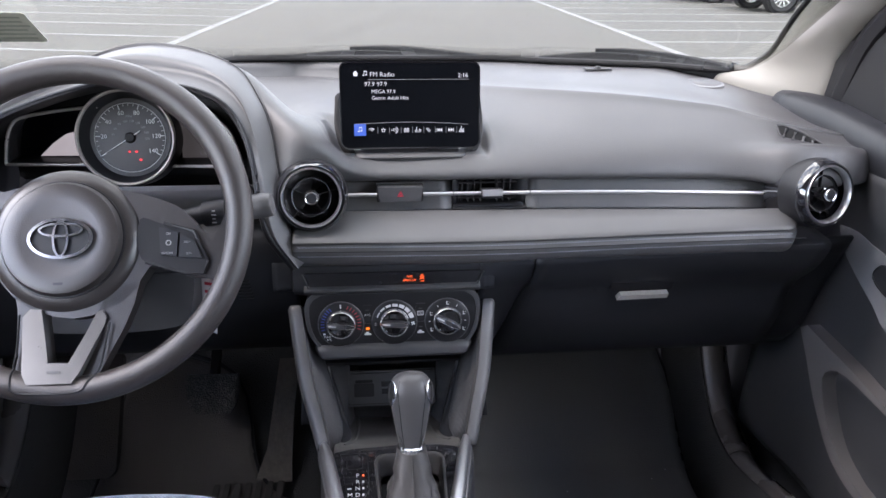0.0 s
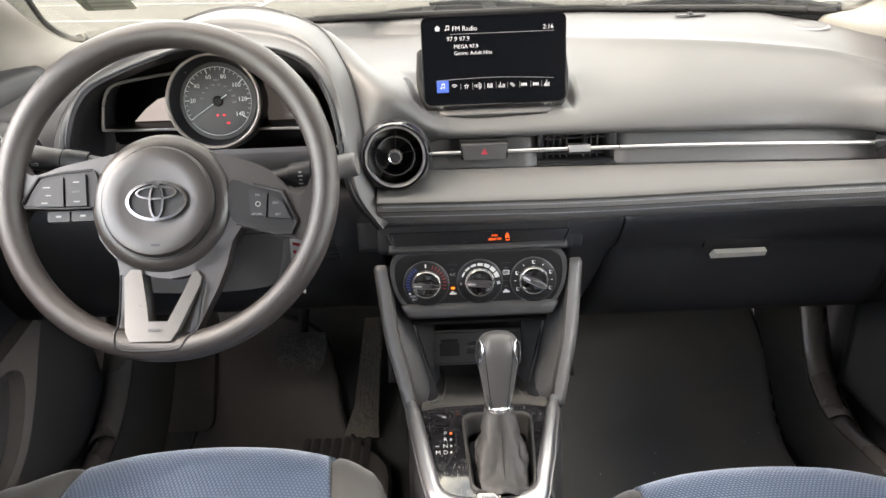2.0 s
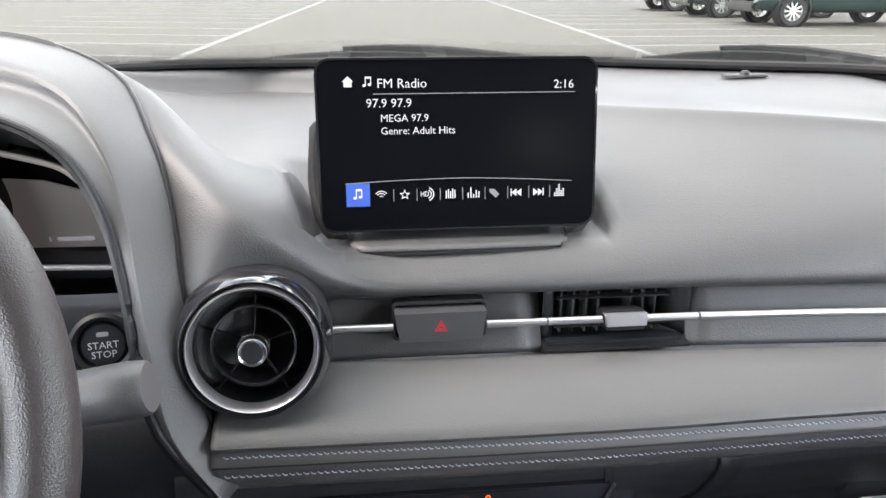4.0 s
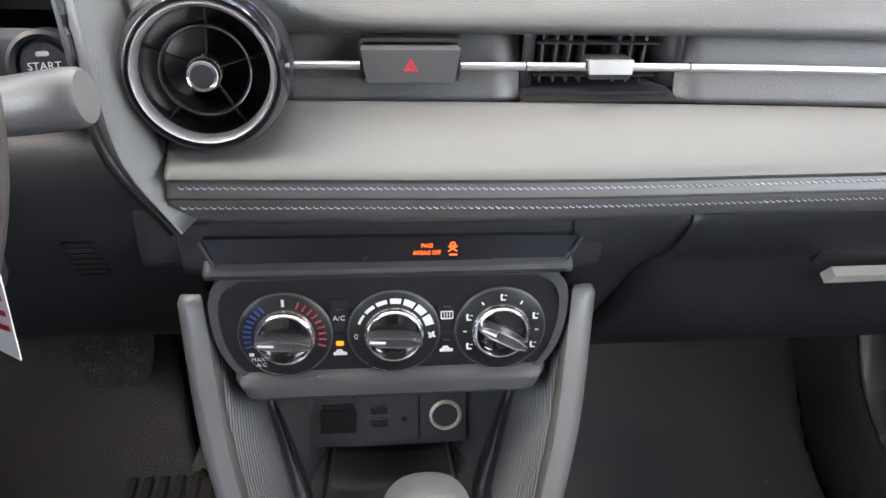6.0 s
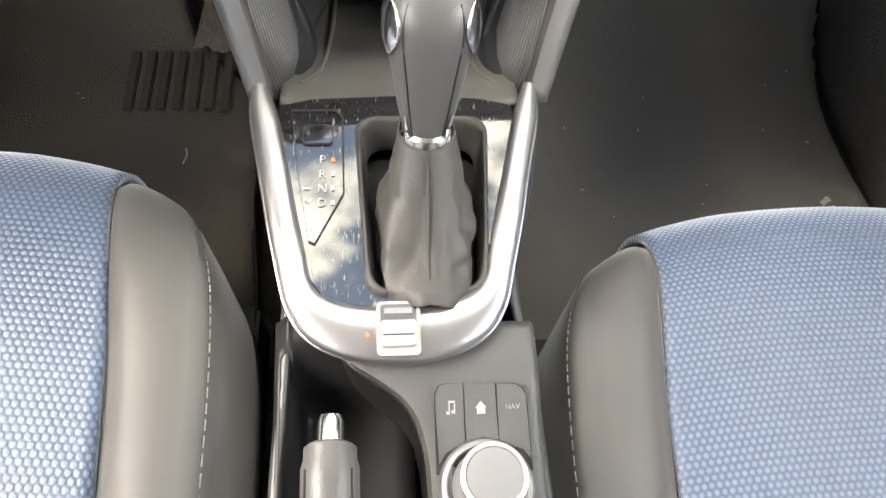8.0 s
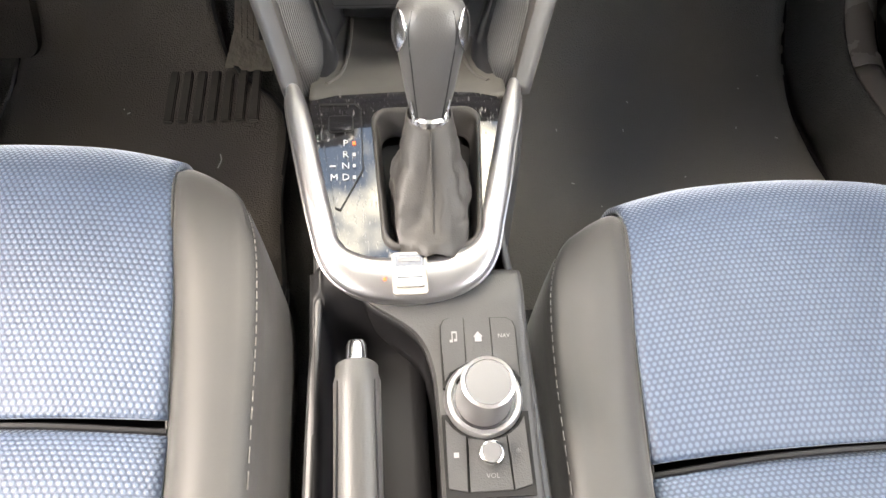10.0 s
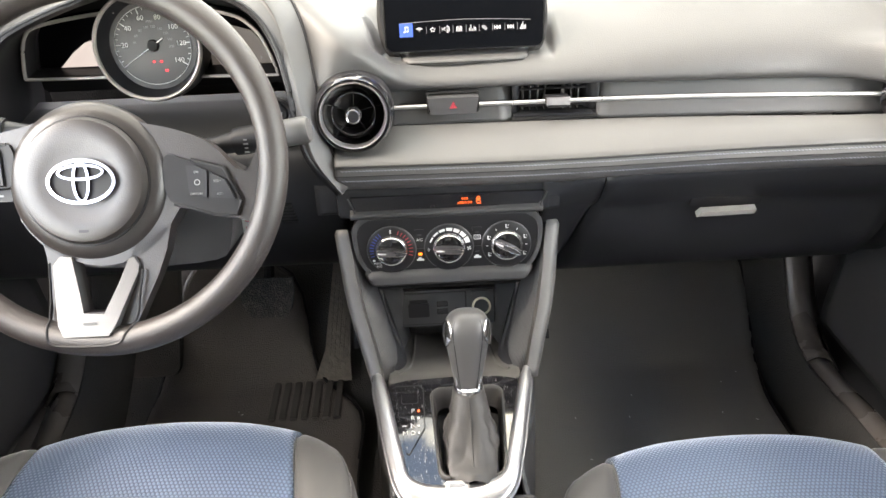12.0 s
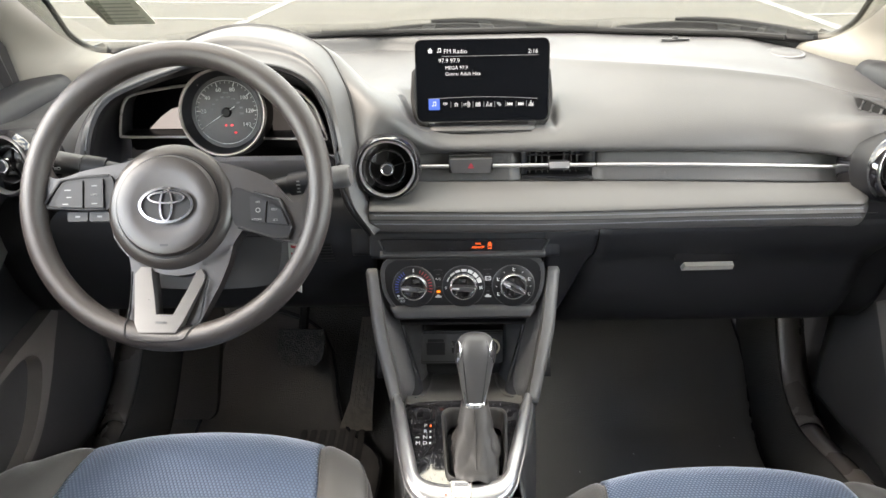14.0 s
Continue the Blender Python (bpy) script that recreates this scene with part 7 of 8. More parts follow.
for y, z in ((0.672, 0.575), (0.656, 0.568), (0.645, 0.545), (0.635, 0.515), (0.61, 0.500), (0.50, 0.497), (0.30, 0.497), (0.18, 0.50)):
    rim_z = lerp((0.18, 0.5, 0.6, 0.64, 0.68), (0.54, 0.545, 0.553, 0.560, 0.568), y)
    well.append([(-0.083, y, rim_z - 0.004), (-0.079, y, rim_z), (-0.0745, y, max(z, rim_z - 0.004) if z > 0.55 else rim_z - 0.006), (-0.071, y, z + 0.012 if z < 0.55 else z), (-0.064, y, z), (-0.035, y, z), (0.004, y, z)])
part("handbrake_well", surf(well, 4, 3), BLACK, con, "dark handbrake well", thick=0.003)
part("console_end", box((0.0, 0.17, 0.40), (0.23, 0.03, 0.30), 0.01), HARD, con)

hb = thing("handbrake", (-0.046, 0.42, 0.50), "grey handbrake lever with a chrome release button, lowered", "handbrake")
hp = [(-0.046, 0.590, 0.580), (-0.046, 0.582, 0.580), (-0.046, 0.56, 0.577), (-0.046, 0.50, 0.570), (-0.046, 0.42, 0.560), (-0.046, 0.34, 0.545), (-0.046, 0.22, 0.505)]
part("grip", tube(catmull(hp, 3), [0.0120] + [0.0150] * 3 + [0.0165] * 12 + [0.016] * 3, 20), GRIP, hb, "smooth grey grip")
part("release_button", lathe([(0, 0.020), (0.0062, 0.0185), (0.0075, 0.015), (0.0078, 0.0), (0, 0.0)], 28, Matrix.Translation((-0.046, 0.588, 0.580)) @ Matrix.Rotation(radians(-87), 4, "X")), CHROME, hb, "chrome release button")
for s in (-1, 1):
    part("grip_seam", tube([(-0.046 + s * 0.0125, 0.575, 0.5895), (-0.046 + s * 0.0135, 0.50, 0.5805), (-0.046 + s * 0.0135, 0.40, 0.567)], 0.0008, 5), BLACK, hb)

def deck(y):
    return lerp((0.50, 0.54, 0.59, 0.61, 0.63), (0.5555, 0.5585, 0.5625, 0.5670, 0.5705), y)


def on_deck(bm):
    for v in bm.verts:
        v.co.z += deck(v.co.y)
    return bm


cc = thing("rotary_controller", (0.043, 0.565, 0.562), "rotary media controller with silver ring and push buttons", "rotary controller")
rm = flat((0.0425, 0.566, 0.5635), 2)
part("base_ring", lathe([(0.0225, 0.001), (0.0235, 0.004), (0.0262, 0.0042), (0.0278, 0.002), (0.0280, -0.003), (0.0225, -0.003)], 56, rm, closed=True), SATIN, cc, "wide silver ring")
part("dish", lathe([(0.0, -0.0005), (0.0225, 0.0005), (0.0228, -0.003), (0, -0.003)], 48, rm), DARKMETAL, cc)
part("knob_body", lathe([(0.0200, 0.0), (0.0203, 0.004), (0.0185, 0.012), (0.0178, 0.021), (0.0150, 0.021), (0.0150, 0.0)], 56, rm @ Matrix.Diagonal((1, 1, 1.6, 1)), closed=True), SATIN, cc, "silver knob flank")
part("knob_rim", lathe([(0.0182, 0.0195), (0.0188, 0.0215), (0.0182, 0.0240), (0.0160, 0.0250), (0.0152, 0.0235), (0.0155, 0.020)], 56, rm @ Matrix.Translation((0, 0, 0.0136)), closed=True), SATIN, cc, "silver rim")
part("knob_top", lathe([(0, 0.0238), (0.0135, 0.0243), (0.0156, 0.0238), (0.0156, 0.020), (0, 0.020)], 48, rm @ Matrix.Translation((0, 0, 0.0136))), GREY, cc, "grey soft top")
part("button_bed", on_deck(prism([(0.0142, 0.612), (0.0146, 0.6205), (0.0170, 0.6248), (0.0210, 0.6260), (0.0640, 0.6248), (0.0685, 0.6220), (0.0705, 0.617), (0.0708, 0.575), (0.0142, 0.575)], -0.001, 0.0026, 0.0)), VOID, cc, "dark gaps round the push buttons", smooth=False)
part("button_bed", on_deck(prism([(0.0120, 0.556), (0.0735, 0.556), (0.0735, 0.499), (0.0120, 0.499)], -0.001, 0.0026, 0.0)), VOID, cc, smooth=False)
for o, word in (([(0.0150, 0.612), (0.0153, 0.6195), (0.0175, 0.6240), (0.0215, 0.6252), (0.0318, 0.6252), (0.0315, 0.592), (0.0200, 0.586), (0.0160, 0.580)], "note"), ([(0.0325, 0.6252), (0.0512, 0.6245), (0.0515, 0.592), (0.0425, 0.5945), (0.0325, 0.592)], "home"), ([(0.0521, 0.6243), (0.0635, 0.6238), (0.0675, 0.6215), (0.0695, 0.617), (0.0700, 0.580), (0.0660, 0.586), (0.0522, 0.592)], "NAV")):
    part("push_button", on_deck(prism(o, 0.000, 0.0042, 0.0009)), DASH, cc, "grey push button")
writing("word", "NAV", 0.0044, flat((0.0610, 0.6105, deck(0.6105) + 0.0044), 16), FAINT, cc)
nb = box((0.0230, 0.6110, 0.0044), (0.0008, 0.0065, 0.0004))
for x, y, w, h in ((0.0262, 0.6115, 0.0008, 0.0065), (0.0246, 0.6145, 0.0040, 0.0012), (0.0222, 0.6082, 0.0022, 0.0018), (0.0254, 0.6087, 0.0022, 0.0018)):
    box((x, y, 0.0044), (w, h, 0.0004), bm=nb)
part("note_mark", on_deck(nb), FAINT, cc, smooth=False)
part("home_mark", on_deck(prism([(0.0385, 0.6105), (0.0420, 0.6145), (0.0455, 0.6105), (0.0445, 0.6105), (0.0445, 0.6070), (0.0395, 0.6070), (0.0395, 0.6105)], 0.0042, 0.0046, 0)), FAINT, cc, smooth=False)
for o in ([(0.0145, 0.552), (0.0190, 0.546), (0.0250, 0.541), (0.0280, 0.540), (0.0265, 0.503), (0.0140, 0.506)], [(0.0295, 0.5385), (0.0430, 0.5360), (0.0560, 0.5385), (0.0575, 0.503), (0.0285, 0.503)], [(0.0570, 0.540), (0.0600, 0.541), (0.0660, 0.546), (0.0700, 0.552), (0.0710, 0.506), (0.0590, 0.503)]):
    part("push_button", on_deck(prism(o, 0.000, 0.0042, 0.0009)), DASH, cc, "grey push button")
vm = flat((0.0440, 0.5265, deck(0.5265) + 0.003), 4)
part("volume_flank", lathe([(0.0090, 0.0), (0.0092, 0.003), (0.0080, 0.011), (0.0070, 0.0115), (0.0070, 0.0)], 36, vm, closed=True), CHROME, cc, "chrome flank of the volume knob")
part("volume_top", lathe([(0, 0.0122), (0.0060, 0.0122), (0.0072, 0.0112), (0.0072, 0.008), (0, 0.008)], 32, vm), GREY, cc, "grey top of the volume knob")
writing("word", "PUSH", 0.0040, flat((0.0410, 0.5405, deck(0.5405) + 0.0046)), FAINT, cc)
writing("word", "VOL", 0.0048, flat((0.0445, 0.5125, deck(0.5125) + 0.0046)), FAINT, cc)
writing("mark", "*", 0.008, flat((0.0635, 0.527, deck(0.527) + 0.0046)), FAINT, cc)
part("sleeve_mark", box((0.0205, 0.5275, deck(0.5275) + 0.0044), (0.0035, 0.0035, 0.0004)), FAINT, cc, smooth=False)

# ---------------------------------------------------------------- steering wheel
WC = Vector((-0.3527, 0.8231, 0.9166))
WT = 30.3
wheel = thing("steering_wheel", tuple(WC), "grained dark steering wheel with round hub and silver lower spoke", "steering wheel")
wmx = facing(tuple(WC), WT)
NR = 96
ring = []
for i in range(NR):
    a = 2 * math.pi * i / NR
    R = 0.1785
    fat = 1.0 + 0.10 * max(0, math.cos(a - radians(50))) ** 8 + 0.10 * max(0, math.cos(a - radians(130))) ** 8
    sec = []
    for j in range(14):
        b = 2 * math.pi * j / 14
        rr = 0.0155 * fat
        sec.append(((R + rr * 0.98 * math.cos(b)) * math.cos(a), (R + rr * 0.98 * math.cos(b)) * math.sin(a), rr * 1.05 * math.sin(b)))
    ring.append(sec)
part("rim", surf(ring, 1, 1, close_u=True, close_v=True), WHEEL, wheel, "grained rim", m=wmx)
HUBC = (-0.0066, -0.0165)
hm = wmx @ Matrix.Translation((HUBC[0], HUBC[1], 0))
part("hub_shell", lathe([(0.0, 0.008), (0.062, 0.008), (0.070, 0.0065), (0.0770, 0.0015), (0.0800, -0.006), (0.0795, -0.016), (0.074, -0.035), (0.06, -0.05), (0.0, -0.05)], 64, hm), HUB, wheel, "grey hub shell")
pad = part("horn_pad", lathe([(0.0, 0.0165), (0.030, 0.0165), (0.040, 0.0180), (0.052, 0.0190), (0.0595, 0.0170), (0.0625, 0.011), (0.0630, 0.003), (0.0, 0.003)], 64, hm), HUB, wheel, "round dished horn pad")
part("pad_groove", lathe([(0.0622, 0.0098), (0.0640, 0.0095), (0.0648, 0.0070), (0.0622, 0.0070)], 64, hm, closed=True), BLACK, wheel)
em = wmx @ Matrix.Translation((-0.0045, -0.0175, 0.0178))
emblem = part("emblem_disc", prism(ellipse(0.0325, 0.0213, 48), -0.003, 0.001, 0.0008, em), BLACK, wheel, "plain oval emblem")
part("emblem_ring", band(ellipse(0.0335, 0.0222, 48), ellipse(0.0302, 0.0190, 48), -0.001, 0.0042, 0.0019, em), EMBLEM, emblem, "chrome oval")
part("emblem_bar", band(ellipse(0.0085, 0.0200, 36), ellipse(0.0060, 0.0178, 36), -0.001, 0.0040, 0.0016, em), EMBLEM, emblem, "chrome upright oval")
part("emblem_arc", band(ellipse(0.0228, 0.0080, 40, 0, 0.0090), ellipse(0.0202, 0.0055, 40, 0, 0.0090), -0.001, 0.0040, 0.0013, em), EMBLEM, emblem, "chrome level oval")
part("horn_mark", box((0.0, -0.0495, 0.0187), (0.010, 0.0030, 0.0004), 0.0003, hm), HARD, pad)

win = wmx @ Matrix.Translation((-0.007, 0.002, 0.0))


def plane_part(name, outline, z0, z1, mat_, parent, label="", bevel=0.002, n=4):
    o = smooth_outline(outline, n) if n > 1 else outline
    return part(name, prism(o, z0, z1, bevel, win), mat_, parent, label)


# horizontal spokes
arms = [(-0.176, 0.056), (-0.163, 0.034), (-0.151, 0.0205), (-0.135, 0.0200), (-0.114, 0.0274), (-0.0825, 0.0338), (-0.055, 0.0395), (-0.030, 0.0490), (0.0, 0.0545), (0.030, 0.0495), (0.0567, 0.0375), (0.0848, 0.0303), (0.1169, 0.0176), (0.1331, 0.0031), (0.1480, -0.0130), (0.160, -0.0130), (0.172, 0.010), (0.178, -0.020), (0.170, -0.052), (0.158, -0.066), (0.147, -0.0625), (0.127, -0.0600), (0.094, -0.0480), (0.082, -0.060), (0.060, -0.088), (0.010, -0.104), (-0.040, -0.088), (-0.070, -0.055), (-0.078, -0.0215), (-0.134, -0.0195), (-0.156, -0.0185), (-0.170, -0.036), (-0.180, 0.005)]
part("spoke_arm", prism(smooth_outline(arms, 3), -0.026, -0.0005, 0.0085, win, seg=5), HUB, wheel, "grey soft arms sweeping from hub to rim")
podL = plane_part("button_pod", [(-0.150, -0.014), (-0.134, 0.013), (-0.110, 0.018), (-0.074, 0.021), (-0.074, -0.0195), (-0.110, -0.0185), (-0.152, -0.0165)], -0.006, 0.003, BLACK, wheel, "gloss black button pod", 0.002)
podR = plane_part("button_pod", [(0.078, 0.002), (0.102, -0.003), (0.135, -0.012), (0.150, -0.045), (0.146, -0.057), (0.127, -0.057), (0.081, -0.042)], -0.006, 0.003, BLACK, wheel, "gloss black button pod", 0.002)
for o, par in (([(-0.141, -0.011), (-0.130, 0.010), (-0.108, 0.014), (-0.107, -0.019), (-0.138, -0.018)], podL), ([(-0.105, 0.0145), (-0.083, 0.0165), (-0.081, -0.019), (-0.104, -0.019)], podL), ([(0.0995, -0.0075), (0.108, -0.0085), (0.120, -0.014), (0.1185, -0.040), (0.1015, -0.037)], podR), ([(0.1225, -0.0155), (0.1375, -0.0235), (0.1465, -0.043), (0.121, -0.0405)], podR)):
    part("button", prism(o, 0.002, 0.0062, 0.0015, win), HARD, par, "dark grey button")
for x, y, w in ((-0.126, 0.003, 0.008), (-0.124, -0.006, 0.006), (-0.128, -0.0145, 0.007), (-0.093, 0.008, 0.007), (-0.092, -0.014, 0.007)):
    part("print_bar", box((x, y, 0.0064), (w, 0.0012, 0.0003), 0, win), FAINT, podL, "small unreadable grey print", smooth=False)
for text_, x, y, z in (("ON", 0.1095, -0.0150, 0.0036), ("OFF/CAN", 0.1085, -0.0365, 0.0033), ("RES/+", 0.1300, -0.0245, 0.0036), ("SET/-", 0.1320, -0.0375, 0.0036)):
    writing("word", text_, z, win @ Matrix.Translation((x, y, 0.0064)), FAINT, podR, squeeze=0.85)
writing("word", "INFO", 0.0038, win @ Matrix.Translation((-0.093, -0.003, 0.0064)), FAINT, podL)
bm = band(ellipse(0.0030, 0.0030, 18, 0.110, -0.025), ellipse(0.0022, 0.0022, 18, 0.110, -0.025), 0.0062, 0.0066, 0, win)
part("cruise_mark", bm, FAINT, podR, smooth=False)
for a, b in ((-0.129, -0.104), (-0.102, -0.076)):
    ph = part("phone_button", prism(rounded(b - a, 0.012, 0.002, cx=(a + b) / 2, cy=-0.0290), -0.012, -0.002, 0.0012, win), HARD, wheel, "small dark phone button")
    part("print_bar", box(((a + b) / 2, -0.0290, -0.0018), (0.006, 0.0020, 0.0003), 0, win), FAINT, ph, smooth=False)
for o in ([(-0.077, 0.0215), (-0.110, 0.0195), (-0.137, 0.0150), (-0.1555, -0.0125), (-0.152, -0.0180), (-0.110, -0.0205), (-0.080, -0.0205)], [(0.104, -0.0020), (0.136, -0.0115), (0.1515, -0.045), (0.147, -0.0585), (0.127, -0.0585), (0.085, -0.045)]):
    part("pod_edge", tube([win @ Vector((a, b, 0.002)) for a, b in o], 0.0020, 8), BLACK, wheel, "black pod edge")
# lower silver double spoke
fork = [(-0.060, -0.062), (-0.0545, -0.0900), (-0.0520, -0.142), (-0.0555, -0.158), (-0.0520, -0.181), (-0.028, -0.188), (0.006, -0.188), (0.020, -0.179), (0.0330, -0.158), (0.0560, -0.1130), (0.0660, -0.0880), (0.072, -0.062), (0.037, -0.074), (0.0285, -0.0960), (0.0005, -0.1490), (-0.0205, -0.1480), (-0.0235, -0.1250), (-0.0285, -0.0900), (-0.030, -0.074)]
part("lower_spoke", prism(fork, -0.020, -0.0005, 0.003, wmx, seg=3), HUB, wheel, "grey backing of the forked lower spoke")
vo = [(-0.0470, -0.0990), (-0.0395, -0.0905), (-0.0280, -0.0915), (-0.0228, -0.1260), (-0.0200, -0.1485), (0.0008, -0.1500), (0.0175, -0.1190), (0.0290, -0.0955), (0.0345, -0.0940), (0.0388, -0.1020), (0.0372, -0.1100), (0.0150, -0.1600), (0.0085, -0.1705), (-0.0360, -0.1700), (-0.0425, -0.1590)]


def rim_climb(y):
    """How far the insert's foot rises onto the rim."""
    return 0.0120 * min(1.0, max(0.0, (-0.148 - y) / 0.016))


bm = prism(vo, -0.010, 0.0045, 0.0042, seg=1)
for v in bm.verts:
    v.co.z += rim_climb(v.co.y)
part("silver_spoke", bm, SPOKE, wheel, "satin silver forked spoke insert", m=wmx)
vf = [(-0.0500, -0.0960), (-0.0510, -0.1300), (-0.0535, -0.1500), (-0.0530, -0.1660), (-0.0450, -0.1785), (0.0110, -0.1800), (0.0240, -0.1690), (0.0340, -0.1520), (0.0380, -0.1300), (0.0425, -0.1070)]
lip_ = []
for a, b in [tuple(q)[:2] for q in catmull([Vector((x, y, 0)) for x, y in vf], 6)]:
    d_ = min(0.0154, abs(math.hypot(a, b) - 0.1785))
    lip_.append(wmx @ Vector((a, b, max(0.0005, math.sqrt(0.0163 ** 2 - d_ ** 2) - 0.0004))))
part("spoke_lip", tube(lip_, 0.0013, 8), BLACK, wheel, "dark joint round the silver insert")
part("stamp_bars", box((-0.011, -0.1580, 0.0125), (0.013, 0.0030, 0.0006), 0.0001, wmx), RAIL, wheel, "faint stamped letters as bars")
# column shroud and stalks
col = thing("steering_column", (-0.345, 0.95, 0.86), "dark steering column shroud behind the wheel", "column shroud")
axis = (wmx.to_3x3() @ Vector((0, 0, -1))).normalized()
sh = []
for d, w, h in ((0.035, 0.050, 0.045), (0.06, 0.062, 0.052), (0.11, 0.064, 0.054), (0.17, 0.062, 0.055)):
    q = WC + axis * d * 0.8 + Vector((0, d * 0.35, -0.03))
    sh.append([tuple(q + Vector((w * math.cos(t), 0.0, h * math.sin(t)))) for t in [2 * math.pi * i / 20 for i in range(20)]])
part("shroud", surf(sh, 3, 1, close_v=True), HARD, col, thick=0.003)
under = [(-0.098, 0.050), (0.098, 0.050), (0.106, 0.012), (0.098, -0.038), (0.080, -0.056), (0.0, -0.061), (-0.080, -0.056), (-0.098, -0.038), (-0.106, 0.012)]
part("lower_cover", prism(smooth_outline(under, 3), -0.085, 0.0, 0.012, facing((-0.3527, 0.888, 0.815), 14), seg=3), CONS, col, "dark grey lower column cover")
part("cover_joint", tube([(-0.452, 0.8885, 0.829), (-0.3527, 0.8868, 0.829), (-0.254, 0.8885, 0.829)], 0.0012, 6), BLACK, col, "dark joint between the cover halves")
for s, sx_ in ((1, "wiper_stalk"), (-1, "light_stalk")):
    root, tip = Vector((-0.345 + s * 0.055, 0.892, 0.893)), Vector((-0.345 + s * 0.20, 0.884, 0.916 if s > 0 else 0.944))
    if s < 0:
        root.z, tip.x = 0.915, -0.548
    stalk = thing(sx_, tuple(root), "black wiper stalk with a ringed grey end" if s > 0 else "black light stalk with white symbols", "control stalk", "column stalks")
    d = (tip - root).normalized()
    ln = (tip - root).length
    sm_ = Matrix.Translation(root) @ d.to_track_quat("Z", "Y").to_matrix().to_4x4()
    part("stem", lathe([(0, 0), (0.009, 0), (0.0095, ln * 0.25), (0.0115, ln * 0.42), (0.0115, ln * 0.62), (0, ln * 0.62)], 28, sm_), HARD if s > 0 else CONS, stalk)
    part("switch_ring", lathe([(0.0, ln * 0.44), (0.0145, ln * 0.44), (0.0150, ln * 0.47), (0.0150, ln * 0.60), (0.0145, ln * 0.63), (0, ln * 0.63)], 32, sm_), BLACK if s > 0 else HARD, stalk, "ribbed switch ring")
    part("end_grip", lathe([(0.0, ln * 0.63), (0.0135, ln * 0.64), (0.0140, ln * 0.70), (0.0150, ln * 0.93), (0.0142, ln * 0.985), (0.0125, ln), (0, ln)], 32, sm_), GRIP if s > 0 else CONS, stalk, "smooth end grip")
    fm_ = facing(tuple(root + d * ln * (0.53 if s > 0 else 0.83) + Vector((0, -0.0158, 0.0))), 0)
    if s > 0:
        for k in range(4):
            part("print_bar", box((0.001, 0.0075 - k * 0.0048, 0.0), (0.0052 if k % 2 else 0.0036, 0.0016, 0.0006), 0, fm_), FAINT, stalk, "small white printed mark", smooth=False)
    else:
        bm = band(ellipse(0.0022, 0.0022, 16, -0.004, 0.002), ellipse(0.0013, 0.0013, 16, -0.004, 0.002), -0.0004, 0.0004, 0, fm_)
        for k in range(8):
            box((0.0036, 0, 0), (0.0014, 0.0006, 0.0008), 0, fm_ @ Matrix.Translation((-0.004, 0.002, 0)) @ Matrix.Rotation(k * math.pi / 4, 4, "Z"), bm)
        part("lamp_symbol", bm, PRINT, stalk, "white sun-shaped lamp symbol", smooth=False)
        bm = band(rounded(0.0050, 0.0040, 0.0018, cx=0.0045, cy=-0.003), rounded(0.0036, 0.0026, 0.0012, cx=0.0045, cy=-0.003), -0.0004, 0.0004, 0, fm_)
        for k in range(3):
            box((0.0000, -0.0043 + 0.0013 * k, 0), (0.0030, 0.0006, 0.0008), 0, fm_, bm)
        part("beam_symbol", bm, PRINT, stalk, "white beam symbol", smooth=False)
kk = thing("hanging_key_tag", (-0.232, 0.90, 0.80), "white and red paper tag hanging beside the column", "paper tag")
tag_m = facing((-0.2360, 0.905, 0.782), 5, -25)
part("paper", prism([(-0.010, -0.042), (0.009, -0.046), (0.012, 0.034), (-0.004, 0.044), (-0.010, 0.034)], -0.0005, 0.0005, 0.0002, tag_m), surface("white_paper", (0.75, 0.74, 0.72), None, 0.8, bump=0.1), kk)
for k in range(5):
    part("print_bar", box((0.001, 0.022 - k * 0.011, 0.0007), (0.013, 0.004, 0.0003), 0, tag_m), REDPRINT, kk, "red print as bars", smooth=False)

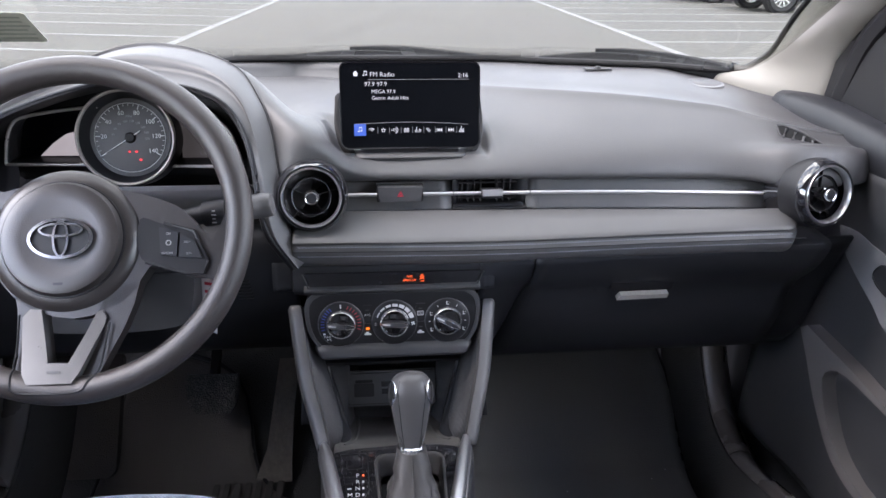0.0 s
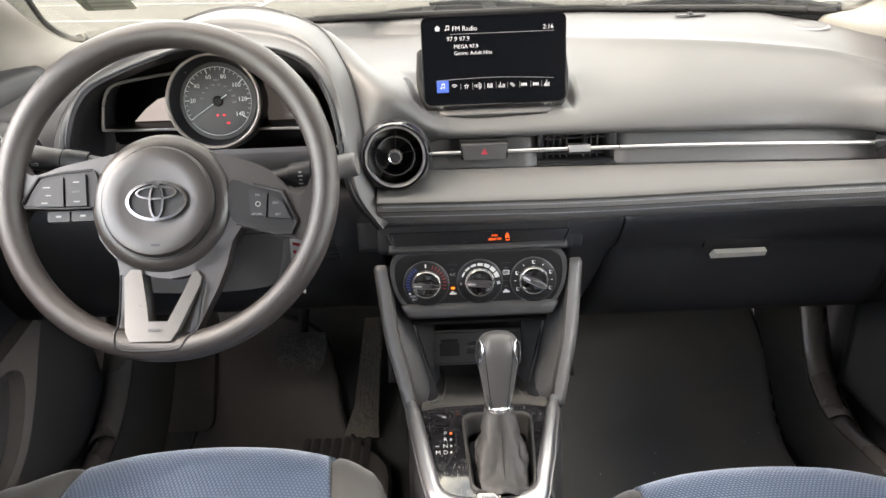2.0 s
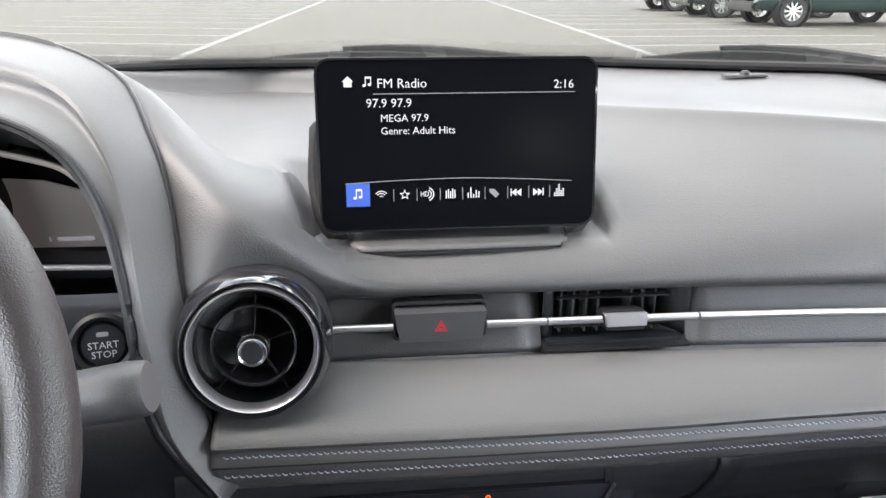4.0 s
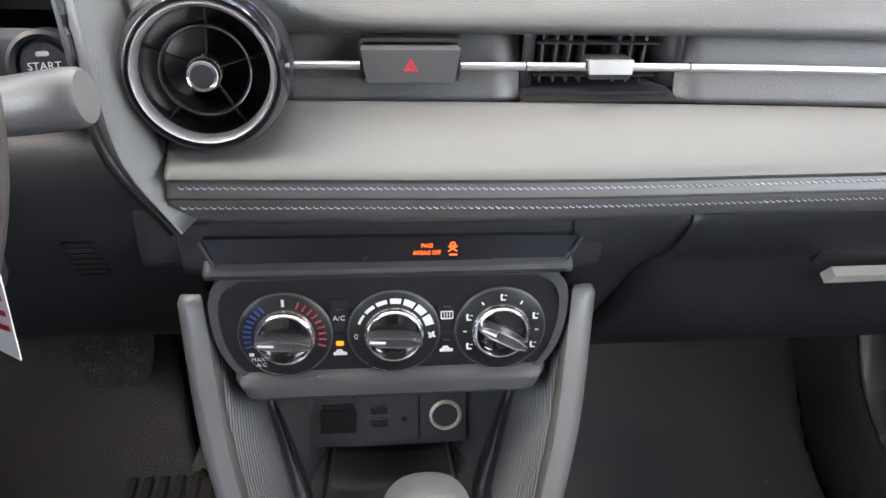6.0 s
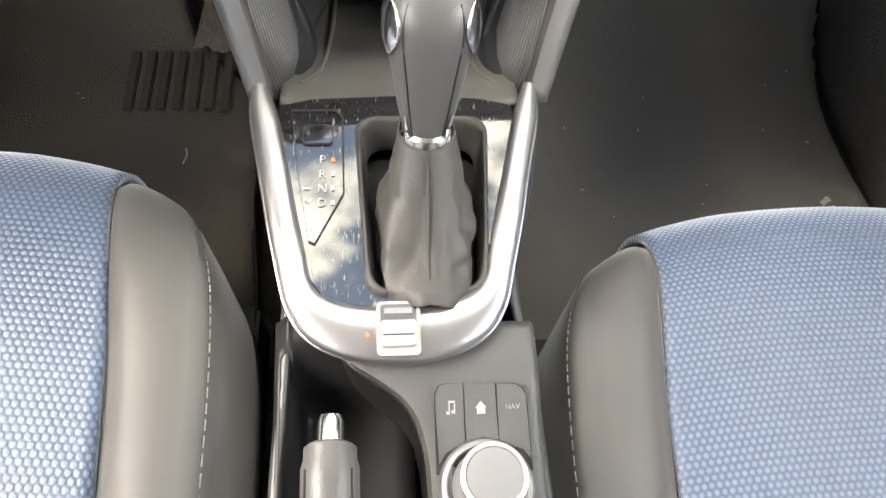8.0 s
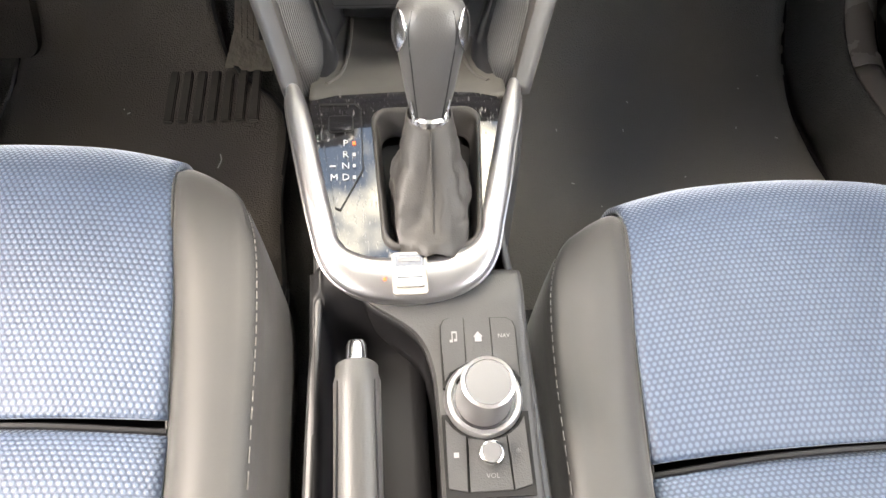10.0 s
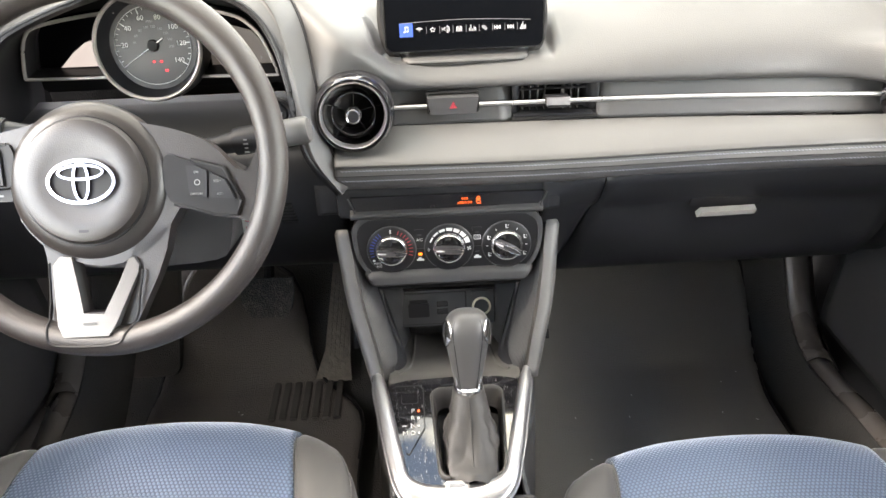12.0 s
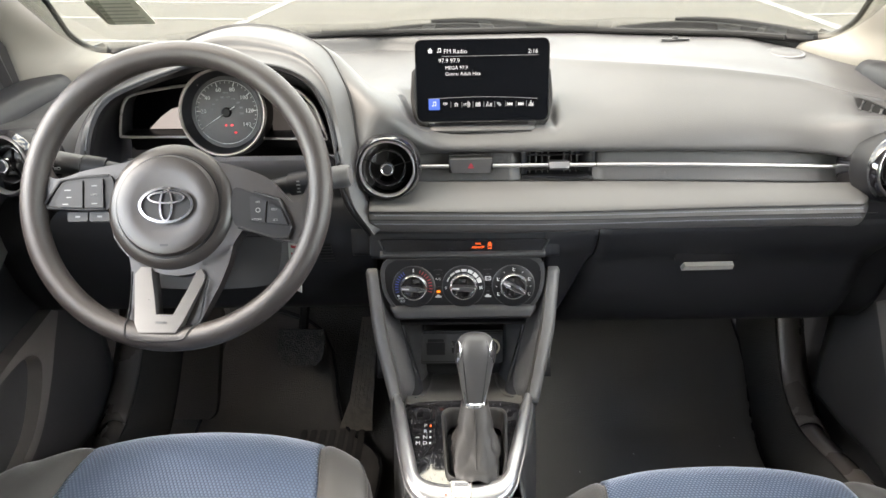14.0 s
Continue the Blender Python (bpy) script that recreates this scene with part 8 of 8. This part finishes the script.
# ---------------------------------------------------------------- seats
def car_seat(name, cx, dy, dz, slim, label):
    seat = thing(name, (cx, 0.45 + dy, 0.26), label, "car seat", "front seats")
    off = Vector((cx, dy, dz))

    def P(x, y, z):
        return (off.x + x, off.y + y, off.z + z)

    def half(y):
        """Half width of the cloth panel between the bolsters."""
        return lerp((0.30, 0.55, 0.70, 0.80), (0.178, 0.174, 0.165, 0.155), y)
    prof = [(0.812, 0.36), (0.835, 0.43), (0.838, 0.49), (0.826, 0.530), (0.800, 0.553), (0.755, 0.561), (0.68, 0.558), (0.60, 0.552), (0.572, 0.549)]
    prof2 = [(0.568, 0.538), (0.556, 0.545), (0.52, 0.547), (0.42, 0.541), (0.30, 0.530), (0.20, 0.52)]
    for nm, pf in (("seat_cushion", prof), ("rear_cushion", prof2)):
        grid = []
        for u in (-1, -0.8, -0.5, 0, 0.5, 0.8, 1):
            grid.append([P(u * (half(y) + 0.002), y - 0.019 * abs(u) ** 2.4 * (1 if y > 0.7 else 0.3), z - 0.008 * abs(u) ** 2.2 - (0.0 if y > 0.575 or y < 0.5 else 0.0)) for y, z in pf])
        part(nm, surf(grid, 4, 5), CLOTH, seat, "blue woven mesh cloth", thick=0.006)
    part("cushion_seam", tube(catmull([P(u * 0.174, 0.568 - 0.009 * u * u, 0.5455 - 0.010 * abs(u) ** 2.2) for u in (-1, -0.5, 0, 0.5, 1)], 4), 0.0025, 6), BLACK, seat, "dark cross seam")
    for s in (-1, 1):
        st = [((0.160, 0.806, 0.36), (0.166, 0.812, 0.40), (0.172, 0.808, 0.42), (0.176, 0.800, 0.42), (0.176, 0.79, 0.36)),
              ((0.160, 0.812, 0.46), (0.168, 0.810, 0.475), (0.180, 0.800, 0.472), (0.190, 0.788, 0.455), (0.192, 0.78, 0.38)),
              ((0.1615, 0.800, 0.512), (0.170, 0.797, 0.522), (0.186, 0.785, 0.518), (0.204, 0.768, 0.498), (0.208, 0.76, 0.40)),
              ((0.162, 0.770, 0.537), (0.174, 0.766, 0.545), (0.198, 0.752, 0.540), (0.222, 0.735, 0.512), (0.228, 0.73, 0.40)),
              ((0.163, 0.72, 0.541), (0.178, 0.716, 0.553), (0.206, 0.706, 0.550), (0.238, 0.695, 0.518), (0.243, 0.69, 0.40)),
              ((0.164, 0.64, 0.536), (0.182, 0.64, 0.553), (0.212, 0.635, 0.553), (0.247, 0.63, 0.520), (0.252, 0.63, 0.40)),
              ((0.168, 0.54, 0.528), (0.186, 0.54, 0.553), (0.216, 0.54, 0.556), (0.252, 0.54, 0.520), (0.256, 0.54, 0.40)),
              ((0.170, 0.38, 0.522), (0.188, 0.38, 0.553), (0.218, 0.38, 0.558), (0.254, 0.38, 0.522), (0.258, 0.38, 0.40)),
              ((0.170, 0.20, 0.512), (0.188, 0.20, 0.550), (0.218, 0.20, 0.556), (0.254, 0.20, 0.522), (0.258, 0.20, 0.40))]
        st = [tuple((q[0] + (half(q[1]) - row[0][0]) * (1, 0.8, 0.4, 0.1, 0)[j] + (0, 0.002, 0.008, 0.013, 0.013)[j] * (0.2, 0.7, 1, 1, 0.7, 0.3, 0, 0, 0)[i] + ((0, 0.003, 0.009, 0.012, 0.013)[j] - (slim if s * cx < 0 else -0.016) * (0, 0.1, 0.4, 1.0, 1.0)[j]) * min(1.0, i / 3), q[1] + (-0.006 if i < 3 else 0.0), q[2] + (0.010 if i < 5 else 0.004) * (q[2] > 0.45) + (0.012 if j == 3 else 0.0)) for j, q in enumerate(row)) for i, row in enumerate(st)]
        grid = [[P(s * q[0], q[1], q[2]) for q in row] for row in st]
        b = part("side_bolster", surf(grid, 4, 4), BOLSTER, seat, "grey cloth side bolster", thick=0.006)
        sheet = np.swapaxes(catmull(np.swapaxes(catmull(grid, 8), 0, 1), 8), 0, 1)
        line = [Vector(sheet[i][22]) + Vector((0, 0.0006, 0.0012)) for i in range(8, len(sheet))]
        bm = bmesh.new()
        for i in range(0, len(line) - 1):
            tube([line[i], (line[i] * 0.35 + line[i + 1] * 0.65)], 0.00055, 5, bm=bm)
        tagged(part("stitching", bm, SEATTHREAD, b, "pale top stitching"), kind="stuff")
        part("insert_piping", tube(catmull([P(s * r[0][0], r[0][1], r[0][2] + 0.001) for r in st], 5), 0.0012, 6), BOLSTER, seat)
    back = []
    for y, z, w, t in ((0.20, 0.50, 0.25, 0.05), (0.13, 0.62, 0.255, 0.06), (0.02, 0.85, 0.25, 0.055), (-0.06, 1.02, 0.21, 0.045), (-0.085, 1.09, 0.15, 0.03)):
        back.append([P(-w, y - t * 0.2, z), P(-w * 0.8, y + t, z), P(0, y + t * 0.6, z), P(w * 0.8, y + t, z), P(w, y - t * 0.2, z), P(w * 0.7, y - t, z), P(-w * 0.7, y - t, z)])
    part("backrest", surf(back, 4, 3, close_v=True), BOLSTER, seat, "grey cloth backrest")
    part("base_frame", box(P(0, 0.48, 0.375), (0.42, 0.50, 0.10), 0.02), BLACK, seat)
    for s in (-1, 1):
        part("slide_rail", box((cx + s * 0.20, 0.48 + dy, 0.290), (0.04, 0.62, 0.08), 0.004), HARD, seat)
    return seat


car_seat("front_seat", -0.356, 0.0, 0.0115, 0.024, "driver seat cushion in blue mesh cloth with grey bolsters")
car_seat("front_seat", 0.343, -0.043, -0.019, 0.019, "passenger seat cushion in blue mesh cloth, set further back")
br = thing("seat_rail_bracket", (0.137, 0.70, 0.30), "small grey metal bracket with a bolt beside the passenger seat", "bracket")
part("plate", box((0.137, 0.70, 0.315), (0.045, 0.07, 0.006), 0.002), ALLOY, br)
part("foot", box((0.137, 0.70, 0.279), (0.03, 0.04, 0.068), 0.002), HARD, br)
part("bolt", lathe([(0, 0.012), (0.007, 0.011), (0.009, 0.006), (0.009, 0.0), (0, 0.0)], 6, flat((0.135, 0.690, 0.318))), ALLOY, br, "hex bolt head", smooth=False)

# ---------------------------------------------------------------- pedals and mats
bp_ = thing("brake_pedal", (-0.322, 1.23, 0.44), "worn rubber brake pedal on a black arm", "pedal")
bmx = facing((-0.322, 1.222, 0.440), 28)
part("rubber_pad", prism([(-0.044, 0.036), (0.047, 0.034), (0.049, 0.010), (0.043, -0.022), (0.032, -0.036), (-0.026, -0.036), (-0.042, -0.018), (-0.047, 0.010)], -0.006, 0.010, 0.005, bmx), PEDAL, bp_, "dusty worn rubber pad")
part("arm", tube([(-0.322, 1.245, 0.45), (-0.315, 1.275, 0.52), (-0.31, 1.32, 0.64)], 0.010, 8), BLACK, bp_)
ac = thing("accelerator_pedal", (-0.212, 1.22, 0.26), "tall ribbed rubber accelerator pedal", "pedal")
amx = Matrix.Translation((-0.216, 1.190, 0.272)) @ Matrix.Rotation(radians(60), 4, "X")
part("plate", prism([(-0.040, -0.012), (0.030, -0.012), (0.030, 0.03), (0.042, 0.22), (0.010, 0.22), (-0.016, 0.05)], -0.004, 0.006, 0.003, amx), RUBBER, ac, "dusty ribbed pedal plate")
for k in range(5):
    part("rib", box((-0.012 + k * 0.008, 0.12, 0.0068), (0.0022, 0.17, 0.003), 0.0006, amx @ Matrix.Translation((0, 0, 0)) @ Matrix.Rotation(radians(-7), 4, "Z")), RUBBER, ac)
dp = thing("foot_rest", (-0.57, 1.25, 0.3), "dark carpeted foot rest beside the pedals", "foot rest")
part("pad", prism(rounded(0.10, 0.24, 0.02), -0.01, 0.012, 0.004, Matrix.Translation((-0.56, 1.28, 0.37)) @ Matrix.Rotation(radians(52), 4, "X")), DUSTMAT, dp)


def mat_lift(y):
    """Height of the mat's top over the cabin floor: flat, then rising up the toe board."""
    return 0.259 + max(0.0, y - 1.16) ** 1.6 * 2.2


def floor_mat(name, pts, label, fibre=MAT):
    fm = thing(name, (sum(p[0] for p in pts) / len(pts), sum(p[1] for p in pts) / len(pts), 0.25), label, "floor mat", "floor mats")
    o = smooth_outline(pts, 4)
    ys = [p[1] for p in o]
    rows = []
    for k in range(49):
        y = min(ys) + 0.001 + (max(ys) - min(ys) - 0.002) * k / 48
        xs = [p[0] + (q[0] - p[0]) * (y - p[1]) / (q[1] - p[1]) for p, q in zip(o, o[1:] + o[:1]) if (p[1] - y) * (q[1] - y) < 0]
        x0, x1 = min(xs), max(xs)
        rows.append([(x0 + (x1 - x0) * j / 24, y, mat_lift(y) + 0.0012 * math.sin(31 * x0 + 9 * j / 24 + 17 * y)) for j in range(25)])
    part("carpet", surf(rows, 1, 1), fibre, fm, "dusty dark fibre carpet", thick=0.006)
    part("binding", tube([(x, y, mat_lift(y) + 0.003) for x, y in o], 0.0045, 6, closed=True), BLACK, fm, "black bound edge")
    return fm


fmL = floor_mat("driver_floor_mat", [(-0.165, 0.72), (-0.163, 0.95), (-0.165, 1.10), (-0.25, 1.20), (-0.30, 1.34), (-0.48, 1.36), (-0.54, 1.22), (-0.55, 1.08), (-0.56, 0.85), (-0.54, 0.70), (-0.35, 0.68)], "dark driver floor mat with brown dust and a ribbed heel pad", DUSTMAT)
for k in range(7):
    part("heel_rib", box((-0.206 - k * 0.0195, 1.130, 0.2670), (0.0125, 0.096, 0.0060), 0.0018), HEEL, fmL, "rubber heel pad rib")
fmR = floor_mat("passenger_floor_mat", [(0.118, 0.74), (0.120, 0.95), (0.125, 1.15), (0.15, 1.32), (0.25, 1.42), (0.50, 1.42), (0.588, 1.32), (0.584, 1.19), (0.569, 1.09), (0.573, 1.0), (0.585, 0.90), (0.58, 0.72), (0.35, 0.70)], "dark passenger floor mat with specks of lint")
for k, (x, y) in enumerate(((0.526, 0.939), (0.530, 0.926), (0.532, 0.908))):
    part("tag_letter_bar", box((0, 0, 0), (0.016, 0.008, 0.002), 0.0008, Matrix.Translation((x, y, 0.2655)) @ Matrix.Rotation(radians(35), 4, "Z")), PRINT, fmR, "pale stitched mark")
rng = random.Random(4)
for k in range(26):
    x, y = (rng.uniform(0.2, 0.56), rng.uniform(0.8, 1.2)) if k < 18 else (rng.uniform(-0.5, -0.2), rng.uniform(0.85, 1.12))
    a = rng.uniform(0, 6.28)
    l_ = rng.uniform(0.0015, 0.005)
    z = 0.007 + mat_lift(y)
    lint = part("lint_speck", tube([(x, y, z), (x + l_ * math.cos(a), y + l_ * math.sin(a), z + 0.001)], 0.0007, 5), PRINT, fmR if k < 18 else fmL, "tiny pale lint speck")
bm = bmesh.new()
tube(catmull([(-0.245, 1.022, 0.272), (-0.243, 1.012, 0.272), (-0.247, 1.000, 0.271)], 3), 0.0009, 5, bm=bm)
part("lint_thread", bm, PRINT, fmL, "curled pale thread")
